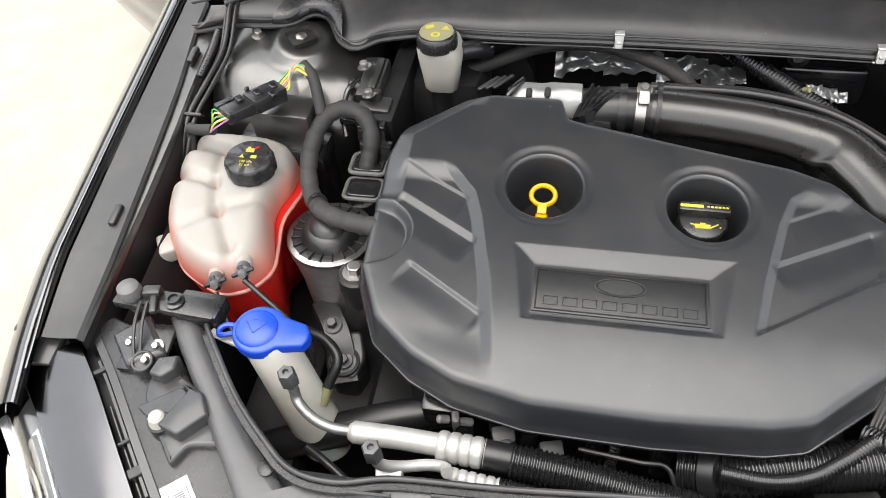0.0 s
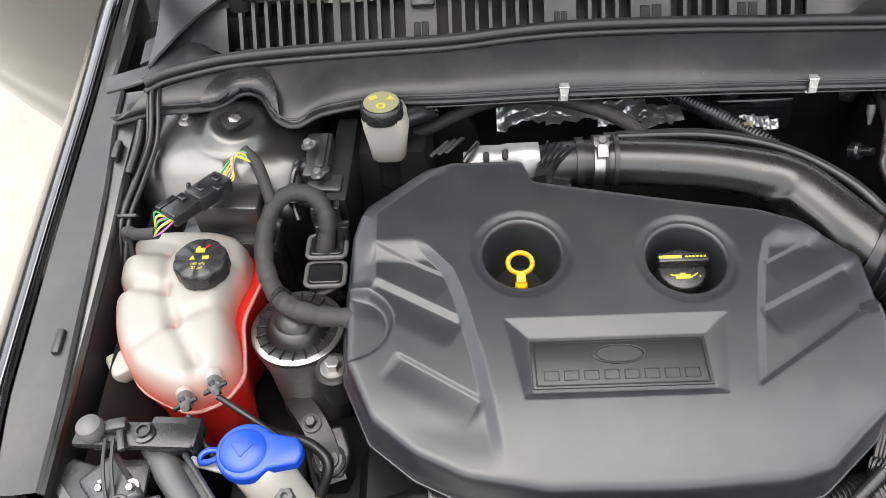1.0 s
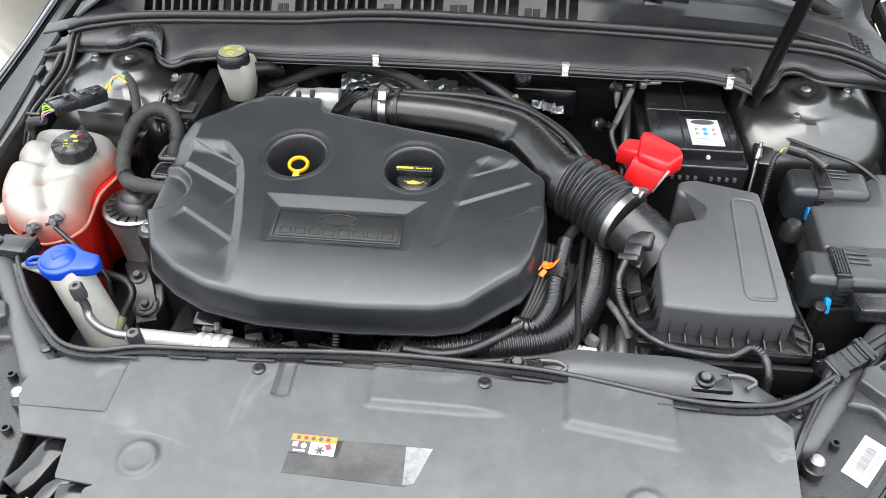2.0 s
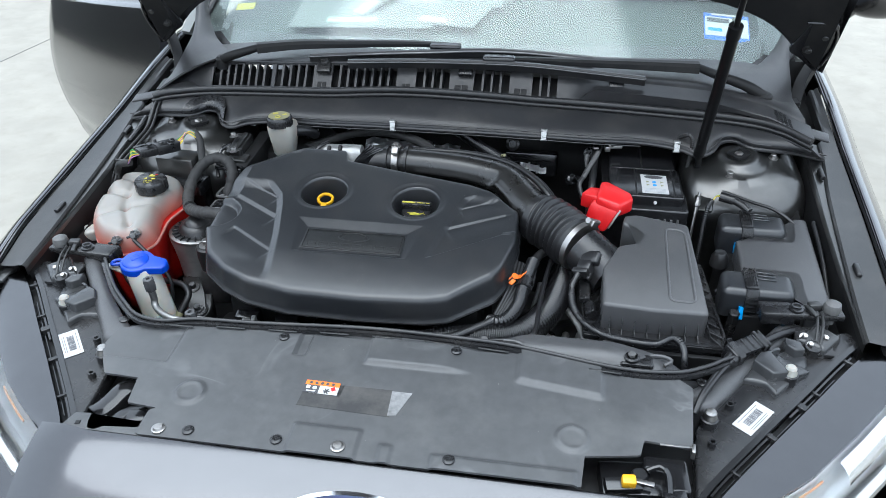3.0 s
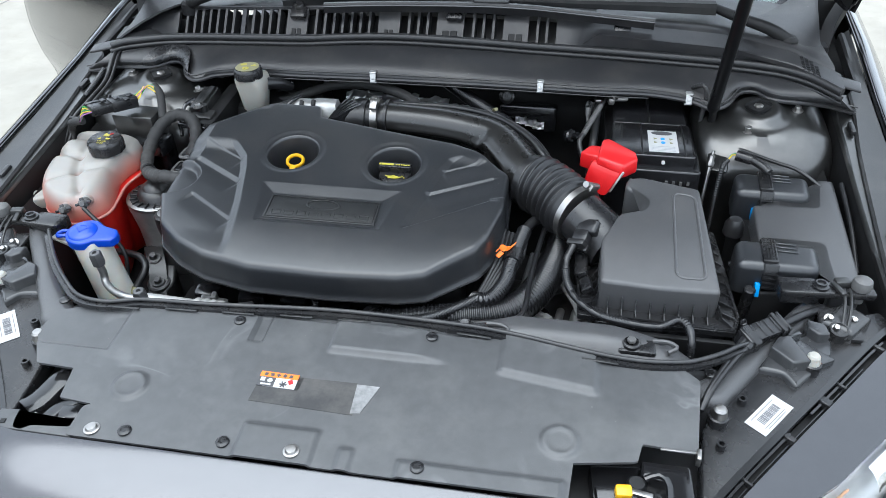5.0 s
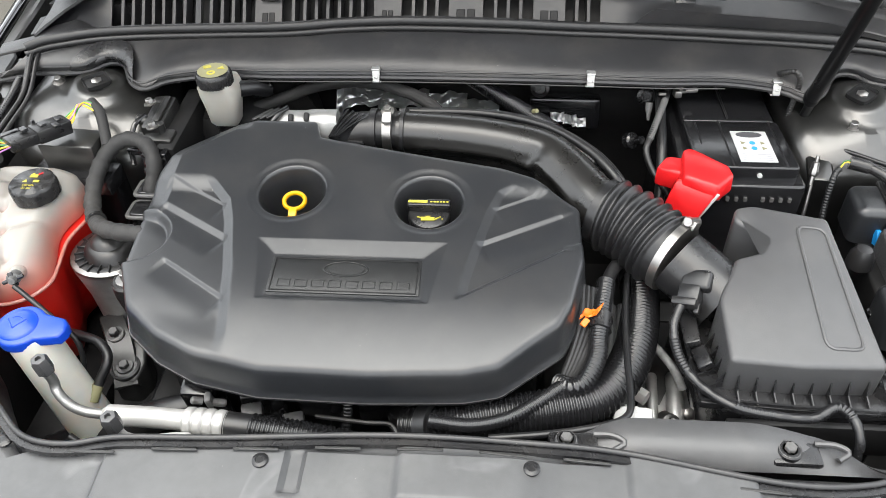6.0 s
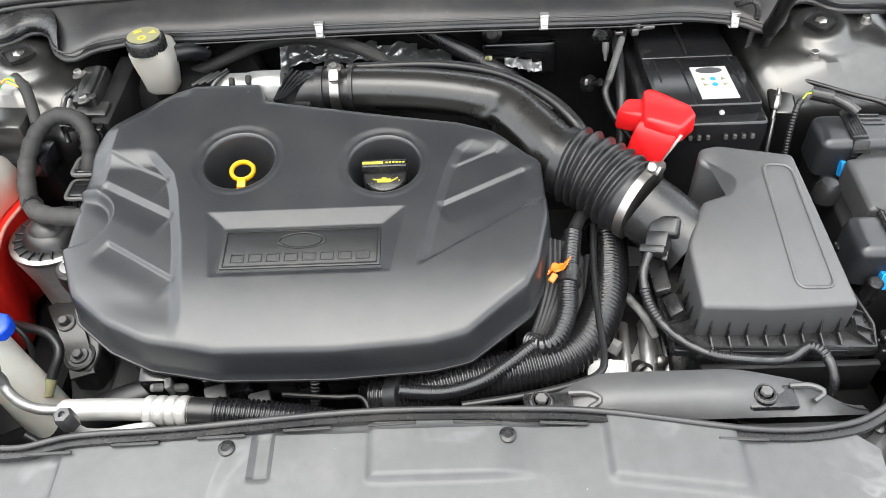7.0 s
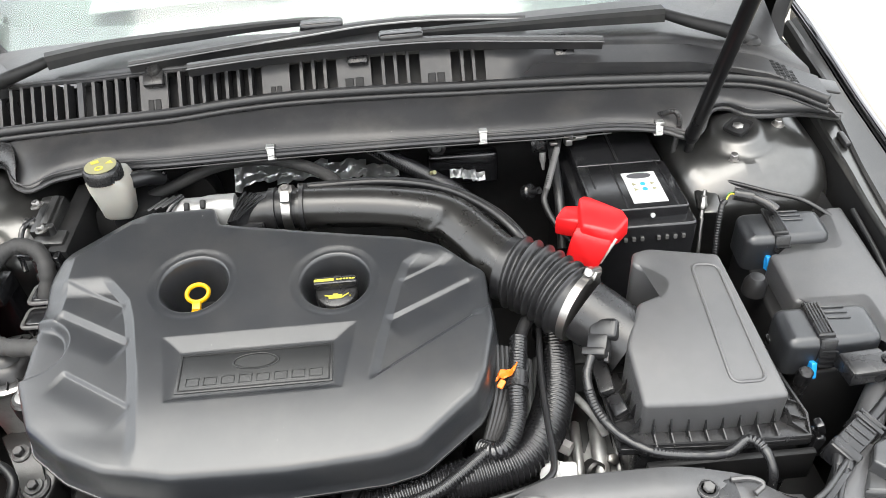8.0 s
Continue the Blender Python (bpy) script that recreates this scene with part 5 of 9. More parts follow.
def engine_block():
    e = thing("engine", (-0.12, 0.28, 0.42), "dark cast engine block and gearbox under the cover", "engine")
    bm = bmnew()
    box(bm, (-0.13, 0.29, 0.66), (0.48, 0.28, 0.34), (0, 0, 0), 0.02)
    box(bm, (-0.13, 0.30, 0.80), (0.50, 0.26, 0.10), (COVER_TILT, 0, 0), 0.02)
    part("block", bm, M_DARK, e)
    bm = bmnew()
    box(bm, (0.30, 0.26, 0.56), (0.36, 0.30, 0.20), (0, 0, 0), 0.04)
    lathe(bm, [(0.10, 0), (0.11, 0.03), (0.09, 0.10), (0.05, 0.13)], pose(0.27, 0.22, 0.60, 10, 20, 0), 32)
    part("gearbox", bm, M_CAST, e, "dirty cast aluminium gearbox housing")
    for k in range(5):
        bm = bmnew()
        box(bm, (0.28 + 0.025 * k, 0.145, 0.645 + 0.004 * k), (0.006, 0.06, 0.05), (15, 0, 0), 0.002)
        part("gearbox_rib", bm, M_CAST, e)
    for k in range(6):
        bm = bmnew()
        box(bm, (-0.32 + 0.075 * k, 0.13, 0.765), (0.045, 0.03, 0.05), (10, 0, 12 * (k % 2)), 0.006)
        lathe(bm, [(0.012, 0), (0.012, 0.05), (0.008, 0.055)], pose(-0.29 + 0.075 * k, 0.11, 0.72, 0, 0, 0), 14)
        part("manifold_runner", bm, M_SATIN, e)
    bm = bmnew()
    box(bm, (-0.300, 0.108, 0.775), (0.009, 0.014, 0.046), (15, 0, 10), 0.003)
    box(bm, (-0.288, 0.106, 0.780), (0.018, 0.009, 0.009), (0, 15, 10), 0.003)
    lathe(bm, [(0.005, 0), (0.005, 0.012), (0.003, 0.014), (0, 0.014)], pose(-0.308, 0.103, 0.786, 20, -60, 0), 14)
    part("bracket", bm, M_WORN, e, "pale plastic bracket under the cover's edge")
    bm = bmnew()
    box(bm, (-0.395, 0.19, 0.64), (0.09, 0.12, 0.10), (0, 14, 0), 0.02)
    part("mount_arm", bm, M_DARK, e)
    bm = bmnew()
    sweep(bm, [(-0.1211, 0.098, 0.81), (-0.1211, 0.0908, 0.795), (-0.124, 0.080, 0.765), (-0.126, 0.075, 0.72)], 0.0065, 14, 0.0007, corrugated(0.0068, 0.0045, 0.14))
    part("injector_conduit", bm, M_SATIN, e, sharp=120)
    for x, y, z in ((-0.189, 0.086, 0.776), (-0.244, 0.097, 0.776), (-0.03, 0.07, 0.775)):
        bm = bmnew()
        box(bm, (x, y, z), (0.026, 0.020, 0.018), (20, 0, 15), 0.003)
        box(bm, (x + 0.004, y - 0.010, z + 0.003), (0.012, 0.006, 0.012), (20, 0, 15), 0.002)
        part("injector_plug", bm, M_BOX, e)
    bm = bmnew()
    sweep(bm, [(-0.16, 0.085, 0.79), (-0.0965, 0.0777, 0.792), (-0.067, 0.0774, 0.790), (-0.056, 0.060, 0.780), (-0.05, 0.05, 0.75)], 0.003, 8, 0.006)
    part("injector_wire", bm, M_RUBBER, e)
    # heat shield of the turbo behind the cover
    bm = bmnew()
    rows = []
    for i in range(67):
        u = i / 66
        x = -0.287 + 0.100 * u
        rise = smooth01(u / 0.22) * (0.82 + 0.18 * smooth01((u - 0.45) / 0.15))
        scallop = 0.0035 * max(0, math.sin(math.pi * (u - 0.14) / 0.26)) if 0.14 < u < 0.92 else 0.0
        end = smooth01((1 - u) / 0.03)
        rows.append([(x, 0.486 + 0.004 * (1 - rise), 0.924), (x, 0.4935, 0.940 + 0.006 * rise * end), (x, 0.4965, 0.943 + 0.009 * rise * end - scallop), (x, 0.502, 0.944 + 0.012 * rise * end), (x, 0.512, 0.944 + 0.014 * rise * end), (x, 0.522, 0.942 + 0.013 * rise * end), (x, 0.528, 0.938), (x, 0.530, 0.92)])
    loft(bm, rows)
    part("turbo_shield", bm, M_SHIELD, e, "stamped bright metal turbo shield", sharp=50)
    for x, z in ((-0.258, 0.951), (-0.234, 0.954)):
        bm = bmnew()
        box(bm, (x, 0.500, z), (0.008, 0.014, 0.012), (50, 0, 0), 0.003)
        part("shield_slot", bm, M_DARK, e)
    bm = bmnew()
    sweep(bm, [(-0.286, 0.496, 0.947), (-0.278, 0.506, 0.955), (-0.268, 0.524, 0.955)], 0.004, 10)
    part("shield_strap", bm, M_SATIN, e)
    # finned black boot where the intake pipe meets the turbo
    bm = bmnew()
    slab(bm, fillet(ccw([(-0.208, 0.486), (-0.196, 0.468), (-0.150, 0.470), (-0.140, 0.535), (-0.170, 0.545), (-0.205, 0.53)]), 0.004, 2), lambda x, y: 0.922 + 0.012 * smooth01((y - 0.47) / 0.05), 0.88, 0.004)
    part("boot", bm, M_SATIN, e)
    for k in range(5):
        bm = bmnew()
        a, b = Vector((-0.197 + 0.003 * k, 0.474 + 0.001 * k, 0.936)), Vector((-0.176 + 0.0085 * k, 0.528 - 0.004 * k, 0.951))
        sweep(bm, [a, a.lerp(b, 0.5) + Vector((0, 0, 0.003)), b], 0.0016, 6, 0.01, cross=((-1, -9), (1, -9), (1, 1), (-1, 1)), up=(0, 0, 1))
        part("boot_fin", bm, M_SATIN, e)
    # small ribbed plate beside it
    for k in range(3):
        bm = bmnew()
        box(bm, (-0.318 + 0.010 * k, 0.552 + 0.003 * k, 0.925), (0.006, 0.040, 0.004), (0, 0, -38), 0.001, 1)
        part("plate_rib", bm, M_CAST, e)


engine_block()


# ---- intake pipe and air filter ----
def intake():
    p = thing("intake_pipe", (0.05, 0.48, 0.85), "black moulded intake pipe with ribbed bellows and steel clamps", "intake pipe")
    line, _ = spline([(-0.097, 0.512, 0.925), (-0.03, 0.503, 0.927), (0.03, 0.492, 0.928), (0.085, 0.476, 0.927), (0.122, 0.456, 0.922), (0.150, 0.424, 0.915), (0.176, 0.386, 0.908), (0.198, 0.352, 0.902)], 90)
    rings = []
    for i, c in enumerate(line):
        ahead = (line[min(i + 1, 90)] - line[max(i - 1, 0)]).normalized()
        out = ahead.cross(Vector((0, 0, 1))).normalized()
        top = out.cross(ahead)
        u = i / 90
        r = 0.0315 + 0.0055 * smooth01((u - 0.45) / 0.25) - 0.0015 * smooth01((u - 0.9) / 0.1)
        ledge = smooth01((u - 0.06) / 0.06) * smooth01((0.97 - u) / 0.08)
        # the shoulder lies low on the straight and climbs to the front after the bend
        at = math.radians(-14 + 30 * smooth01((u - 0.58) / 0.10) - 16 * smooth01((u - 0.8) / 0.2))
        ring = []
        for k in range(56):
            a = 2 * math.pi * k / 56
            d = (a - at + math.pi) % (2 * math.pi) - math.pi
            swell = 0.0032 * math.exp(-((d - 0.10) / 0.16) ** 2) - 0.0050 * math.exp(-((d + 0.42) / 0.30) ** 2)
            q = r + ledge * swell - 0.0035 * ledge * math.exp(-((u - 0.60) / 0.05) ** 2) * math.exp(-((d - 0.6) / 0.5) ** 2)
            ring.append(c + out * math.cos(a) * q + top * math.sin(a) * q)
        rings.append(ring)
    bm = bmnew()
    loft(bm, rings, closed=True)
    part("pipe", bm, M_MOULD, p, sharp=60)
    bm = bmnew()
    sweep(bm, [(-0.19, 0.515, 0.915), (-0.15, 0.515, 0.922), (-0.09, 0.512, 0.925)], 0.030, 24, 0.006)
    part("rubber_joint", bm, M_RUBBER, p)
    def band(c, ax, r, w=0.013):
        m = Vector(c), Vector(ax).normalized()
        q = Matrix.Translation(m[0]) @ m[1].to_track_quat("Z", "Y").to_matrix().to_4x4()
        b = bmnew()
        lathe(b, [(r, -w / 2), (r + 0.0018, -w / 2), (r + 0.0018, w / 2), (r, w / 2)], q, 48)
        return b, q

    b, q = band((-0.112, 0.513, 0.925), (1, -0.05, 0.02), 0.0335)
    box(b, (-0.112, 0.49, 0.962), (0.014, 0.018, 0.010), (40, 0, 0), 0.002)
    k = part("hose_clamp", b, M_STEEL, p, "steel worm-drive hose clamp")
    bm = bmnew()
    hexbolt(bm, pose(-0.112, 0.502, 0.966, 20, 0, 0), 0.006, 0.008)
    part("clamp_screw", bm, M_STEEL, k)
    b, q = band((-0.090, 0.512, 0.925), (1, -0.05, 0.02), 0.0345, 0.006)
    part("pipe_collar", b, M_RUBBER, p)
    b, q = band((-0.135, 0.514, 0.923), (1, -0.03, 0.05), 0.0325, 0.010)
    part("pipe_collar", b, M_RUBBER, p)
    # bellows
    a, z = Vector((0.192, 0.360, 0.903)), Vector((0.272, 0.288, 0.893))
    bm = bmnew()

    def ribs(s, l):
        if s < 0.012 or s > l - 0.018:
            return 0.046
        return 0.0525 - 0.0075 * (0.5 + 0.5 * math.cos(2 * math.pi * (s - 0.012) / 0.0135)) ** 0.8

    sweep(bm, [a, a.lerp(z, 0.35) + Vector((0.004, 0.002, 0.002)), a.lerp(z, 0.7) + Vector((0.003, 0.002, 0.001)), z, z + (z - a).normalized() * 0.012], 0.05, 44, 0.0014, ribs)
    part("bellows", bm, M_RUBBER, p, "black ribbed rubber bellows", sharp=70)
    ax = (z - a).normalized()
    b, q = band(z + ax * 0.008, ax, 0.0465, 0.011)
    k = part("hose_clamp", b, M_STEEL, p, "steel worm-drive hose clamp")
    bm = bmnew()
    box(bm, (0, 0.049, 0), (0.020, 0.012, 0.018), (0, 0, 0), 0.002)
    lathe(bm, [(0.0055, -0.018), (0.0055, 0.018)], pose(0, 0.052, 0, 0, 90, 0), 12)
    turn = max(range(0, 360, 5), key=lambda d: (q.to_3x3() @ Matrix.Rotation(radians(d), 3, "Z") @ Vector((0, 1, 0))).dot(Vector((0.45, 0.25, 0.85))))
    bm.transform(q @ Matrix.Rotation(radians(turn), 4, "Z"))
    part("clamp_screw", bm, M_STEEL, k)
    # vacuum line that follows the pipe
    bm = bmnew()
    sweep(bm, [(-0.10, 0.545, 0.94), (0.03, 0.535, 0.945), (0.12, 0.50, 0.947), (0.18, 0.45, 0.94), (0.215, 0.405, 0.925), (0.225, 0.395, 0.90)], 0.0065, 10)
    sweep(bm, [(-0.08, 0.556, 0.935), (0.03, 0.548, 0.94), (0.12, 0.513, 0.942), (0.185, 0.46, 0.935), (0.222, 0.413, 0.92), (0.232, 0.40, 0.895)], 0.005, 10)
    tagged(part("vacuum_line", bm, M_RUBBER), "pair of thin black rubber lines beside the intake pipe", "hose")


intake()


def air_box():
    a = thing("air_filter_box", (0.41, 0.21, 0.55), "matt black air filter box with ribbed lower edge", "air filter box")
    top = lambda x, y: 0.888 + 0.235 * (y - 0.118) - 0.012 * (x - 0.40)
    lid = [(0.318, 0.115), (0.400, 0.111), (0.490, 0.114), (0.482, 0.20), (0.470, 0.318), (0.380, 0.335), (0.357, 0.330), (0.352, 0.310), (0.388, 0.282), (0.380, 0.264), (0.345, 0.252), (0.318, 0.196)]
    bm = bmnew()
    slab(bm, fillet(lid, 0.007, 4), top, 0.835, 0.0055, 4)
    body = part("lid", bm, M_BOX, a)
    bm = bmnew()
    path = fillet([(0.428, 0.135), (0.470, 0.135), (0.462, 0.300), (0.428, 0.304)], 0.012, 4)
    ring = [(x, y, top(x, y) - 0.0005) for x, y in path]
    sweep(bm, ring + ring[:1], 0.0026, 8, straight=True)
    part("lid_bead", bm, M_BOX, body)
    bm = bmnew()
    slab(bm, fillet([(0.290, 0.094), (0.40, 0.088), (0.516, 0.086), (0.526, 0.12), (0.512, 0.34), (0.292, 0.34)], 0.006, 3), 0.838, 0.828, 0.002)
    slab(bm, fillet([(0.312, 0.090), (0.508, 0.088), (0.505, 0.335), (0.312, 0.335)], 0.015, 3), 0.830, 0.60, 0.002)
    base = part("base", bm, M_PLASTIC, a)
    bm = bmnew()
    sweep(bm, [(0.290, 0.20, 0.840), (0.291, 0.097, 0.840), (0.40, 0.091, 0.840), (0.513, 0.089, 0.840), (0.522, 0.12, 0.840), (0.514, 0.20, 0.840)], 0.0028, 6, straight=True)
    part("lip_edge", bm, M_PLASTIC, base)
    fins = [((0.333 + 0.0205 * k, 0.114), (0.333 + 0.0205 * k, 0.091)) for k in range(8)]
    fins += [((0.488, 0.122 + 0.026 * k), (0.518 - 0.001 * k, 0.112 + 0.026 * k)) for k in range(8)]
    fins += [((0.318, 0.118 + 0.020 * k), (0.293, 0.112 + 0.020 * k)) for k in range(4)]
    fins += [((0.490, 0.114), (0.512, 0.092))]
    for a0, b0 in fins:
        # a thin three-cornered fin from the wall down to the lip
        bm = bmnew()
        v, w = Vector((*a0, 0)), Vector((*b0, 0))
        n = (w - v).normalized().cross(Vector((0, 0, 1))) * 0.0008
        tri = [v + Vector((0, 0, 0.864)), v + Vector((0, 0, 0.836)), w + Vector((0, 0, 0.836)), w + Vector((0, 0, 0.8415)), v.lerp(w, 0.35) + Vector((0, 0, 0.846))]
        l, r = [bm.verts.new(p + n) for p in tri], [bm.verts.new(p - n) for p in tri]
        bm.faces.new(l)
        bm.faces.new(r[::-1])
        for i in range(5):
            bm.faces.new((l[i], r[i], r[(i + 1) % 5], l[(i + 1) % 5]))
        part("edge_fin", bm, M_PLASTIC, base, flat=True)
    bm = bmnew()
    box(bm, (0.345, 0.076, 0.812), (0.085, 0.012, 0.014), (0, 0, 0), 0.003)
    box(bm, (0.42, 0.080, 0.80), (0.20, 0.010, 0.05), (0, 0, 0), 0.003)
    part("front_skirt", bm, M_DARK, base)
    for k in range(5):
        bm = bmnew()
        box(bm, (0.315 + 0.015 * k, 0.0695, 0.812), (0.009, 0.002, 0.006))
        part("skirt_slot", bm, M_PLASTIC, base)
    bm = bmnew()
    box(bm, (0.301, 0.150, 0.850), (0.018, 0.030, 0.010), (0, -35, 8), 0.002)
    box(bm, (0.292, 0.195, 0.855), (0.020, 0.060, 0.012), (0, -20, 0), 0.003)
    part("side_bracket", bm, M_PLASTIC, base)
    bm = bmnew()
    p, q = Vector((0.283, 0.278, 0.892)), Vector((0.338, 0.232, 0.868))
    sweep(bm, [p, p.lerp(q, 0.4), p.lerp(q, 0.7), q], 0.042, 32, 0.004, lambda s, l: 0.0425 + 0.006 * smooth01((s - 0.05) / 0.05))
    out = part("outlet", bm, M_PLASTIC, a)
    bm = bmnew()
    box(bm, (0.300, 0.228, 0.900), (0.036, 0.026, 0.026), (30, -18, -28), 0.005, 3)
    box(bm, (0.290, 0.214, 0.892), (0.026, 0.022, 0.022), (30, -18, -28), 0.003)
    box(bm, (0.284, 0.205, 0.885), (0.030, 0.010, 0.024), (30, -18, -28), 0.002)
    box(bm, (0.297, 0.200, 0.884), (0.006, 0.016, 0.008), (30, -18, -28), 0.001)
    part("air_sensor", bm, M_PLASTIC, out)
    for x, y in ((0.525, 0.10), (0.525, 0.24)):
        bm = bmnew()
        box(bm, (x, y, 0.80), (0.014, 0.022, 0.06), (0, 12, 0), 0.004)
        box(bm, (x + 0.004, y, 0.84), (0.010, 0.014, 0.02), (0, -20, 0), 0.003)
        part("lid_clip", bm, M_SATIN, a)


air_box()


def battery():
    b = thing("battery", (0.405, 0.57, 0.60), "black car battery with a white paper label", "battery")
    bm = bmnew()
    slab(bm, fillet([(0.322, 0.44), (0.492, 0.44), (0.492, 0.70), (0.322, 0.70)], 0.008, 3), 0.892, 0.66, 0.004)
    part("case", bm, M_SATIN, b)
    bm = bmnew()
    slab(bm, fillet([(0.335, 0.452), (0.480, 0.452), (0.478, 0.575), (0.335, 0.575)], 0.006, 3), 0.916, 0.890, 0.003)
    slab(bm, fillet([(0.337, 0.580), (0.476, 0.580), (0.476, 0.69), (0.337, 0.69)], 0.006, 3), 0.913, 0.890, 0.003)
    lid = part("lid", bm, M_SATIN, b)
    for x0, y0, x1, y1 in ((0.388, 0.455, 0.388, 0.575), (0.464, 0.455, 0.462, 0.575), (0.352, 0.51, 0.352, 0.57), (0.405, 0.585, 0.405, 0.685)):
        bm = bmnew()
        box(bm, ((x0 + x1) / 2, (y0 + y1) / 2, 0.915), (0.003, y1 - y0, 0.004), (0, 0, 0), 0.001, 1)
        part("lid_groove", bm, M_DARK, lid)
    bm = bmnew()
    box(bm, (0.4255, 0.505, 0.9165), (0.052, 0.080, 0.001))
    lab = part("paper_label", bm, M_PAPER, b, "white label with an oval and coloured symbols")
    bm = bmnew()
    lathe(bm, [(0.019, 0), (0.019, 0.0006), (0, 0.0006)], Matrix.Translation((0.425, 0.535, 0.917)) @ Matrix.Diagonal((1, 0.38, 1, 1)), 32)
    part("printed_oval", bm, M_BARS, lab)
    for i, (dx, dy, m) in enumerate(((-0.016, 0.513, M_DISC), (0, 0.513, M_CYAN), (0.016, 0.513, M_DISC), (-0.016, 0.499, M_DISC), (0, 0.499, M_CYAN), (0.016, 0.499, M_DISC))):
        bm = bmnew()
        lathe(bm, [(0.0042, 0), (0.0042, 0.0006), (0, 0.0006)], Matrix.Translation((0.4255 + 0.88 * dx, dy, 0.917)), 3 if dx else 12)
        part("printed_symbol", bm, m, lab)
    bm = bmnew()
    for k in range(4):
        box(bm, (0.425, 0.484 - 0.005 * k, 0.917), (0.042, 0.0012, 0.0008))
    part("printed_text", bm, M_GREYINK, lab)
    bm = bmnew()
    lathe(bm, [(0.0034, -0.002), (0.0034, 0.003), (0, 0.004)], pose(0.425, 0.4515, 0.903, 80, 0, 0), 14)
    part("plug", bm, M_PAPER, b)
    for k in range(9):
        if k != 4:
            bm = bmnew()
            box(bm, (0.372 + 0.0125 * k, 0.4375, 0.870), (0.0045, 0.004, 0.006))
            part("case_rib", bm, M_GRAIN, b)
    bm = bmnew()
    box(bm, (0.40, 0.56, 0.62), (0.22, 0.32, 0.06), (0, 0, 0), 0.01)
    box(bm, (0.40, 0.56, 0.50), (0.16, 0.22, 0.20), (0, 0, 0), 0.01)
    tagged(part("battery_tray", bm, M_DARK), "black plastic tray that carries the battery", "battery tray")
    # red boot over the terminal
    r = thing("terminal_cover", (0.335, 0.43, 0.88), "bright red plastic cover over the battery terminal", "terminal cover")
    def wedge(top, low, bev=0.004):
        """A hood between an upper and a lower outline."""
        b = bmesh.new()
        for p in top + low:
            b.verts.new(p)
        bmesh.ops.convex_hull(b, input=list(b.verts))
        bmesh.ops.dissolve_limit(b, angle_limit=radians(8), verts=b.verts, edges=b.edges)
        bmesh.ops.bevel(b, geom=list(b.edges), offset=bev, segments=2, affect="EDGES", profile=0.5)
        return b

    bm = wedge([(0.316, 0.470, 0.932), (0.328, 0.476, 0.932), (0.374, 0.438, 0.928), (0.378, 0.418, 0.926), (0.352, 0.392, 0.924), (0.308, 0.408, 0.930)], [(0.314, 0.472, 0.895), (0.374, 0.442, 0.895), (0.378, 0.414, 0.900), (0.352, 0.386, 0.900), (0.302, 0.410, 0.895)])
    hood = part("hood", bm, M_RED, r)
    bm = wedge([(0.296, 0.474, 0.918), (0.322, 0.470, 0.918), (0.312, 0.432, 0.918), (0.278, 0.450, 0.914)], [(0.294, 0.472, 0.885), (0.322, 0.468, 0.885), (0.312, 0.430, 0.885), (0.277, 0.448, 0.885)])
    part("side_tab", bm, M_RED, hood)
    bm = wedge([(0.300, 0.418, 0.922), (0.352, 0.392, 0.916), (0.346, 0.386, 0.904), (0.296, 0.409, 0.912)], [(0.300, 0.424, 0.878), (0.340, 0.402, 0.874), (0.325, 0.378, 0.866), (0.284, 0.403, 0.873)])
    part("flap", bm, M_RED, r)
    bm = bmnew()
    sweep(bm, [(0.3535, 0.3895, 0.913), (0.3440, 0.388, 0.895), (0.3340, 0.3885, 0.873)], 0.0022, 6, 0.01)
    part("paper_strip", bm, M_PAPER, r)


battery()


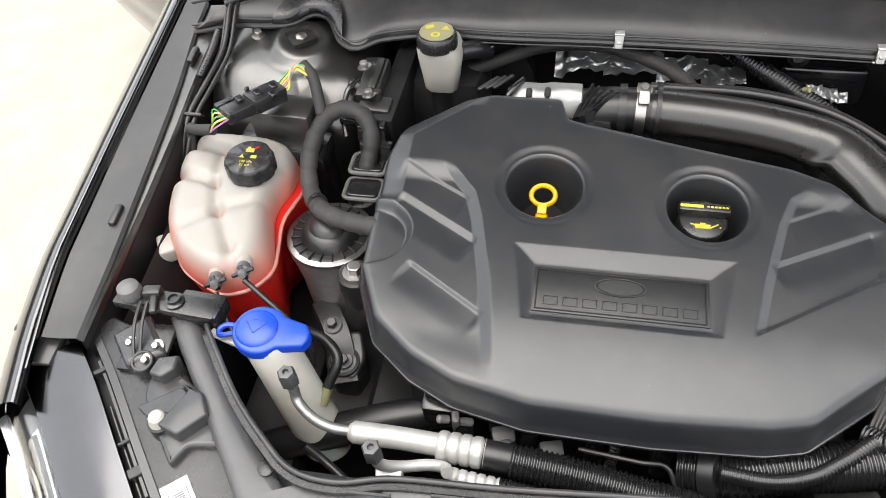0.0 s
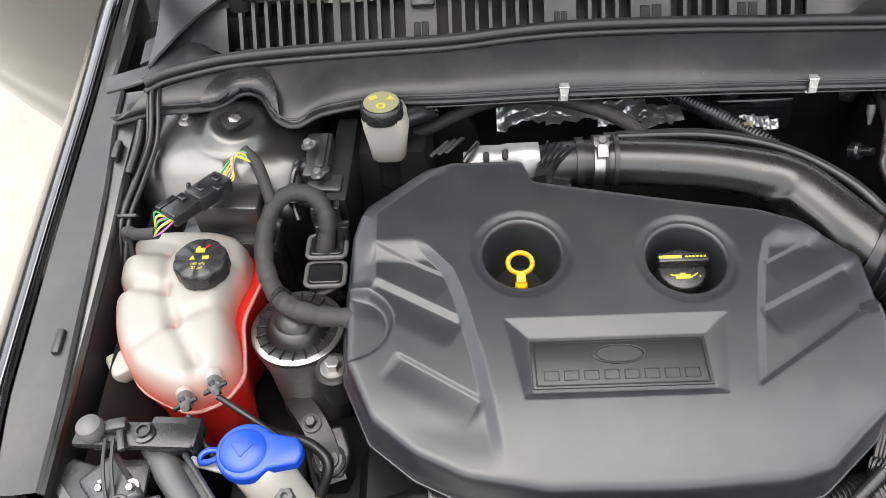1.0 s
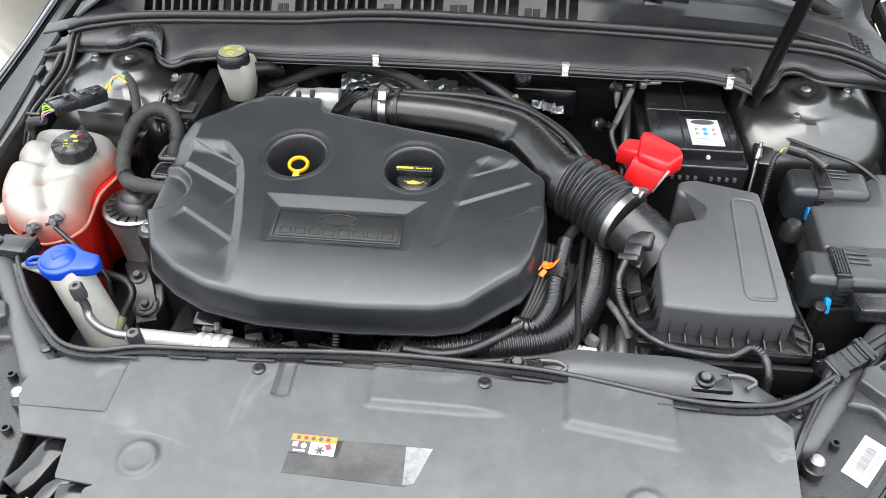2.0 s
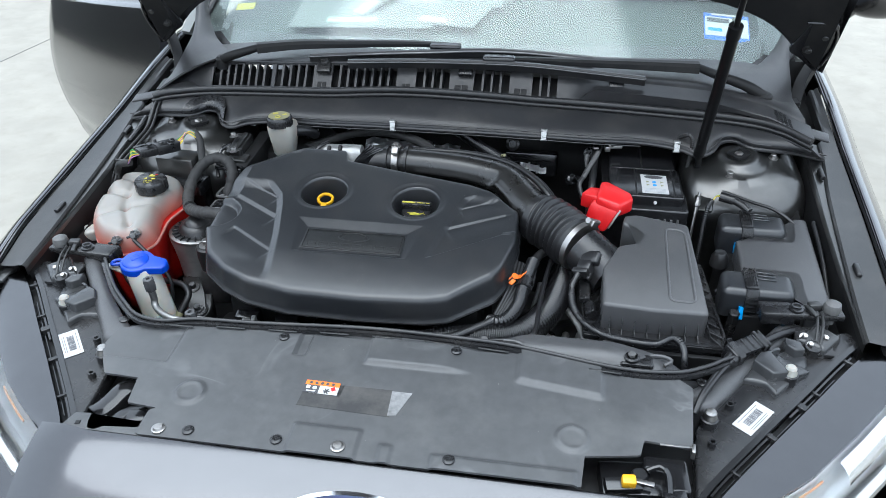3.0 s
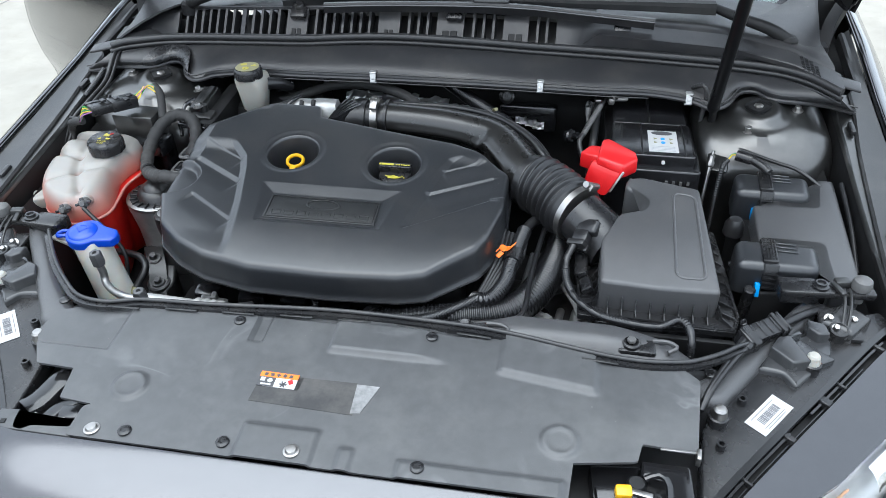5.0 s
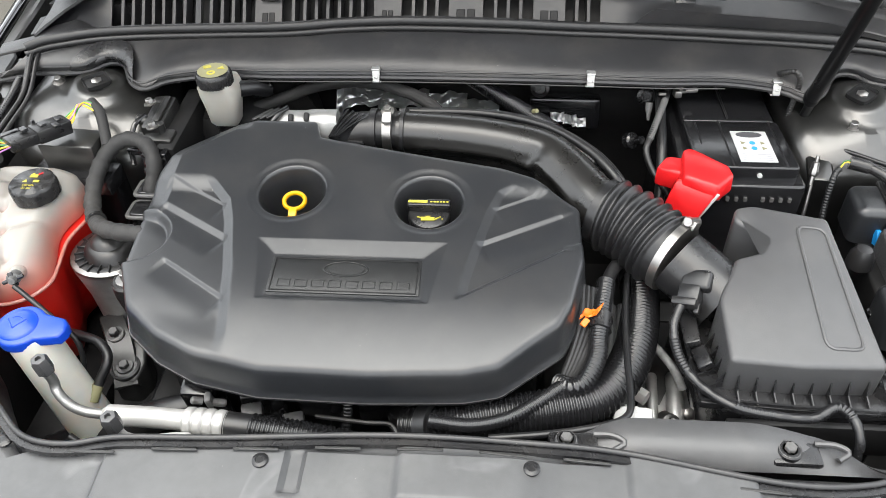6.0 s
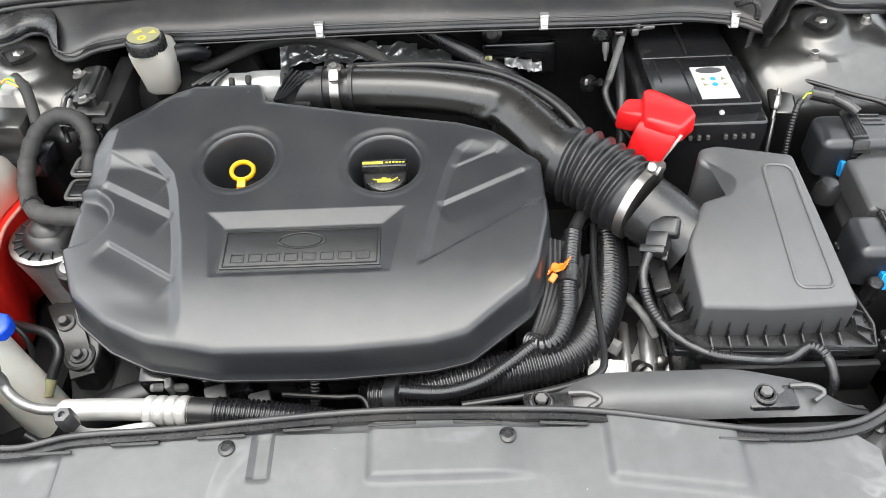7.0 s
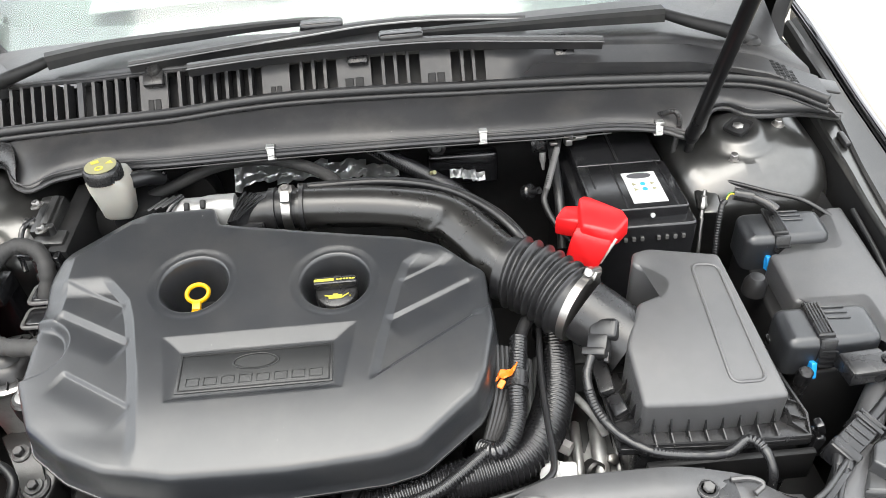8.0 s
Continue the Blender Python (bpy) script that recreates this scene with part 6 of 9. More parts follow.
def fuse_box():
    f = thing("fuse_box", (0.62, 0.30, 0.70), "black fuse box with two capped plug housings", "fuse box")
    bm = bmnew()
    slab(bm, fillet([(0.655, 0.165), (0.698, 0.165), (0.716, 0.455), (0.688, 0.455), (0.672, 0.372), (0.570, 0.366), (0.566, 0.270), (0.660, 0.268)], 0.007, 3), lambda x, y: 0.880 + 0.05 * (y - 0.3), 0.70, 0.006)
    part("lid", bm, M_BOX, f)
    bm = bmnew()
    slab(bm, fillet([(0.54, 0.18), (0.66, 0.18), (0.67, 0.45), (0.56, 0.45)], 0.006, 3), 0.842, 0.66, 0.005)
    part("lower_case", bm, M_DARK, f)
    for cx, cy, cz in ((0.604, 0.414, 0.872), (0.582, 0.222, 0.862)):
        bm = bmnew()
        slab(bm, fillet([(cx - 0.062, cy - 0.034), (cx + 0.060, cy - 0.036), (cx + 0.066, cy + 0.030), (cx - 0.056, cy + 0.034)], 0.016, 5), cz + 0.026, cz - 0.030, 0.0125, 5)
        c = part("plug_cap", bm, M_COVER, f, "rounded black plug cap")
        bm = bmnew()
        box(bm, (cx - 0.010, cy + 0.002, cz + 0.0265), (0.022, 0.060, 0.008), (0, 0, -4), 0.002)
        box(bm, (cx - 0.011, cy - 0.034, cz + 0.006), (0.022, 0.010, 0.044), (-12, 0, -4), 0.003)
        latch = part("latch", bm, M_PLASTIC, c, "ribbed latch strap")
        for k in range(5):
            bm = bmnew()
            box(bm, (cx - 0.018 + 0.004 * k, cy + 0.003, cz + 0.0308), (0.0014, 0.054, 0.0026), (0, 0, -4))
            part("latch_rib", bm, M_PLASTIC, latch)
        for k in range(4):
            bm = bmnew()
            box(bm, (cx - 0.011, cy - 0.0405 - 0.0006 * k, cz + 0.014 - 0.008 * k), (0.020, 0.003, 0.0016), (-12, 0, -4))
            part("latch_rib", bm, M_PLASTIC, latch)
        for k in range(3):
            bm = bmnew()
            box(bm, (cx + 0.018, cy + 0.004 + 0.010 * k, cz + 0.0268), (0.030, 0.0028, 0.0028), (0, 0, -4), 0.001, 1)
            part("cap_rib", bm, M_COVER, c)
    for x, y, z, w, d, rz in ((0.576, 0.374, 0.858, 0.007, 0.012, 0), (0.556, 0.182, 0.846, 0.007, 0.012, 0), (0.613, 0.186, 0.848, 0.030, 0.005, 4)):
        bm = bmnew()
        box(bm, (x, y, z), (w, d, 0.022 if w < 0.01 else 0.008), (-20, 0, rz), 0.001, 1)
        part("locking_tab", bm, M_CYAN, f, "bright blue locking tab")
    bm = bmnew()
    lathe(bm, [(0.0, 0.018), (0.010, 0.016), (0.016, 0.006), (0.017, -0.012)], pose(0.540, 0.330, 0.858, 0, 0, 0), 20)
    part("grommet", bm, M_RUBBER, f)
    bm = bmnew()
    lathe(bm, [(0.009, -0.05), (0.009, 0.02), (0.007, 0.022)], pose(0.545, 0.178, 0.83, 8, 0, 0), 16)
    part("pipe_stub", bm, M_PLASTIC, f)


fuse_box()


# ---- coolant tank and what stands round it ----
TANK = [(-0.724, 0.446), (-0.734, 0.417), (-0.728, 0.35), (-0.716, 0.305), (-0.699, 0.272), (-0.673, 0.239), (-0.635, 0.216), (-0.604, 0.208), (-0.571, 0.224), (-0.556, 0.254), (-0.561, 0.280), (-0.569, 0.306), (-0.579, 0.335), (-0.576, 0.364), (-0.568, 0.384), (-0.566, 0.412), (-0.572, 0.438), (-0.604, 0.452), (-0.676, 0.456), (-0.708, 0.454)]
TANK_LOW = [(-0.712, 0.44), (-0.722, 0.35), (-0.700, 0.272), (-0.678, 0.240), (-0.634, 0.214), (-0.606, 0.203), (-0.574, 0.216), (-0.554, 0.252), (-0.561, 0.29), (-0.570, 0.335), (-0.560, 0.372), (-0.551, 0.405), (-0.560, 0.432), (-0.60, 0.448)]
FURROWS = (((-0.75, 0.424), (-0.665, 0.412)), ((-0.75, 0.368), (-0.657, 0.352)), ((-0.715, 0.240), (-0.637, 0.304)), ((-0.637, 0.304), (-0.550, 0.345)), ((-0.637, 0.304), (-0.657, 0.352)), ((-0.637, 0.304), (-0.600, 0.247)), ((-0.600, 0.247), (-0.588, 0.20)), ((-0.657, 0.352), (-0.665, 0.412)), ((-0.605, 0.388), (-0.550, 0.394)))


def coolant_tank():
    t = thing("coolant_tank", (-0.64, 0.33, 0.62), "milky white coolant tank part filled with red coolant", "coolant tank")
    n = 150
    rim = resample(fillet(ccw(TANK), 0.03, 5), n)
    # the outer side swells into lobes between two furrows
    rim = [p + Vector((sum(0.009 * math.exp(-((p.y - y) / 0.011) ** 2) for y in (0.424, 0.366)), 0)) if p.x < -0.68 else p for p in rim]
    a, b = Vector((-0.64, 0.40)), Vector((-0.63, 0.27))
    heart = [a.lerp(b, max(0, min(1, (p - a).dot(b - a) / (b - a).length_squared))) for p in rim]
    seam = lambda y: 0.834 + 0.06 * (y - 0.2)
    full = lambda y: 0.884 + 0.05 * (y - 0.2)

    def crown(x, y, u):
        z = seam(y) + (full(y) - seam(y)) * (max(0.0, 1 - (1 - min(1, u * 2.3)) ** 2.6)) ** 0.5
        for i, (p, q) in enumerate(FURROWS):
            deep = 0.0085 if i < 2 else 0.0048
            d, w = seg_dist(x, y, p, q)
            z -= deep * math.exp(-(d / 0.0085) ** 2) * smooth01(u * 7)
        return z

    rows = []
    for k in range(46):
        u = k / 45
        rows.append([(*(p.lerp(c, u)), crown(*p.lerp(c, u), u)) for p, c in zip(rim, heart)])
    bm = bmnew()
    loft(bm, rows, closed=True)
    bmesh.ops.remove_doubles(bm, verts=bm.verts, dist=0.0005)
    part("upper_shell", bm, M_TANK, t, sharp=60)
    core = Vector((-0.635, 0.335))
    low = resample(fillet(ccw([(x + 0.006, y) if x < -0.65 else (x, y + 0.005 if y < 0.25 else y) for x, y in TANK_LOW]), 0.025, 5), n)
    rows = []
    for ins, dz in ((0.0, -0.002), (0.002, -0.02), (0.010, -0.06), (0.016, -0.12), (0.022, -0.16), (0.05, -0.175)):
        rows.append([(*(p + (core - p).normalized() * ins), seam(p.y) + dz) for p in low])
    bm = bmnew()
    vs = loft(bm, rows, closed=True)
    bm.faces.new(vs[-1])
    bm.faces.new(vs[0])
    part("lower_shell", bm, M_COOLANT, t, "lower half full of red coolant", sharp=60)
    bm = bmnew()
    ring = [(*(p + (core - p).normalized() * -0.001), seam(p.y) - 0.001) for p in low]
    sweep(bm, ring + ring[:1], 0.0026, 8, straight=True)
    part("weld_flange", bm, M_FLANGE, t)
    # cap
    m = Matrix.Translation((-0.611, 0.374, 0.893)) @ Matrix.Rotation(radians(3), 4, "X") @ Matrix.Scale(0.88, 4)
    bm = bmnew()
    lathe(bm, [(0.030, -0.02), (0.030, 0.004), (0.034, 0.006)], m, 32)
    part("filler_neck", bm, M_TANK, t)
    bm = bmnew()
    lathe(bm, [(0.0375, 0.002), (0.0375, 0.022), (0.0355, 0.027), (0.033, 0.029), (0, 0.0295)], m, 64, lambda k, r, z: 1 - (0.045 if k % 8 in (0,) and r > 0.034 else (0.02 if k % 8 in (1, 7) and r > 0.034 else 0)))
    cap = part("cap", bm, M_PLASTIC, t, "black screw cap with yellow print")
    bm = bmnew()
    box(bm, (0.0, 0.012, 0.0298), (0.013, 0.0075, 0.0008))
    box(bm, (-0.003, 0.0175, 0.0298), (0.004, 0.003, 0.0008))
    bm.transform(m)
    part("print_symbol", bm, M_INK, cap)
    bm = bmnew()
    slab(bm, [(-0.013, -0.004), (-0.005, -0.004), (-0.009, 0.003)], 0.0302, 0.0294, 0)
    box(bm, (0.009, -0.001, 0.0298), (0.009, 0.0055, 0.0008))
    bm.transform(m)
    part("print_symbol", bm, M_INK, cap)
    bm = bmnew()
    box(bm, (0.008, 0.018, 0.0298), (0.009, 0.0025, 0.0008), (0, 0, 40))
    bm.transform(m)
    part("print_slash", bm, M_RED, cap)
    for text, y, size in (("140 kPa", -0.0135, 0.0062), ("21 psi", -0.0205, 0.0062)):
        cu = bpy.data.curves.new("cap_print", "FONT")
        cu.body, cu.size, cu.align_x, cu.extrude = text, size * 1.05, "CENTER", 0.0003
        cu.materials.append(M_INK)
        o = new("cap_print", cu)
        o.parent = cap
        o.matrix_parent_inverse = placed(cap).inverted()
        o.matrix_basis = m @ Matrix.Translation((0, y, 0.0298))
    # two small outlets at the front
    for x, y, z, sgn in ((-0.603, 0.199, 0.872, -1), (-0.571, 0.213, 0.880, 1)):
        m2 = Matrix.Translation((x, y, z)) @ Matrix.Rotation(radians(20), 4, "Z") @ Matrix.Rotation(radians(68), 4, "X")
        bm = bmnew()
        lathe(bm, [(0.010, -0.055), (0.010, -0.014), (0.0085, -0.012)], m2, 18)
        part("outlet_stub", bm, M_TANK, t)
        bm = bmnew()
        lathe(bm, [(0.0085, -0.014), (0.0085, 0.002), (0.006, 0.004), (0.0042, 0.012)], m2, 18)
        part("quick_coupling", bm, M_GRAIN, t, "grey quick coupling")
        bm = bmnew()
        box(bm, (0, 0, 0.003), (0.028, 0.005, 0.005), (0, 0, 12), 0.0015)
        box(bm, (0.0, 0, 0.003), (0.007, 0.020, 0.004), (0, 0, 12), 0.0015)
        bm.transform(m2)
        part("coupling_clip", bm, M_SATIN, t)
    bm = bmnew()
    box(bm, (-0.620, 0.464, 0.874), (0.036, 0.044, 0.014), (12, 0, 0), 0.005)
    lug = part("rear_lug", bm, M_WHITE, t)
    bm = bmnew()
    hexbolt(bm, pose(-0.620, 0.472, 0.882, 10, 0, 0), 0.007, 0.010)
    part("bolt", bm, M_STEEL, lug)
    bm = bmnew()
    box(bm, (-0.706, 0.272, 0.838), (0.024, 0.036, 0.024), (0, 0, 32), 0.005, 3)
    part("side_lug", bm, M_WHITE, t)
    # thin hoses from the couplings
    for pts in ([(-0.599, 0.186, 0.867), (-0.575, 0.155, 0.845), (-0.54, 0.13, 0.815), (-0.51, 0.16, 0.77)],
                [(-0.567, 0.203, 0.876), (-0.552, 0.196, 0.868), (-0.514, 0.176, 0.850), (-0.4874, 0.1657, 0.822), (-0.482, 0.156, 0.795), (-0.488, 0.148, 0.765), (-0.51, 0.135, 0.72)]):
        bm = bmnew()
        sweep(bm, pts, 0.0036, 10, 0.006)
        tagged(part("vent_hose", bm, M_RUBBER), "thin black rubber hose from the coolant tank", "hose")


coolant_tank()


def engine_mount():
    e = thing("engine_mount", (-0.495, 0.312, 0.62), "round aluminium engine mount with black ribbed cap", "engine mount")
    c = (-0.502, 0.330)
    base = Matrix.Translation((*c, 0.82))
    bm = bmnew()
    lathe(bm, [(0.040, -0.20), (0.046, -0.12), (0.050, -0.05), (0.056, -0.012), (0.058, -0.004), (0.058, 0.004), (0.055, 0.006), (0.053, 0.0)], base, 56)
    part("can", bm, M_ALU, e)
    bm = bmnew()
    lathe(bm, [(0.0555, 0.004), (0.0585, 0.004), (0.0590, 0.007), (0.0585, 0.010), (0.0565, 0.011)], base, 56)
    part("bright_ring", bm, M_STEEL, e)
    bm = bmnew()
    lathe(bm, [(0.054, 0.002), (0.053, 0.010), (0.049, 0.012), (0.040, 0.011), (0.036, 0.020), (0.030, 0.027), (0.026, 0.028), (0.022, 0.034), (0.012, 0.039), (0, 0.040)], base, 56)
    cap = part("cap", bm, M_RUBBER, e)
    for k in range(20):
        bm = bmnew()
        a = 2 * math.pi * k / 20
        box(bm, (0.045 * math.cos(a), 0.045 * math.sin(a), 0.012), (0.014, 0.0022, 0.006), (0, 0, math.degrees(a)), 0.0006, 1)
        bm.transform(base)
        part("cap_rib", bm, M_RUBBER, cap)
    bm = bmnew()
    lathe(bm, [(0.019, -0.05), (0.023, -0.02), (0.023, 0.0), (0.020, 0.003), (0, 0.003)], Matrix.Translation((-0.450, 0.262, 0.835)), 28)
    ear = part("ear", bm, M_CAST, e)
    bm = bmnew()
    hexbolt(bm, Matrix.Translation((-0.450, 0.262, 0.838)), 0.0095, 0.013)
    part("bolt", bm, M_STEEL, ear)
    bm = bmnew()
    box(bm, (-0.45, 0.215, 0.66), (0.10, 0.16, 0.012), (6, 10, 20), 0.004)
    part("foot_plate", bm, M_DARK, e)
    bm = bmnew()
    sweep(bm, [(-0.515, 0.285, 0.735), (-0.4925, 0.252, 0.738), (-0.478, 0.228, 0.728), (-0.469, 0.206, 0.712), (-0.462, 0.185, 0.70)], 0.013, 10, 0.006, cross=((-1.4, -0.5), (1.4, -0.5), (1.2, 0.5), (-1.2, 0.5)), up=(0, 0, 1))
    part("bracket_arm", bm, M_CAST, e, "dull cast bracket arm")
    bm = bmnew()
    slab(bm, fillet(ccw([(-0.500, 0.242), (-0.452, 0.250), (-0.440, 0.215), (-0.450, 0.186), (-0.480, 0.184), (-0.490, 0.20)]), 0.008, 3), lambda x, y: 0.716 + 0.35 * (y - 0.206), 0.66, 0.005)
    part("bracket_lobe", bm, M_CAST, e)
    for x, y, z, r in ((-0.490, 0.244, 0.744, 0.0), (-0.468, 0.206, 0.718, 0.021)):
        bm = bmnew()
        if r:
            lathe(bm, [(r, -0.006), (r, 0.002), (r * 0.85, 0.004), (r * 0.78, 0.001), (r * 0.6, 0.001), (r * 0.55, 0.004), (r * 0.42, 0.004)], pose(x, y, z, 12, 0, 0), 28)
        else:
            lathe(bm, [(0.013, -0.006), (0.013, 0.0), (0.010, 0.002)], pose(x, y, z, 12, 0, 0), 20)
        hexbolt(bm, pose(x, y, z, 12, 0, 0), 0.007, 0.010)
        part("bolt", bm, M_BOX, e)


engine_mount()


def brake_reservoir():
    b = thing("brake_fluid_reservoir", (-0.39, 0.585, 0.86), "white brake fluid reservoir with black cap and yellow symbols", "reservoir")
    rows = []
    for z, rx, ry, oy in ((0.893, 0.018, 0.014, 0.0), (0.899, 0.023, 0.019, 0.001), (0.925, 0.0265, 0.024, 0.003), (0.950, 0.031, 0.031, 0.006), (0.964, 0.032, 0.033, 0.007), (0.970, 0.027, 0.027, 0.0)):
        rows.append([(-0.393 + 0.9 * rx * abs(math.cos(a)) ** 0.55 * math.copysign(1, math.cos(a)) + (0.007 if math.cos(a) > 0 and z < 0.96 else 0), 0.580 + oy + ry * abs(math.sin(a)) ** 0.55 * math.copysign(1, math.sin(a)), z) for a in [2 * math.pi * k / 40 for k in range(40)]])
    bm = bmnew()
    vs = loft(bm, rows, closed=True)
    bm.faces.new(vs[0])
    bm.faces.new(vs[-1])
    part("body", bm, M_WHITE, b)
    m = Matrix.Translation((-0.393, 0.577, 0.966))
    bm = bmnew()
    lathe(bm, [(0.0285, 0), (0.0285, 0.014), (0.027, 0.019), (0.024, 0.021), (0, 0.021)], m, 80, lambda k, r, z: 1 - (0.025 if k % 2 and r > 0.026 else 0))
    cap = part("cap", bm, M_PLASTIC, b)
    bm = bmnew()
    lathe(bm, [(0.0235, 0.0208), (0.0235, 0.0218), (0, 0.0218)], m, 40)
    part("cap_disc", bm, M_DISC, cap)
    bm = bmnew()
    slab(bm, [(0.006, 0.004), (0.018, 0.004), (0.012, 0.013)], 0.0226, 0.0216, 0)
    box(bm, (-0.011, 0.009, 0.0222), (0.012, 0.008, 0.0009), (0, 0, 25))
    lathe(bm, [(0.0065, 0.0216), (0.0065, 0.0226), (0.0035, 0.0226), (0.0035, 0.0216)], Matrix.Translation((0, -0.009, 0)), 20)
    bm.transform(m)
    part("print_symbol", bm, M_INK, cap)
    bm = bmnew()
    sweep(bm, [(-0.365, 0.595, 0.945), (-0.345, 0.61, 0.94), (-0.33, 0.63, 0.925)], 0.013, 14)
    lathe(bm, [(0.018, -0.06), (0.018, 0.0)], Matrix.Translation((-0.392, 0.59, 0.90)), 20)
    part("pipe_stub", bm, M_RUBBER, b)
    bm = bmnew()
    lathe(bm, [(0.012, 0.0), (0.012, 0.02), (0.009, 0.022), (0.004, 0.022), (0.004, 0.035)], pose(-0.352, 0.625, 0.925, 0, 70, 0), 16)
    part("sensor_plug", bm, M_SATIN, b)
    bm = bmnew()
    box(bm, (-0.40, 0.66, 0.80), (0.14, 0.16, 0.20), (0, 0, 0), 0.03)
    lathe(bm, [(0.11, 0), (0.12, 0.03), (0.12, 0.06)], pose(-0.38, 0.74, 0.82, 90, 0, 0), 40)
    tagged(part("brake_booster", bm, M_DARK), "black brake booster under the reservoir", "brake booster")


brake_reservoir()


def washer_filler():
    w = thing("washer_filler", (-0.51, 0.12, 0.68), "milky washer filler neck with bright blue cap", "washer filler")
    bm = bmnew()
    rows = []
    for t in [k / 12 for k in range(13)]:
        z = 0.868 - 0.22 * t
        rx, ry = 0.030 + 0.004 * t, 0.027 + 0.004 * t
        rows.append([(-0.521 + 0.040 * t + rx * math.cos(a), 0.136 - 0.012 * t + ry * math.sin(a), z) for a in [2 * math.pi * k / 28 for k in range(28)]])
    vs = loft(bm, rows, closed=True)
    bm.faces.new(vs[0])
    bm.faces.new(vs[-1])
    part("neck", bm, M_NECK, w)
    m = Matrix.Translation((-0.525, 0.137, 0.868)) @ Matrix.Rotation(radians(6), 4, "X") @ Matrix.Scale(0.93, 4)
    bm = bmnew()
    out = [(0.034 * math.cos(a), 0.033 * math.sin(a)) for a in [radians(d) for d in range(40, 321, 10)]] + [(0.058, -0.016), (0.063, -0.006), (0.063, 0.004), (0.056, 0.014)]
    slab(bm, out, 0.010, -0.006, 0.004)
    bm.transform(m)
    cap = part("cap", bm, M_BLUE, w)
    bm = bmnew()
    sub = bmesh.new()
    bmesh.ops.create_uvsphere(sub, u_segments=32, v_segments=16, radius=1)
    for v in sub.verts:
        v.co = Vector((v.co.x * 0.027, v.co.y * 0.026, max(0, v.co.z) * 0.008))
    merge(bm, sub, m @ Matrix.Translation((-0.003, 0, 0.009)))
    dome = part("cap_dome", bm, M_BLUE, cap)
    bm = bmnew()
    for sgn in (-1, 1):
        sweep(bm, [(-0.003, -0.010, 0.0172), (-0.003 + sgn * 0.010, 0.002, 0.0168), (-0.003 + sgn * 0.013, 0.006, 0.0158)], 0.0007, 6, 0.003)
    sweep(bm, [(-0.018, 0.002, 0.0145), (-0.003, 0.009, 0.0170), (0.012, 0.002, 0.0155)], 0.0007, 6, 0.003)
    bm.transform(m)
    part("screen_symbol", bm, M_BLUE, dome)
    bm = bmnew()
    sweep(bm, [(-0.030, 0.004, 0.003), (-0.044, 0.004, 0.003), (-0.052, -0.002, 0.002), (-0.050, -0.010, 0.002), (-0.040, -0.008, 0.002), (-0.030, -0.004, 0.002)], 0.0035, 8, 0.003)
    bm.transform(m)
    part("pull_tab", bm, M_BLUE, cap)
    bm = bmnew()
    box(bm, (-0.565, 0.13, 0.858), (0.045, 0.010, 0.006), (0, 8, -14), 0.002)
    part("strap", bm, M_WHITE, w)


washer_filler()


# ---- radiator cover at the front ----
def shield_z(x, y):
    z = 0.8775 + 0.08 * y
    # shallow pressed fields
    box_in = lambda x0, x1, y0, y1, r=0.007: smooth01((x - x0) / r) * smooth01((x1 - x) / r) * smooth01((y - y0) / r) * smooth01((y1 - y) / r)
    z += 0.006 * smooth01((x + 0.045) / 0.007) * smooth01((0.13 - x) / 0.06) * smooth01((y + 0.074) / 0.007)
    z += 0.005 * box_in(0.186, 0.322, -0.080 - 0.14 * (x - 0.186), 0.1, 0.010)
    z -= 0.006 * smooth01((-0.345 - x) / 0.006) * smooth01((y + 0.112) / 0.006)
    z -= 0.006 * box_in(-0.160, -0.136, -0.068, -0.016, 0.005)
    z += 0.004 * box_in(-0.115, -0.012, -0.30, -0.196)
    z += 0.003 * box_in(0.012, 0.036, -0.30, -0.215)
    z += 0.004 * box_in(0.085, 0.285, -0.30, -0.222)
    z -= 0.004 * smooth01((y + 0.022) / 0.006) * smooth01((0.18 - abs(x - 0.0)) / 0.02)
    for cx, cy in ((-0.285, -0.165), (0.275, -0.171)):
        d = math.hypot(x - cx, y - cy)
        z += 0.0034 * smooth01((0.0255 - d) / 0.006) - 0.0012 * smooth01((0.0190 - d) / 0.006)
    return z


SHIELD = [(-0.330, -0.2485), (-0.330, -0.205), (-0.321, -0.200), (-0.368, -0.196), (-0.376, -0.148), (-0.432, -0.146), (-0.470, -0.085), (-0.462, -0.045), (-0.43, -0.032), (-0.37, -0.030), (-0.32, -0.020), (-0.231, -0.015), (-0.054, -0.004), (0.192, -0.011), (0.339, -0.038), (0.422, -0.033), (0.447, -0.054), (0.436, -0.165), (0.372, -0.160), (0.366, -0.186), (0.292, -0.198), (0.288, -0.2485), (0.10, -0.2485), (-0.10, -0.2485)]


def inside(x, y, poly):
    hit = False
    for (ax, ay), (bx, by) in zip(poly, poly[1:] + poly[:1]):
        if (ay > y) != (by > y) and x < (bx - ax) * (y - ay) / (by - ay) + ax:
            hit = not hit
    return hit


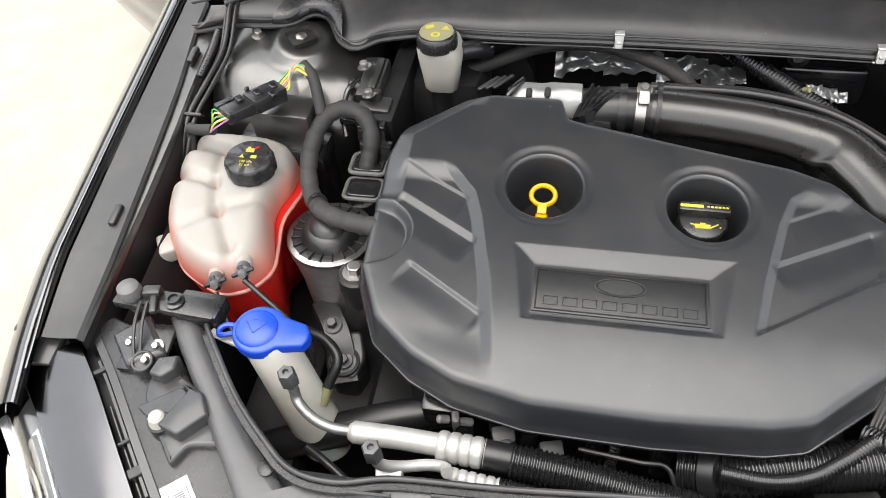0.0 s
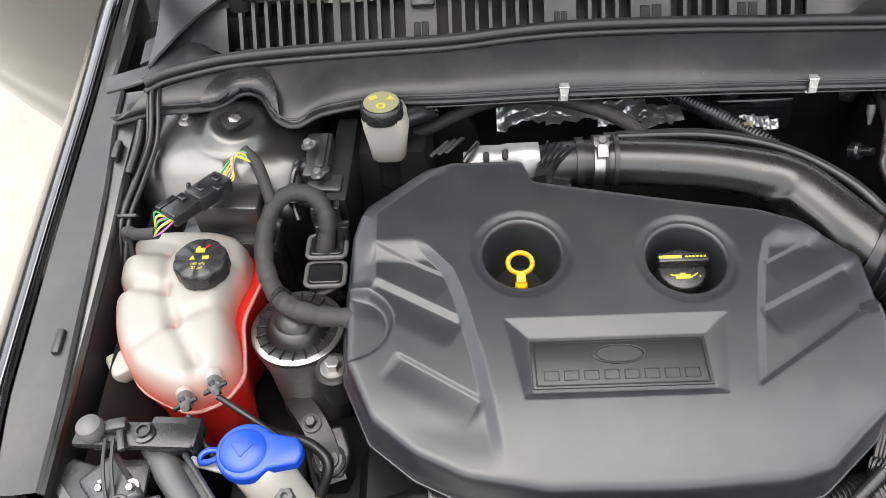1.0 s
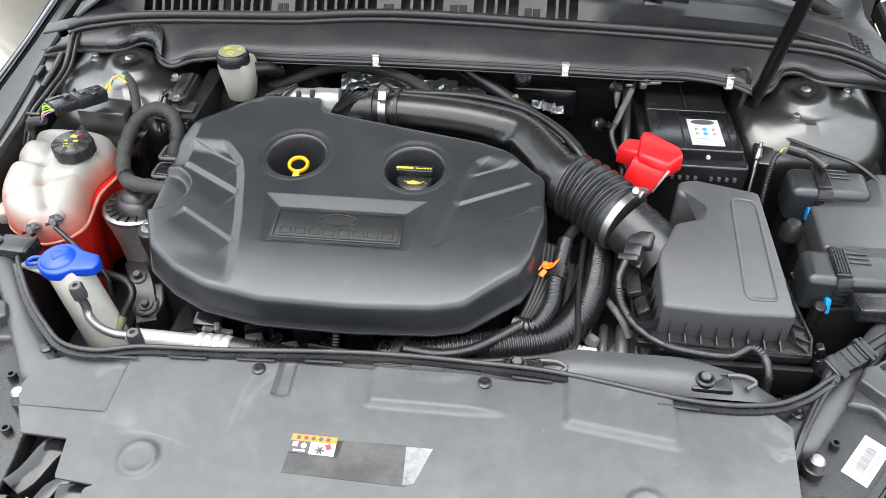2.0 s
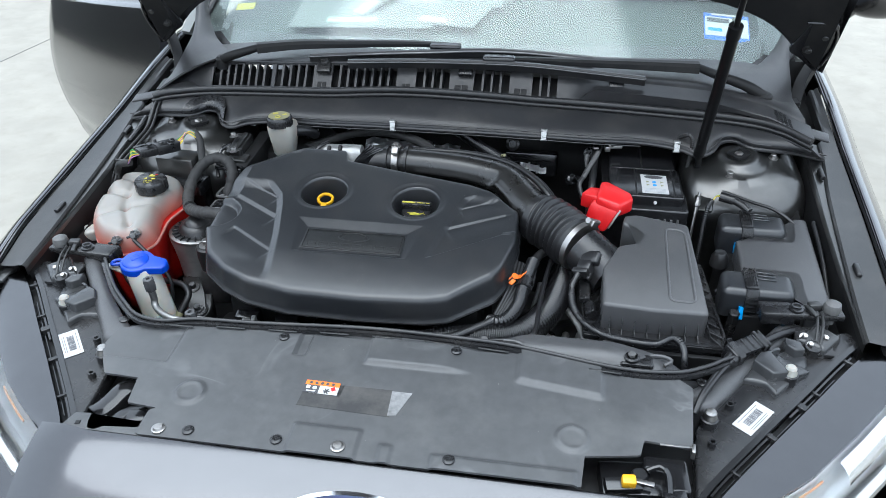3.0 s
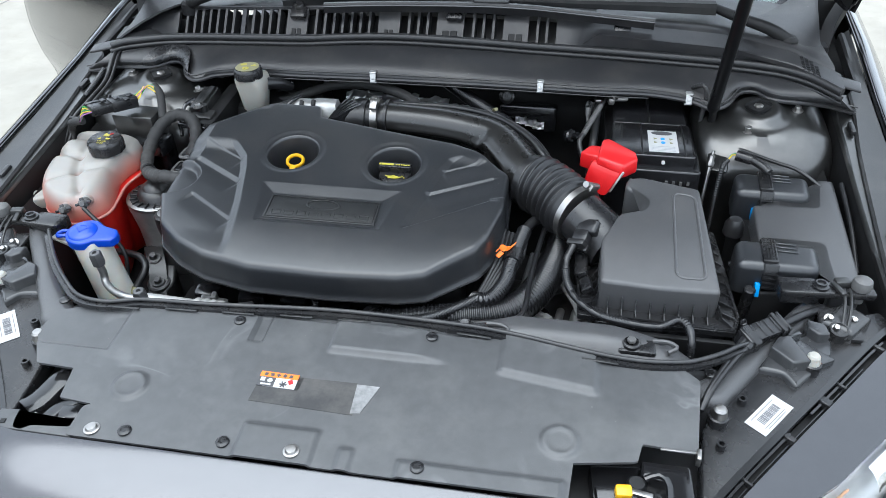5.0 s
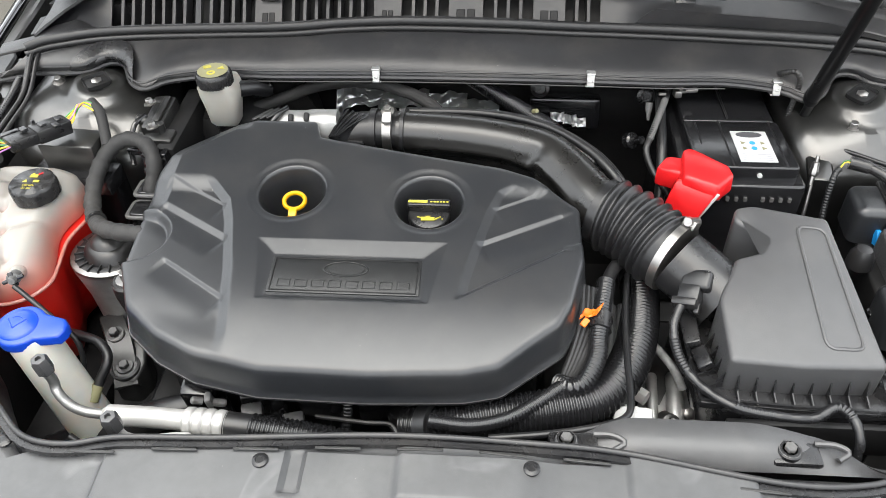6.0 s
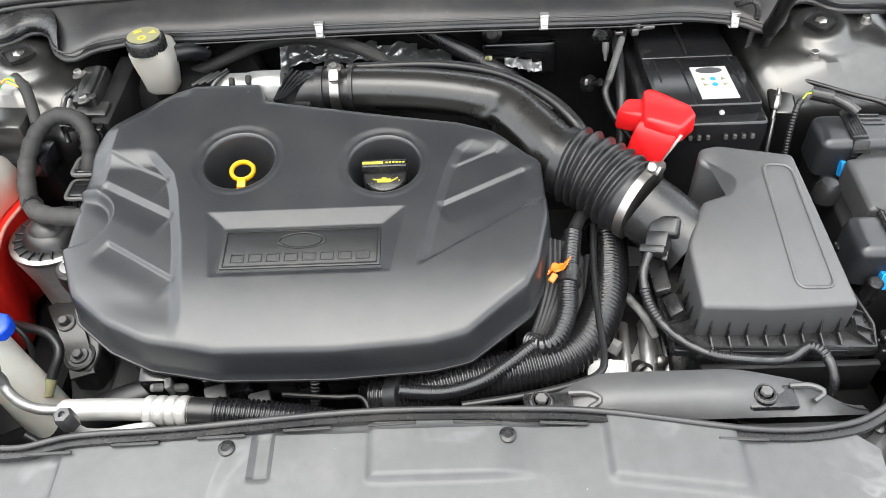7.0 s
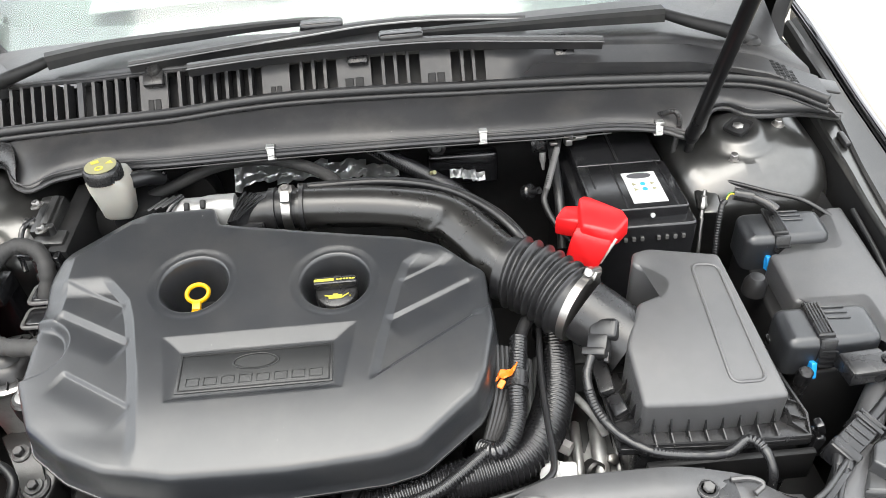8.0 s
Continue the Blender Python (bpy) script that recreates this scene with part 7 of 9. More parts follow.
def radiator_shield():
    s = thing("radiator_cover", (0, -0.12, 0.84), "dusty grey-black plastic cover over the radiator", "radiator cover")
    poly = ccw(SHIELD)
    bm = bmnew()
    step = 0.003
    grid = {}
    for i in range(int(0.95 / step)):
        for j in range(int(0.256 / step) + 1):
            x, y = -0.475 + i * step, -0.2525 + j * step
            if inside(x, y, poly):
                grid[i, j] = bm.verts.new((x, y, shield_z(x, y)))
    for (i, j), v in grid.items():
        q = [grid.get(k) for k in ((i, j), (i + 1, j), (i + 1, j + 1), (i, j + 1))]
        if all(q):
            bm.faces.new(q)
        elif sum(1 for k in q if k) == 3:
            bm.faces.new([k for k in q if k])
    # carry the ragged edge out to the true outline
    ring = [Vector(p) for p in poly]
    for v in [v for v in bm.verts if v.is_boundary]:
        best, bd = None, 1
        for a, b in zip(ring, ring[1:] + ring[:1]):
            t = max(0, min(1, (Vector(v.co[:2]) - a).dot(b - a) / (b - a).length_squared))
            c = a.lerp(b, t)
            d = (c - Vector(v.co[:2])).length
            if d < bd:
                best, bd = c, d
        if bd < 0.005:
            v.co.x, v.co.y = best
            v.co.z = shield_z(*best)
    bmesh.ops.recalc_face_normals(bm, faces=bm.faces)
    if sum(f.normal.z for f in bm.faces) < 0:
        bmesh.ops.reverse_faces(bm, faces=bm.faces)
    thicken(bm, 0.004)
    panel = part("panel", bm, M_GREY, s, sharp=35)
    for x, y in ((-0.183, -0.034), (0.094, -0.031), (-0.257, -0.233), (-0.129, -0.231), (0.113, -0.234)):
        bm = bmnew()
        lathe(bm, [(0.0085, 0), (0.0085, 0.002), (0.006, 0.0035), (0.0045, 0.0035), (0.004, 0.0025), (0, 0.0025)], Matrix.Translation((x, y, shield_z(x, y))), 18)
        part("push_clip", bm, M_PLASTIC, s)
    for x, y in ((-0.040, -0.234), (-0.300, -0.236)):
        bm = bmnew()
        lathe(bm, [(0.0100, 0), (0.0100, 0.0015), (0.0075, 0.002), (0.006, 0.005), (0, 0.0055)], Matrix.Translation((x, y, shield_z(x, y))), 22)
        part("bolt", bm, M_STEEL, s)
    # warning label and the darker worn patch beside it
    m = Matrix.Translation((-0.093, -0.1305, shield_z(-0.093, -0.13) + 0.0012)) @ Matrix.Rotation(radians(4.6), 4, "X") @ Matrix.Rotation(radians(-1), 4, "Z")
    bm = bmnew()
    box(bm, (0.0045, -0.004, 0), (0.043, 0.015, 0.0008))
    bm.transform(m)
    lab = part("paper_label", bm, M_PAPER, s, "orange and white warning label")
    for c, sz, mt in (((0, 0.0078, 0.0001), (0.052, 0.0085, 0.0009), M_ORANGE), ((-0.0145, -0.004, 0.0002), (0.023, 0.015, 0.0009), M_BARS)):
        bm = bmnew()
        box(bm, c, sz)
        bm.transform(m)
        part("label_field", bm, mt, lab)
    bm = bmnew()
    for k in range(5):
        box(bm, (-0.018 + 0.0085 * k, 0.0078, 0.0006), (0.0045, 0.0045, 0.0008), (0, 0, 20 * k))
    bm.transform(m)
    part("label_marks", bm, M_BARS, lab)
    bm = bmnew()
    for k in range(6):
        box(bm, (-0.010, -0.002, 0.0008), (0.007, 0.0011, 0.0006), (0, 0, 30 * k))
    box(bm, (-0.020, -0.001, 0.0008), (0.006, 0.006, 0.0006))
    box(bm, (-0.014, -0.0085, 0.0008), (0.014, 0.0022, 0.0006))
    bm.transform(m)
    part("label_marks", bm, M_PAPER, lab)
    bm = bmnew()
    for a in (0, 60, 120):
        box(bm, (0.009, -0.006, 0.0007), (0.010, 0.002, 0.0006), (0, 0, a))
    bm.transform(m)
    part("label_marks", bm, M_BARS, lab)
    bm = bmnew()
    box(bm, (0.018, -0.001, 0.0007), (0.006, 0.007, 0.0006), (0, 0, 30))
    bm.transform(m)
    part("label_marks", bm, M_RED, lab)
    bm = bmnew()
    slab(bm, [(-0.121, -0.166), (0.018, -0.170), (0.012, -0.120), (-0.060, -0.121), (-0.062, -0.143), (-0.119, -0.141)], lambda x, y: shield_z(x, y) + 0.0006, lambda x, y: shield_z(x, y) - 0.001, 0)
    part("glue_patch", bm, M_GLUE, s, "dark patch where a label was peeled off")
    bm = bmnew()
    slab(bm, [(0.014, -0.168), (0.026, -0.166), (0.034, -0.145), (0.042, -0.122), (0.012, -0.122)], lambda x, y: shield_z(x, y) + 0.0008, lambda x, y: shield_z(x, y) - 0.001, 0)
    part("worn_patch", bm, M_WORN, s, "pale worn end of the peeled label")
    # rubber strip along the rear edge
    pts = [(-0.588, 0.134, 0.874), (-0.569, 0.110, 0.887), (-0.520, 0.048, 0.885), (-0.477, 0.006, 0.883), (-0.437, -0.024, 0.882), (-0.390, -0.030, 0.881), (-0.335, -0.019, 0.882), (-0.231, -0.014, 0.882), (-0.054, -0.002, 0.883), (0.10, -0.004, 0.883), (0.192, -0.010, 0.882), (0.339, -0.034, 0.880), (0.422, -0.031, 0.880), (0.468, -0.012, 0.880), (0.500, 0.014, 0.876), (0.522, 0.034, 0.868)]
    st = thing("edge_seal", (0, 0, 0.87), "black rubber strip along the radiator cover's rear edge", "rubber strip")
    bm = bmnew()
    sweep(bm, [(x, y, z + 0.001) for x, y, z in pts], 0.0030, 10, 0.008)
    part("bead", bm, M_COWL, st)
    bm = bmnew()
    sweep(bm, [(x, y - 0.005, z - 0.005) for x, y, z in pts], 0.004, 8, 0.01, cross=((-1.2, -0.8), (1.2, -0.8), (1.2, 0.8), (-1.2, 0.8)), up=(0, 0, 1))
    part("flange", bm, M_PLASTIC, st)
    for k in range(9):
        x = -0.36 + 0.085 * k
        y = float(np.interp(x, [p[0] for p in pts], [p[1] for p in pts]))
        bm = bmnew()
        box(bm, (x, y - 0.0115, 0.8785), (0.048, 0.0035, 0.0025), (0, 0, 2 if x < 0 else -4), 0.0008, 1)
        part("retainer", bm, M_CAST, st)
    # carrier beams beside the lamps
    for sgn in (-1, 1):
        c = thing("lamp_carrier", (sgn * 0.53, 0.02, 0.80), "black plastic carrier between headlamp and engine bay", "lamp carrier", "lamp carriers")
        poly2 = [(0.437, -0.040), (0.480, -0.002), (0.522, 0.042), (0.572, 0.104), (0.603, 0.145), (0.628, 0.17), (0.648, 0.155), (0.62, 0.115), (0.565, 0.045), (0.515, -0.020), (0.482, -0.064), (0.460, -0.072), (0.446, -0.066)]
        bm = bmnew()
        slab(bm, [(sgn * x, y) for x, y in fillet(poly2, 0.006, 2)], 0.866 if sgn < 0 else 0.854, 0.74, 0.012)
        part("beam", bm, M_BOX, c)
        bm = bmnew()
        lathe(bm, [(0.0085, 0), (0.0085, 0.002), (0.006, 0.0035), (0, 0.003)], Matrix.Translation((sgn * 0.467, -0.020, 0.866 if sgn < 0 else 0.855)), 18)
        part("push_clip", bm, M_PLASTIC, c)
    # painted plate in front of the latch
    bm = bmnew()
    slab(bm, fillet(ccw([(-0.446, -0.2485), (-0.438, -0.219), (-0.412, -0.217), (-0.409, -0.232), (-0.404, -0.244), (-0.394, -0.246), (-0.384, -0.238), (-0.335, -0.233), (-0.331, -0.222), (-0.322, -0.216), (-0.322, -0.2485)]), 0.002, 2), 0.8545, 0.842, 0.0015)
    pl = tagged(part("latch_plate", bm, M_GREY), "grey pressed plate between nose and bonnet latch", "plate")
    bm = bmnew()
    box(bm, (-0.423, -0.2385, 0.8548), (0.007, 0.007, 0.002), (0, 0, 10), 0.0005, 1)
    part("square_hole", bm, M_DARK, pl)
    # dark structure below
    bm = bmnew()
    box(bm, (0, -0.02, 0.66), (0.94, 0.03, 0.38), (0, 0, 0), 0.01)
    tagged(part("radiator", bm, M_DARK), "black radiator and fan frame behind the nose", "radiator")
    bm = bmnew()
    box(bm, (0, -0.16, 0.74), (0.92, 0.14, 0.14), (0, 0, 0), 0.01)
    tagged(part("slam_panel", bm, M_DARK), "black front cross member under the radiator cover", "cross member")


radiator_shield()


def fan_shroud():
    f = thing("fan_shroud", (0.25, 0.03, 0.80), "grainy grey plastic fan shroud top with two bolts", "fan shroud")
    rows = []
    for k in range(33):
        x = 0.135 + 0.345 * k / 32
        u = k / 32
        swell = smooth01(u / 0.22) * smooth01((0.9 - u) / 0.35) - 1.6 * smooth01((u - 0.78) / 0.22)
        rows.append([(x, 0.000, 0.846), (x, 0.012, 0.848 + 0.012 * swell), (x, 0.026, 0.849 + 0.017 * swell), (x, 0.040 + 0.012 * swell, 0.846 + 0.014 * swell), (x, 0.048 + 0.020 * swell, 0.83), (x, 0.050 + 0.020 * swell, 0.74)])
    bm = bmnew()
    loft(bm, rows)
    part("duct_top", bm, M_BOX, f)
    for x, y, z in ((0.132, 0.016, 0.862), (0.364, 0.019, 0.858)):
        bm = bmnew()
        box(bm, (x + 0.008, y, z - 0.006), (0.052, 0.028, 0.010), (0, 0, 0), 0.004)
        lathe(bm, [(0.0125, -0.003), (0.0125, 0.003), (0.010, 0.005)], Matrix.Translation((x, y, z)), 24)
        e = part("fixing_ear", bm, M_PLASTIC, f)
        bm = bmnew()
        hexbolt(bm, Matrix.Translation((x, y, z + 0.003)), 0.0065, 0.006)
        part("bolt", bm, M_GRAIN, e)
        bm = bmnew()
        sweep(bm, [(x + 0.03, y + 0.012, z - 0.002), (x + 0.05, y + 0.010, z), (x + 0.062, y + 0.002, z - 0.001), (x + 0.05, y - 0.006, z - 0.004)], 0.0035, 8, 0.004)
        part("strap_loop", bm, M_BOX, f)


fan_shroud()


# ---- pipes, hoses and looms ----
def hose(name, pts, r, material, label, cat, rfun=None, seg=14, step=0.006):
    bm = bmnew()
    sweep(bm, pts, r, seg, 0.0007 if rfun else step, rfun)
    return tagged(part(name, bm, material, sharp=120 if rfun else 38), label, cat)


def air_conditioning():
    a = thing("air_conditioning_pipe", (-0.38, 0.06, 0.78), "bare aluminium air conditioning pipe with black service caps", "pipe")
    bm = bmnew()
    sweep(bm, [(-0.479, 0.088, 0.850), (-0.480, 0.092, 0.828), (-0.476, 0.085, 0.815), (-0.455, 0.070, 0.811), (-0.43, 0.062, 0.809), (-0.40, 0.064, 0.804)], 0.0062, 14, 0.005)
    part("pipe", bm, M_SHIELD, a)
    bm = bmnew()
    sweep(bm, [(-0.412, 0.063, 0.804), (-0.36, 0.064, 0.802), (-0.306, 0.063, 0.800)], 0.0125, 20, 0.002, lambda s, l: 0.0128 - 0.004 * smooth01((0.006 - s) / 0.006))
    part("thick_pipe", bm, M_PIPE, a)
    bm = bmnew()
    sweep(bm, [(-0.312, 0.062, 0.800), (-0.285, 0.061, 0.800), (-0.260, 0.060, 0.799)], 0.018, 24, 0.001, lambda s, l: 0.0175 - 0.0022 * (0.5 + 0.5 * math.cos(2 * math.pi * s / 0.0125)) ** 6)
    part("crimp_sleeve", bm, M_PIPE, a, "bright crimped sleeve")
    bm = bmnew()
    sweep(bm, [(-0.262, 0.060, 0.799), (-0.245, 0.059, 0.798), (-0.228, 0.058, 0.797)], 0.0165, 22, 0.004)
    part("rubber_end", bm, M_RUBBER, a)
    bm = bmnew()
    sweep(bm, [(-0.232, 0.058, 0.797), (-0.16, 0.052, 0.792), (-0.08, 0.042, 0.785), (0.0, 0.036, 0.775), (0.10, 0.035, 0.76)], 0.019, 22, 0.0007, corrugated(0.0192, 0.0056, 0.13))
    part("corrugated_sleeve", bm, M_SATIN, a, sharp=120)
    for x, y, z, rz in ((-0.479, 0.088, 0.862, 0), (-0.370, 0.020, 0.852, 0)):
        m = Matrix.Translation((x, y, z)) @ Matrix.Rotation(radians(6), 4, "X")
        bm = bmnew()
        lathe(bm, [(0.0080, -0.014), (0.0105, -0.012), (0.0105, 0.009), (0.0085, 0.0125), (0.004, 0.013), (0.003, 0.009), (0, 0.009)], m, 6)
        part("service_cap", bm, M_BOX, a)
    bm = bmnew()
    sweep(bm, [(-0.370, 0.020, 0.842), (-0.364, 0.022, 0.82), (-0.345, 0.03, 0.805), (-0.32, 0.038, 0.80), (-0.30, 0.035, 0.806), (-0.295, 0.025, 0.815)], 0.0065, 14, 0.005)
    box(bm, (-0.358, 0.024, 0.800), (0.030, 0.020, 0.018), (0, 0, 10), 0.005)
    part("service_port", bm, M_PIPE, a)
    bm = bmnew()
    sweep(bm, [(-0.295, 0.030, 0.797), (-0.27, 0.028, 0.796), (-0.24, 0.026, 0.794)], 0.011, 18, 0.001, lambda s, l: 0.0105 - 0.002 * (0.5 + 0.5 * math.cos(2 * math.pi * s / 0.010)) ** 6)
    part("crimp_sleeve", bm, M_PIPE, a)
    bm = bmnew()
    sweep(bm, [(-0.243, 0.026, 0.794), (-0.15, 0.02, 0.786), (-0.02, 0.015, 0.772)], 0.011, 14, 0.0006, corrugated(0.0115, 0.005, 0.13))
    part("corrugated_sleeve", bm, M_SATIN, a, sharp=120)


air_conditioning()

big_hose = hose("corrugated_hose", [(0.260, 0.37, 0.79), (0.256, 0.32, 0.797), (0.247, 0.254, 0.802), (0.232, 0.196, 0.804), (0.207, 0.145, 0.805), (0.173, 0.113, 0.805), (0.12, 0.098, 0.804), (0.05, 0.086, 0.802), (0.0, 0.076, 0.796), (-0.05, 0.085, 0.78)], 0.026, M_SATIN, "thick black corrugated hose curving under the engine cover", "hose", corrugated(0.0265, 0.0062, 0.11), 22, 0.0012)
for at, to in (((0.257, 0.34, 0.794), (0.260, 0.37, 0.79)), ((-0.02, 0.0765, 0.793), (-0.05, 0.085, 0.78))):
    bm = bmnew()
    lathe(bm, [(0.0272, -0.009), (0.0285, -0.008), (0.0285, 0.008), (0.0272, 0.009)], look(at, to), 30)
    part("hose_collar", bm, M_RUBBER, big_hose, "smooth rubber collar")
hose("corrugated_conduit", [(0.196, 0.262, 0.864), (0.187, 0.215, 0.858), (0.181, 0.180, 0.851), (0.177, 0.150, 0.843), (0.163, 0.121, 0.836), (0.147, 0.113, 0.831), (0.132, 0.126, 0.821)], 0.012, M_SATIN, "black corrugated cable conduit with a collar", "conduit", corrugated(0.0125, 0.0045, 0.14), 16, 0.001)
hose("conduit_collar", [(0.1855, 0.208, 0.857), (0.1835, 0.196, 0.854), (0.182, 0.186, 0.852)], 0.0155, M_PLASTIC, "black collar on the cable conduit", "collar")
hose("cable", [(0.225, 0.31, 0.862), (0.208, 0.285, 0.866), (0.196, 0.258, 0.864)], 0.0085, M_RUBBER, "black taped cable above the conduit", "cable")
hose("corrugated_conduit", [(-0.02, 0.062, 0.822), (0.03, 0.060, 0.820), (0.07, 0.070, 0.822), (0.10, 0.088, 0.825), (0.14, 0.118, 0.83)], 0.009, M_SATIN, "thin black corrugated conduit along the cover's front edge", "conduit", corrugated(0.0092, 0.004, 0.14), 14, 0.001)
hose("cable", [(0.228, 0.29, 0.85), (0.219, 0.22, 0.843), (0.214, 0.15, 0.841), (0.2115, 0.092, 0.841), (0.203, 0.064, 0.845), (0.175, 0.048, 0.848), (0.12, 0.034, 0.849), (0.05, 0.026, 0.846)], 0.0042, M_RUBBER, "thin black cable running to the fan", "cable")
hose("cable", [(0.23, 0.28, 0.80), (0.215, 0.22, 0.78), (0.215, 0.16, 0.76)], 0.010, M_GREY, "dull grey hose between engine and gearbox", "hose")


def bundle():
    for k in range(7):
        hose("ribbon_cable", [(0.165 + 0.006 * k, 0.245, 0.872 - 0.002 * k), (0.160 + 0.006 * k, 0.20, 0.858 - 0.002 * k), (0.148 + 0.005 * k, 0.16, 0.842), (0.135 + 0.004 * k, 0.13, 0.825)], 0.0035, M_RUBBER, "thin black cable of a bundle beside the cover", "cable", None, 8, 0.01)
    bm = bmnew()
    loft(bm, [[(0.156 + 0.0028 * i + 0.001 * j, 0.186 + 0.0026 * j + 0.0012 * i + 0.002 * noise.noise(Vector((i * 0.6, j * 0.5, 3))), 0.872 + 0.0035 * noise.noise(Vector((i * 0.7, j * 0.8, 9))) + 0.003 * math.sin(0.9 * i)) for i in range(10)] for j in range(6)])
    thicken(bm, 0.0012)
    box(bm, (0.163, 0.184, 0.868), (0.008, 0.012, 0.003), (20, 10, -35), 0.001, 1)
    tagged(part("orange_tag", bm, M_ORANGE), "small crumpled orange tag on the cable bundle", "tag")
    bm = bmnew()
    box(bm, (0.233, 0.100, 0.790), (0.022, 0.026, 0.030), (20, 0, -6), 0.005)
    box(bm, (0.2245, 0.101, 0.788), (0.004, 0.027, 0.031), (20, 0, -6), 0.001)
    lathe(bm, [(0.0155, -0.012), (0.0155, 0.012), (0.0050, 0.012), (0.0050, 0.004), (0, 0.004)], pose(0.2145, 0.104, 0.790, 50, 0, -6), 24)
    tagged(part("white_tag", bm, M_PAPER), "white plastic clip above the gearbox", "clip")
    t = thing("gearbox_fitting", (0.29, 0.19, 0.66), "steel hose fitting on the gearbox", "fitting")
    bm = bmnew()
    sweep(bm, [(0.222, 0.178, 0.762), (0.2339, 0.1698, 0.760), (0.246, 0.160, 0.760)], 0.0075, 16, straight=True)
    part("sleeve", bm, M_PIPE, t)
    bm = bmnew()
    lathe(bm, [(0.006, -0.004), (0.0105, -0.003), (0.0105, 0.010), (0.008, 0.012)], look((0.2475, 0.1585, 0.760), (0.258, 0.150, 0.760)), 6)
    part("nut", bm, M_PIPE, t)
    bm = bmnew()
    lathe(bm, [(0.008, 0), (0.008, 0.012), (0.005, 0.014), (0, 0.014)], pose(0.301, 0.150, 0.742, 40, 0, 20), 6)
    part("nut", bm, M_STEEL, t)
    bm = bmnew()
    lathe(bm, [(0.012, 0), (0.012, 0.006), (0.009, 0.008), (0.009, 0.018), (0, 0.019)], pose(0.238, 0.186, 0.748, 50, 0, -50), 20)
    part("cap", bm, M_SATIN, t)
    # ribbed casting below
    g = thing("gearbox_bracket", (0.285, 0.16, 0.60), "ribbed cast aluminium bracket on the gearbox below the air box", "bracket")
    bm = bmnew()
    box(bm, (0.285, 0.175, 0.665), (0.080, 0.105, 0.130), (0, 0, -3), 0.010, 3)
    part("housing", bm, M_ALU, g)
    for x, w in ((0.259, 0.014), (0.288, 0.022), (0.312, 0.010)):
        bm = bmnew()
        sweep(bm, [(x + 0.008, 0.212, 0.738), (x + 0.004, 0.180, 0.742), (x, 0.140, 0.736), (x - 0.001, 0.126, 0.712)], w / 2, 10, 0.006)
        part("casting_rib", bm, M_ALU, g)
    bm = bmnew()
    lathe(bm, [(0.013, -0.02), (0.013, 0.0), (0.009, 0.002), (0.008, -0.004), (0, -0.004)], pose(0.280, 0.132, 0.742, 50, 0, 10), 20)
    part("drilled_boss", bm, M_CAST, g)
    hose("breather_pipe", [(0.250, 0.250, 0.785), (0.2633, 0.2324, 0.782), (0.2761, 0.2122, 0.780), (0.2892, 0.1941, 0.772), (0.300, 0.178, 0.755)], 0.0055, M_WORN, "pale grey breather pipe over the gearbox", "pipe")
    hose("guide_tube", [(0.212, 0.275, 0.805), (0.2094, 0.2514, 0.802), (0.205, 0.215, 0.80), (0.2, 0.174, 0.792)], 0.0055, M_GREY, "dull grey tube beside the corrugated hose", "tube")


bundle()


def sensor_loom():
    s = thing("sensor_loom", (0.30, 0.10, 0.84), "taped and corrugated wiring loom along the air filter box", "wiring loom")
    pts = [(0.279, 0.205, 0.888), (0.268, 0.180, 0.872), (0.271, 0.145, 0.858), (0.288, 0.110, 0.852), (0.320, 0.082, 0.850), (0.360, 0.071, 0.850), (0.405, 0.069, 0.850), (0.432, 0.080, 0.856), (0.446, 0.066, 0.855), (0.450, 0.045, 0.842), (0.449, 0.035, 0.805)]
    full, _ = spline(pts, 100)
    for i, (a, b) in enumerate(((0, 14), (14, 26), (26, 44), (44, 56), (56, 70), (70, 82), (82, 100))):
        bm = bmnew()
        if i % 2:
            sweep(bm, full[a:b + 1], 0.0062, 14, 0.0005, corrugated(0.0066, 0.0042, 0.14))
            part("corrugated_run", bm, M_SATIN, s, sharp=120)
        else:
            sweep(bm, full[a:b + 1], 0.0068, 14, 0.002, lambda s_, l: 0.0056 + 0.0003 * math.sin(s_ * 300))
            part("taped_run", bm, M_PLASTIC, s)


sensor_loom()


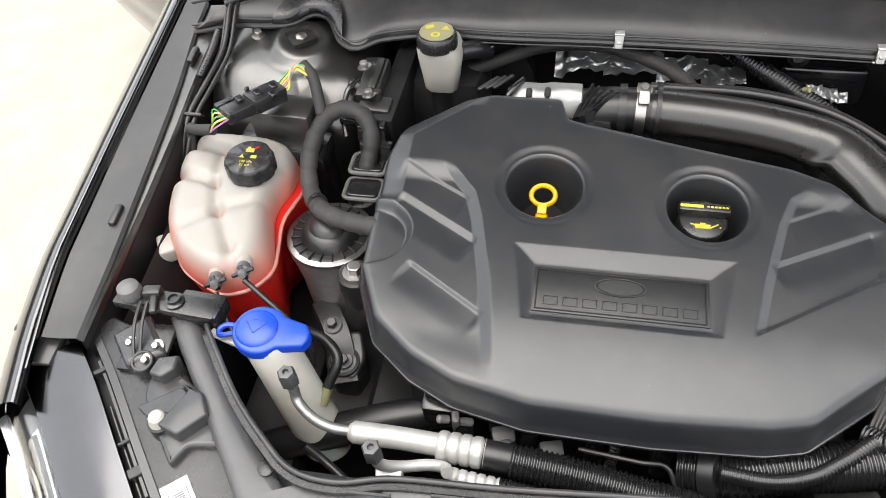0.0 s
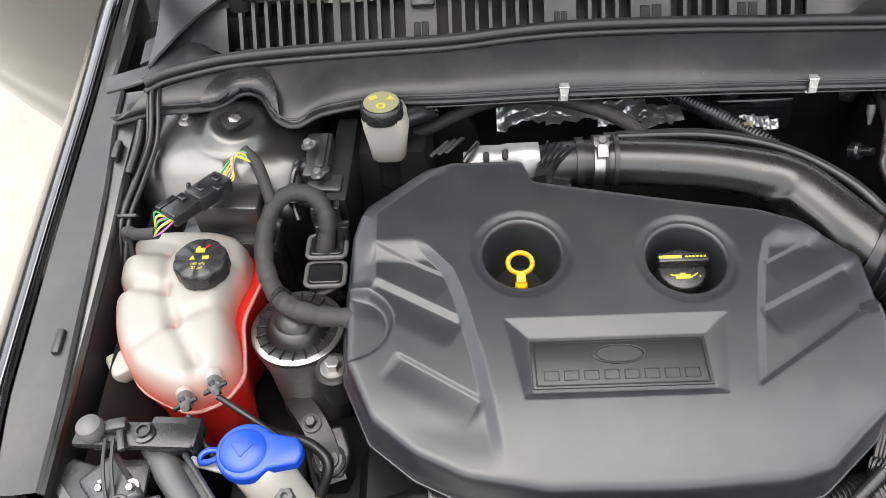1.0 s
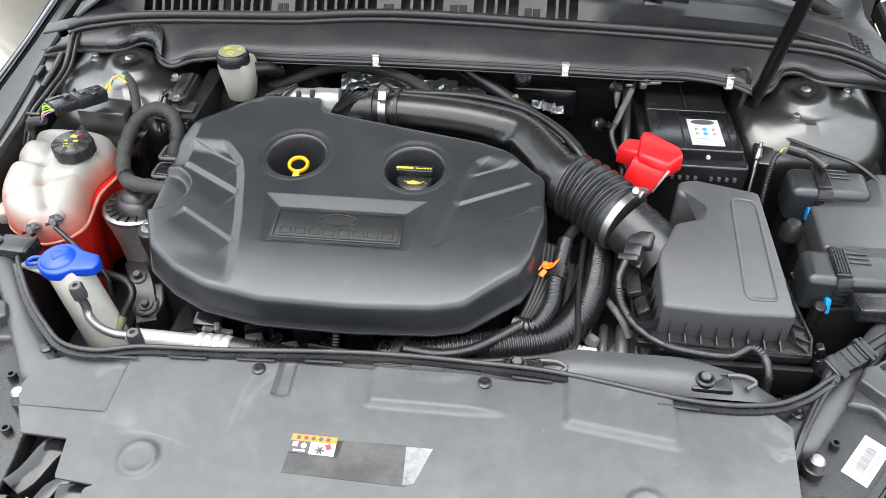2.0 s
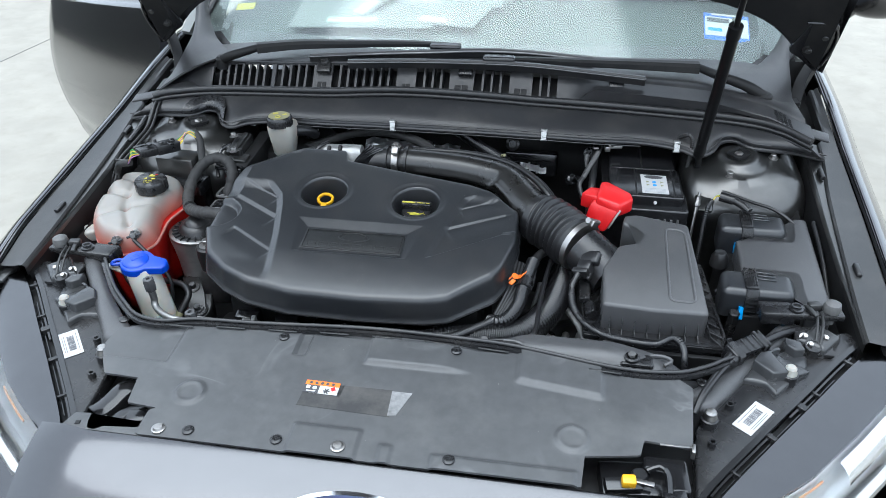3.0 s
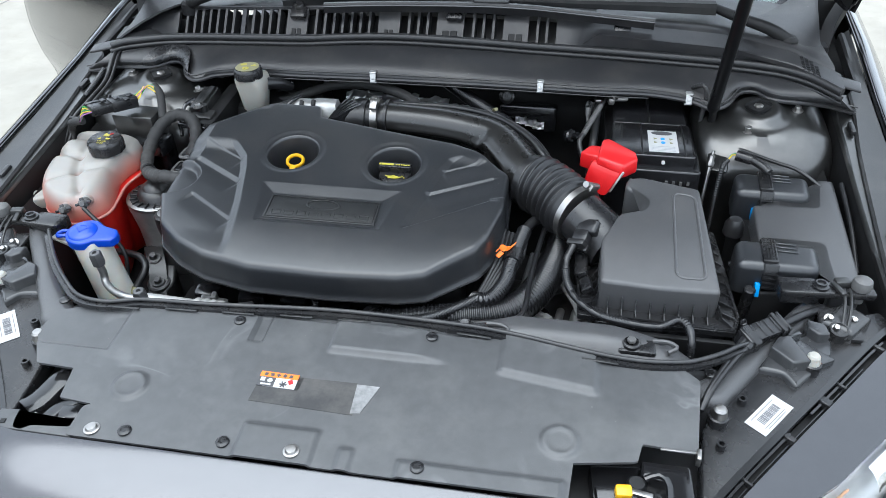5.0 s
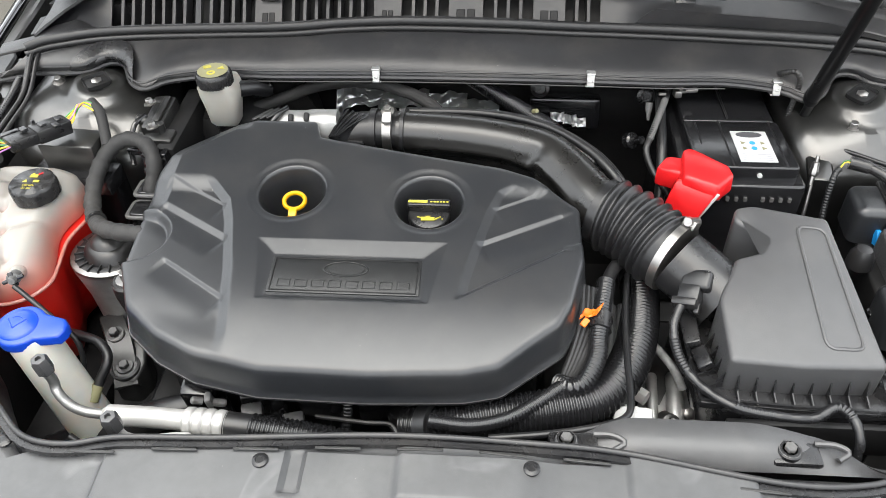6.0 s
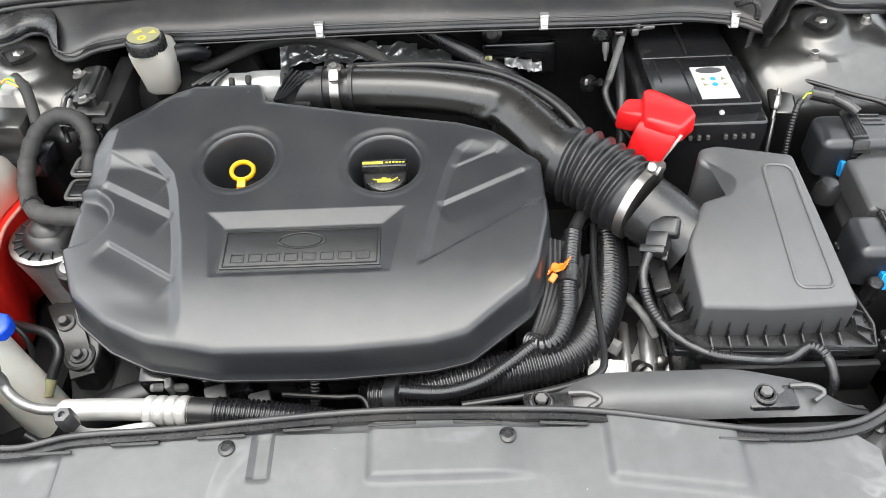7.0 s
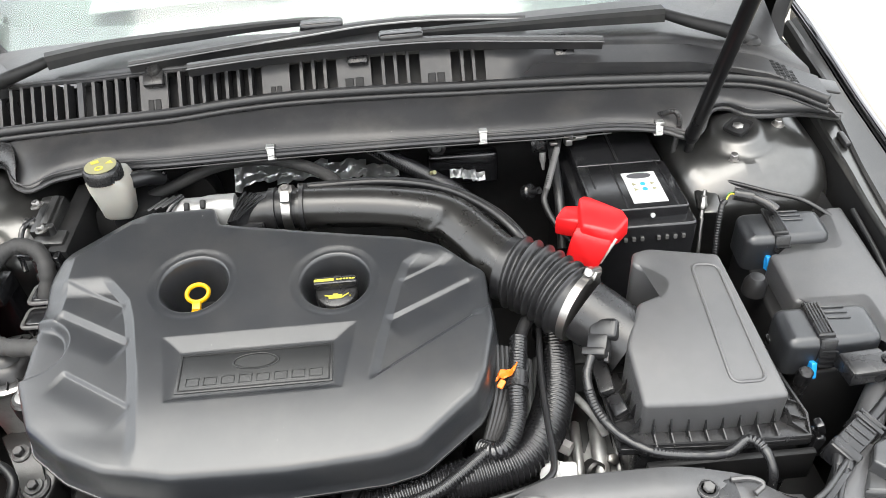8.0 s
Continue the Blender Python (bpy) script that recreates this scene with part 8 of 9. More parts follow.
def left_looms():
    L = thing("engine_loom", (-0.50, 0.42, 0.80), "thick cloth-taped wiring loom in a loop", "wiring loom")
    bm = bmnew()
    sweep(bm, [(-0.472, 0.430, 0.860), (-0.466, 0.452, 0.895), (-0.480, 0.472, 0.917), (-0.510, 0.478, 0.922), (-0.535, 0.462, 0.913), (-0.545, 0.425, 0.893), (-0.540, 0.385, 0.876), (-0.520, 0.345, 0.872), (-0.490, 0.314, 0.883), (-0.455, 0.296, 0.893), (-0.42, 0.29, 0.895)], 0.0125, 16, 0.004, lambda s, l: 0.0118 + 0.0007 * math.sin(s * 430) + 0.0006 * math.sin(s * 197))
    part("taped_loop", bm, M_TAPE, L)
    bm = bmnew()
    sweep(bm, [(-0.536, 0.463, 0.920), (-0.545, 0.485, 0.935), (-0.555, 0.505, 0.952), (-0.572, 0.520, 0.962)], 0.008, 12, 0.004)
    part("branch", bm, M_TAPE, L)
    bm = bmnew()
    sweep(bm, [(-0.519, 0.346, 0.8725), (-0.514, 0.341, 0.874)], 0.0131, 14, 0.002, straight=True)
    part("cable_tie", bm, M_PLASTIC, L)
    # plug on the strut tower with coloured wires
    c = thing("inline_plug", (-0.62, 0.47, 0.95), "black inline wiring plug with yellow, green and violet wires", "wiring plug")
    m = Matrix.Translation((-0.613, 0.436, 0.958)) @ Matrix.Rotation(radians(55), 4, "Z") @ Matrix.Rotation(radians(6), 4, "Y")
    bm = bmnew()
    box(bm, (0.016, 0, 0), (0.052, 0.030, 0.022), (0, 0, 0), 0.003)
    box(bm, (-0.026, 0, -0.001), (0.046, 0.026, 0.018), (0, 0, 0), 0.003)
    bm.transform(m)
    body = part("shell", bm, M_PLASTIC, c)
    for x, y in ((0.03, 0.0), (0.005, 0.0), (-0.02, 0.004), (0.018, -0.016)):
        bm = bmnew()
        box(bm, (x, y, 0.0118), (0.010, 0.012, 0.005), (0, 0, 0), 0.001, 1)
        bm.transform(m)
        part("latch", bm, M_SATIN, body)
    bm = bmnew()
    box(bm, (-0.035, 0.017, 0.006), (0.028, 0.008, 0.006), (0, 0, 0), 0.001, 1)
    box(bm, (0.0, 0.016, 0.005), (0.006, 0.004, 0.020), (0, 0, 0), 0.001, 1)
    bm.transform(m)
    part("clip_rail", bm, M_SATIN, body)
    random.seed(3)
    for k in range(8):
        mt = (M_WIRE_Y, M_WIRE_Y, M_WIRE_P, M_WIRE_G)[k % 4]
        o = (k - 3.5) * 0.0028
        bm = bmnew()
        a = m @ Vector((0.040, o, 0.002))
        sweep(bm, [a, a + Vector((0.010 + 0.3 * o, 0.014 + o, 0.006 + 0.002 * (k % 3))), Vector((-0.576 + o * 0.6, 0.505 + o * 0.5, 0.968)), Vector((-0.560, 0.506 + o * 0.4, 0.956))], 0.0011, 6, 0.004)
        part("wire", bm, mt, c)
        bm = bmnew()
        a = m @ Vector((-0.048, o, 0.0))
        sweep(bm, [a, a + Vector((-0.010, -0.008 + o, 0.003 * (k % 2))), Vector((-0.662, 0.392 + o * 0.5, 0.942))], 0.0011, 6, 0.004)
        part("wire", bm, (M_WIRE_P, M_WIRE_Y, M_PAPER, M_WIRE_G)[k % 4], c)
    # looms along the inner wing
    w = thing("wing_loom", (-0.73, 0.45, 0.85), "black wiring and hoses clipped along the inner wing", "wiring loom")
    for dx, dz, r, mt in ((0, 0, 0.0036, M_RUBBER), (0.0080, -0.004, 0.0034, M_RUBBER), (-0.007, -0.006, 0.0024, M_RUBBER)):
        bm = bmnew()
        sweep(bm, [(-0.715 + dx, 0.655, 0.985 + dz), (-0.713 + dx, 0.625, 0.978 + dz), (-0.712 + dx, 0.57, 0.945 + dz), (-0.722 + dx, 0.51, 0.925 + dz), (-0.733 + dx, 0.455, 0.905 + dz), (-0.735 + dx * 0.6, 0.40, 0.86 + dz), (-0.735 + dx * 0.6, 0.36, 0.80), (-0.73 + dx, 0.30, 0.74)], r, 12, 0.008)
        part("cable", bm, mt, w)
    bm = bmnew()
    sweep(bm, [(-0.660, 0.393, 0.942), (-0.690, 0.402, 0.932), (-0.715, 0.43, 0.910), (-0.728, 0.44, 0.89), (-0.725, 0.42, 0.85)], 0.0075, 12, 0.006)
    part("branch", bm, M_TAPE, w)
    bm = bmnew()
    box(bm, (-0.724, 0.46, 0.908), (0.026, 0.005, 0.014), (35, 0, 0), 0.002)
    part("cable_tie", bm, M_PLASTIC, w)
    bm = bmnew()
    sweep(bm, [(-0.728, 0.60, 0.955), (-0.727, 0.56, 0.945), (-0.733, 0.52, 0.93)], 0.0055, 12, 0.0006, corrugated(0.0058, 0.0042, 0.15))
    part("corrugated_run", bm, M_SATIN, w, sharp=120)
    # block added to stand for the strut tower's painted front face
    h = thing("tower_front_block", (-0.60, 0.49, 0.82), "grey painted block for the strut tower's front face, on a black base", "hydraulic block")
    bm = bmnew()
    box(bm, (-0.592, 0.472, 0.893), (0.088, 0.046, 0.075), (4, 0, -4), 0.004)
    part("block", bm, M_INNER, h)
    bm = bmnew()
    box(bm, (-0.595, 0.454, 0.868), (0.13, 0.05, 0.03), (0, 0, -4), 0.004)
    box(bm, (-0.60, 0.50, 0.72), (0.12, 0.08, 0.28), (0, 0, 0), 0.01)
    part("base", bm, M_SATIN, h)
    bm = bmnew()
    for a in range(3):
        lathe(bm, [(0.005, 0), (0.005, 0.002), (0.003, 0.002), (0.003, 0)], pose(-0.552 + 0.006 * math.cos(2.1 * a), 0.450 + 0.006 * math.sin(2.1 * a), 0.883, 0, 0, 0), 12)
    part("mark", bm, M_STEEL, h)
    # control unit with cast housing and two big plugs
    e = thing("control_unit", (-0.475, 0.53, 0.80), "black control unit with a cast aluminium bracket and plugs", "control unit")
    bm = bmnew()
    box(bm, (-0.452, 0.56, 0.862), (0.030, 0.15, 0.11), (8, 0, -4), 0.004)
    part("case", bm, M_DARK, e)
    bm = bmnew()
    box(bm, (-0.482, 0.548, 0.908), (0.034, 0.078, 0.050), (10, 0, -4), 0.006)
    box(bm, (-0.472, 0.508, 0.898), (0.048, 0.03, 0.036), (10, 0, -4), 0.005)
    box(bm, (-0.488, 0.572, 0.930), (0.022, 0.016, 0.016), (10, 0, -4), 0.003)
    box(bm, (-0.476, 0.545, 0.934), (0.012, 0.060, 0.010), (10, 0, -4), 0.003)
    lathe(bm, [(0.008, 0), (0.008, 0.02), (0.005, 0.022)], pose(-0.494, 0.53, 0.920, 0, -70, 0), 16)
    lathe(bm, [(0.007, 0), (0.007, 0.018), (0.004, 0.020)], pose(-0.470, 0.512, 0.912, 0, 0, 0), 16)
    part("cast_bracket", bm, M_CAST, e)
    bm = bmnew()
    sweep(bm, [(-0.500, 0.535, 0.93), (-0.512, 0.515, 0.925), (-0.516, 0.492, 0.90), (-0.508, 0.47, 0.88)], 0.004, 8)
    box(bm, (-0.505, 0.488, 0.895), (0.030, 0.012, 0.010), (0, 0, -6), 0.002)
    box(bm, (-0.462, 0.455, 0.872), (0.046, 0.016, 0.030), (0, 0, -4), 0.003)
    part("side_lever", bm, M_SATIN, e)
    for x, y, z in ((-0.492, 0.545, 0.945), (-0.478, 0.505, 0.928)):
        bm = bmnew()
        hexbolt(bm, pose(x, y, z, 0, -10, 0), 0.006, 0.008)
        part("bolt", bm, M_STEEL, e)
    for y, z in ((0.438, 0.855), (0.398, 0.845)):
        bm = bmnew()
        slab(bm, fillet([(-0.492, y - 0.017), (-0.448, y - 0.017), (-0.448, y + 0.017), (-0.492, y + 0.017)], 0.008, 3), z + 0.010, z - 0.03, 0.002)
        part("plug_shell", bm, M_SATIN, e)
        bm = bmnew()
        ring = [(x2, y2, z + 0.006) for x2, y2 in fillet([(-0.495, y - 0.020), (-0.445, y - 0.020), (-0.445, y + 0.020), (-0.495, y + 0.020)], 0.009, 4)]
        sweep(bm, ring + ring[:1], 0.0032, 8, straight=True)
        part("plug_seal", bm, M_GRAIN, e, "grey rim round the plug")
    bm = bmnew()
    box(bm, (-0.47, 0.475, 0.885), (0.040, 0.026, 0.03), (0, 0, 0), 0.003)
    for k in range(3):
        box(bm, (-0.485 + 0.015 * k, 0.472, 0.902), (0.008, 0.018, 0.008), (0, 0, 0), 0.001, 1)
    part("small_plug", bm, M_SATIN, e)


left_looms()


def left_hoses():
    hose("coolant_hose", [(-0.560, 0.226, 0.755), (-0.544, 0.2214, 0.770), (-0.503, 0.2014, 0.785), (-0.4734, 0.1863, 0.790), (-0.4556, 0.1658, 0.785), (-0.4636, 0.1435, 0.765), (-0.4665, 0.136, 0.758)], 0.0065, M_RUBBER, "black rubber hose curving beside the filler neck", "hose")
    hose("brake_line", [(-0.4655, 0.139, 0.761), (-0.468, 0.132, 0.755), (-0.471, 0.123, 0.747)], 0.0075, M_DISC, "short brass-coloured fitting on the hose", "hose fitting")
    hose("suspension_hose", [(-0.55, 0.10, 0.66), (-0.42, 0.13, 0.70), (-0.30, 0.16, 0.72)], 0.022, M_RUBBER, "thick black hose below the engine mount", "hose")
    hose("brake_line", [(-0.47, 0.06, 0.76), (-0.445, 0.05, 0.745), (-0.41, 0.03, 0.735)], 0.005, M_RUBBER, "thin black line behind the radiator", "hose")
    # hoses and foil at the bulkhead
    hose("heater_hose", [(-0.42, 0.60, 0.88), (-0.33, 0.64, 0.895), (-0.25, 0.665, 0.915), (-0.17, 0.66, 0.925), (-0.10, 0.63, 0.925), (-0.055, 0.59, 0.925), (-0.04, 0.565, 0.92)], 0.010, M_TAPE, "black woven hose along the bulkhead", "hose", None, 14)
    hose("corrugated_hose", [(-0.02, 0.70, 0.93), (0.03, 0.665, 0.915), (0.10, 0.60, 0.905), (0.14, 0.56, 0.90), (0.20, 0.50, 0.88)], 0.013, M_SATIN, "black corrugated hose in front of the bulkhead", "hose", corrugated(0.0135, 0.0052, 0.13), 18, 0.0012)
    bm = bmnew()
    lathe(bm, [(0.0035, -0.005), (0.0035, 0.005)], pose(0.108, 0.585, 0.921, 60, 0, 40), 12)
    tagged(part("yellow_mark", bm, M_DISC), "small yellow mark on the corrugated hose", "mark")
    random.seed(11)
    f = thing("heat_shield_foil", (-0.05, 0.72, 0.82), "crinkled bright foil heat shield on the bulkhead", "heat shield")
    for x0, x1, z0, z1, hang in ((-0.232, -0.150, 0.893, 0.868, 0.014), (-0.158, -0.070, 0.890, 0.868, 0.0), (-0.078, -0.004, 0.886, 0.862, 0.006), (-0.012, 0.052, 0.874, 0.858, 0.0)):
        rows = []
        for j in range(13):
            row = []
            for i in range(49):
                u, w = i / 48, j / 12
                x = x0 + (x1 - x0) * u
                q = Vector((x * 34, w * 1.8, x0 * 40))
                ruck = abs(noise.noise(q)) * 1.5 + 0.8 * abs(noise.noise(q * 2.3)) + 0.25 * noise.noise(q * 5.1) - 0.6
                edge = 0.006 * noise.noise(Vector((x * 45, 3.0 + (w > 0.5), 0)))
                low = (z0 - z1) * (1 - 0.4 * u) + hang * smooth01((0.22 - u) / 0.08)
                row.append((x, 0.706 - 0.034 * w - 0.0075 * ruck, z0 - 0.008 - 0.8 * low * w + edge + 0.004 * math.sin(2.5 * u)))
            rows.append(row)
        bm = bmnew()
        loft(bm, rows)
        thicken(bm, 0.0006)
        part("foil_sheet", bm, M_FOIL, f, sharp=25)
    for k, (x, z) in enumerate(((0.12, 0.897), (0.30, 0.885), (-0.27, 0.90))):
        bm = bmnew()
        lathe(bm, [(0.016, -0.002), (0.016, 0.003), (0.010, 0.005), (0.009, 0.003), (0, 0.003)], pose(x, 0.70, z, 70, 0, 0), 20)
        tagged(part("push_clip", bm, M_PLASTIC), "round black push clip on the bulkhead", "clip")
    sc = thing("steering_cover", (0.165, 0.71, 0.82), "ribbed black cover on the bulkhead", "cover")
    bm = bmnew()
    box(bm, (0.165, 0.712, 0.846), (0.125, 0.03, 0.060), (-12, 0, 0), 0.008, 3)
    case = part("case", bm, M_SATIN, sc)
    for x, z, w in ((0.135, 0.871, 0.05), (0.175, 0.861, 0.07), (0.145, 0.852, 0.045)):
        bm = bmnew()
        box(bm, (x, 0.695, z), (w, 0.004, 0.004), (-12, 0, 0), 0.0015, 1)
        part("rib", bm, M_SATIN, case)
    random.seed(23)
    bm = bmnew()
    for cx, cz in ((0.150, 0.856), (0.172, 0.852), (0.188, 0.846)):
        loft(bm, [[(cx + 0.0015 * i - 0.010, 0.690 - 0.0022 * j + 0.003 * noise.noise(Vector((i * 0.5, j * 0.6, cx * 90))), cz - 0.0016 * j + 0.0010 * math.sin(0.5 * i)) for i in range(17)] for j in range(7)])
    thicken(bm, 0.001)
    part("foil_patch", bm, M_FOIL, case, "small patch of bright foil", sharp=70)
    # earth leads by the battery
    b = thing("battery_lead", (0.30, 0.52, 0.85), "black battery leads with metal ends", "battery lead")
    for pts, r in (([(0.318, 0.632, 0.935), (0.312, 0.614, 0.928), (0.298, 0.578, 0.918), (0.281, 0.537, 0.903), (0.276, 0.522, 0.893), (0.286, 0.500, 0.872), (0.31, 0.47, 0.85)], 0.0050), ([(0.31, 0.66, 0.93), (0.305, 0.60, 0.915), (0.302, 0.53, 0.885), (0.30, 0.48, 0.83)], 0.008)):
        bm = bmnew()
        sweep(bm, pts, r, 12)
        part("lead", bm, M_RUBBER, b)
    bm = bmnew()
    box(bm, (0.346, 0.628, 0.938), (0.034, 0.009, 0.007), (0, 0, 8), 0.002)
    box(bm, (0.331, 0.623, 0.936), (0.012, 0.014, 0.012), (0, 0, 8), 0.002)
    box(bm, (0.306, 0.616, 0.938), (0.012, 0.008, 0.005), (0, 0, 8), 0.0015)
    hexbolt(bm, pose(0.336, 0.625, 0.940, 0, 0, 0), 0.005, 0.006)
    part("lug", bm, M_STEEL, b)
    bm = bmnew()
    sweep(bm, [(0.312, 0.614, 0.928), (0.298, 0.578, 0.918), (0.2815, 0.537, 0.903)], 0.0058, 12, 0.0008, lambda s, l: 0.0054 + 0.0002 * math.sin(s * 1500))
    part("braided_sleeve", bm, M_GRAIN, b, "grey braided sleeve on the lead")
    bm = bmnew()
    lathe(bm, [(0.0055, -0.010), (0.0055, 0.002), (0.004, 0.006), (0.002, 0.018)], pose(0.289, 0.613, 0.912, 150, 0, 0), 14)
    part("terminal_boot", bm, M_GRAIN, b)
    bm = bmnew()
    lathe(bm, [(0.013, 0), (0.013, 0.010), (0.010, 0.013), (0.006, 0.013), (0.006, 0.030)], pose(0.2555, 0.566, 0.882, 60, 0, 40), 18)
    tagged(part("bulkhead_plug", bm, M_SATIN), "round black plug in front of the bulkhead", "plug")
    # leads between battery and fuse box
    g = thing("fuse_box_lead", (0.53, 0.43, 0.80), "corrugated lead and steel bolt beside the battery", "lead")
    bm = bmnew()
    sweep(bm, [(0.536, 0.459, 0.913), (0.531, 0.456, 0.909), (0.526, 0.448, 0.900), (0.522, 0.436, 0.870), (0.520, 0.424, 0.840), (0.518, 0.41, 0.78)], 0.0045, 12, 0.0006, corrugated(0.0046, 0.0042, 0.12))
    part("conduit", bm, M_RUBBER, g, sharp=120)
    bm = bmnew()
    sweep(bm, [(0.600, 0.428, 0.910), (0.590, 0.440, 0.915), (0.574, 0.455, 0.918)], 0.0075, 12)
    sweep(bm, [(0.574, 0.455, 0.918), (0.5485, 0.4645, 0.920)], 0.0095, 12, straight=True)
    part("plug", bm, M_PLASTIC, g)
    for k in range(3):
        bm = bmnew()
        sweep(bm, [(0.549, 0.4635 - 0.002 * k, 0.922), (0.542, 0.465 - 0.001 * k, 0.921), (0.536, 0.459, 0.914)], 0.0013, 6, 0.004)
        part("wire", bm, (M_WIRE_G, M_PLASTIC, M_WIRE_Y)[k], g)
    bm = bmnew()
    lathe(bm, [(0.0035, -0.022), (0.0035, -0.006), (0.0065, -0.004), (0.0075, 0.002), (0.0055, 0.006), (0.0055, 0.014), (0.003, 0.016), (0.003, 0.024)], pose(0.511, 0.478, 0.892, -25, 8, 0), 8)
    part("stud", bm, M_STEEL, g)
    bm = bmnew()
    sweep(bm, [(0.508, 0.466, 0.878), (0.503, 0.445, 0.83), (0.502, 0.43, 0.76)], 0.003, 8)
    part("rod", bm, M_STEEL, g)
    bm = bmnew()
    box(bm, (0.527, 0.497, 0.885), (0.036, 0.052, 0.006), (12, 0, -8), 0.005)
    part("bracket", bm, M_INNER, g)
    hose("cable", [(0.502, 0.60, 0.895), (0.517, 0.5755, 0.900), (0.537, 0.540, 0.902), (0.578, 0.512, 0.902), (0.618, 0.4865, 0.900), (0.658, 0.4625, 0.898), (0.70, 0.43, 0.88)], 0.0034, M_RUBBER, "thin black cable round the strut tower", "cable")
    hose("corrugated_conduit", [(0.478, 0.64, 0.96), (0.482, 0.62, 0.975), (0.495, 0.605, 0.985), (0.503, 0.60, 0.97), (0.502, 0.60, 0.94), (0.500, 0.60, 0.90)], 0.0045, M_RUBBER, "corrugated conduit through the cowl edge", "conduit", corrugated(0.0047, 0.0042, 0.12), 14, 0.0013)
    hose("cable", [(0.725, 0.44, 0.89), (0.722, 0.34, 0.87), (0.718, 0.25, 0.84)], 0.004, M_RUBBER, "thin black cable along the inner wing", "cable")


left_hoses()


# ---- bonnet stops beside the lamps ----
def bonnet_stop(s):
    b = thing("bonnet_stop", (s * 0.66, 0.16, 0.84), "rubber bonnet stop on a black bracket beside the headlamp", "bonnet stop", "bonnet stops")
    X = lambda x, y, z: (s * x, y, z)
    bm = bmnew()
    box(bm, X(0.645, 0.158, 0.875), (0.13, 0.030, 0.012), (0, 0, 4 * s), 0.004)
    box(bm, X(0.605, 0.160, 0.868), (0.055, 0.036, 0.024), (0, 0, 4 * s), 0.004)
    part("bracket", bm, M_PLASTIC, b)
    bm = bmnew()
    lathe(bm, [(0.009, -0.02), (0.009, 0.0), (0.0135, 0.003), (0.0145, 0.010), (0.0125, 0.018), (0.007, 0.0215), (0, 0.0225)], Matrix.Translation(X(0.690, 0.161, 0.878)), 28)
    part("rubber_buffer", bm, M_GRAIN, b)
    bm = bmnew()
    lathe(bm, [(0.012, 0), (0.012, 0.002), (0.008, 0.003), (0.008, 0.007), (0.006, 0.007), (0.005, 0.004), (0, 0.004)], Matrix.Translation(X(0.634, 0.157, 0.882)), 20)
    part("screw", bm, M_SATIN, b)
    bm = bmnew()
    box(bm, X(0.664, 0.165, 0.885), (0.022, 0.014, 0.012), (0, 0, 10), 0.003)
    box(bm, X(0.656, 0.150, 0.885), (0.008, 0.030, 0.006), (0, 0, 20), 0.002)
    part("spring_catch", bm, M_CAST, b)
    bm = bmnew()
    sweep(bm, [X(0.672, 0.150, 0.885), X(0.668, 0.120, 0.880), X(0.662, 0.095, 0.868), X(0.655, 0.075, 0.855)], 0.0022, 8)
    sweep(bm, [X(0.664, 0.150, 0.885), X(0.660, 0.120, 0.878), X(0.654, 0.092, 0.864)], 0.0022, 8)
    part("wire_rod", bm, M_CAST, b)
    for x, y in ((0.640, 0.108), (0.644, 0.088), (0.672, 0.108)):
        bm = bmnew()
        hexbolt(bm, pose(*X(x, y, 0.862), 30, 0, 0), 0.0044, 0.008)
        part("bolt", bm, M_STEEL, b)
    bm = bmnew()
    box(bm, X(0.655, 0.105, 0.855), (0.055, 0.055, 0.008), (10, 0, 0), 0.003)
    box(bm, X(0.65, 0.13, 0.83), (0.04, 0.02, 0.06), (0, 0, 0), 0.003)
    part("plate", bm, M_PLASTIC, b)


for side in (-1, 1):
    bonnet_stop(side)


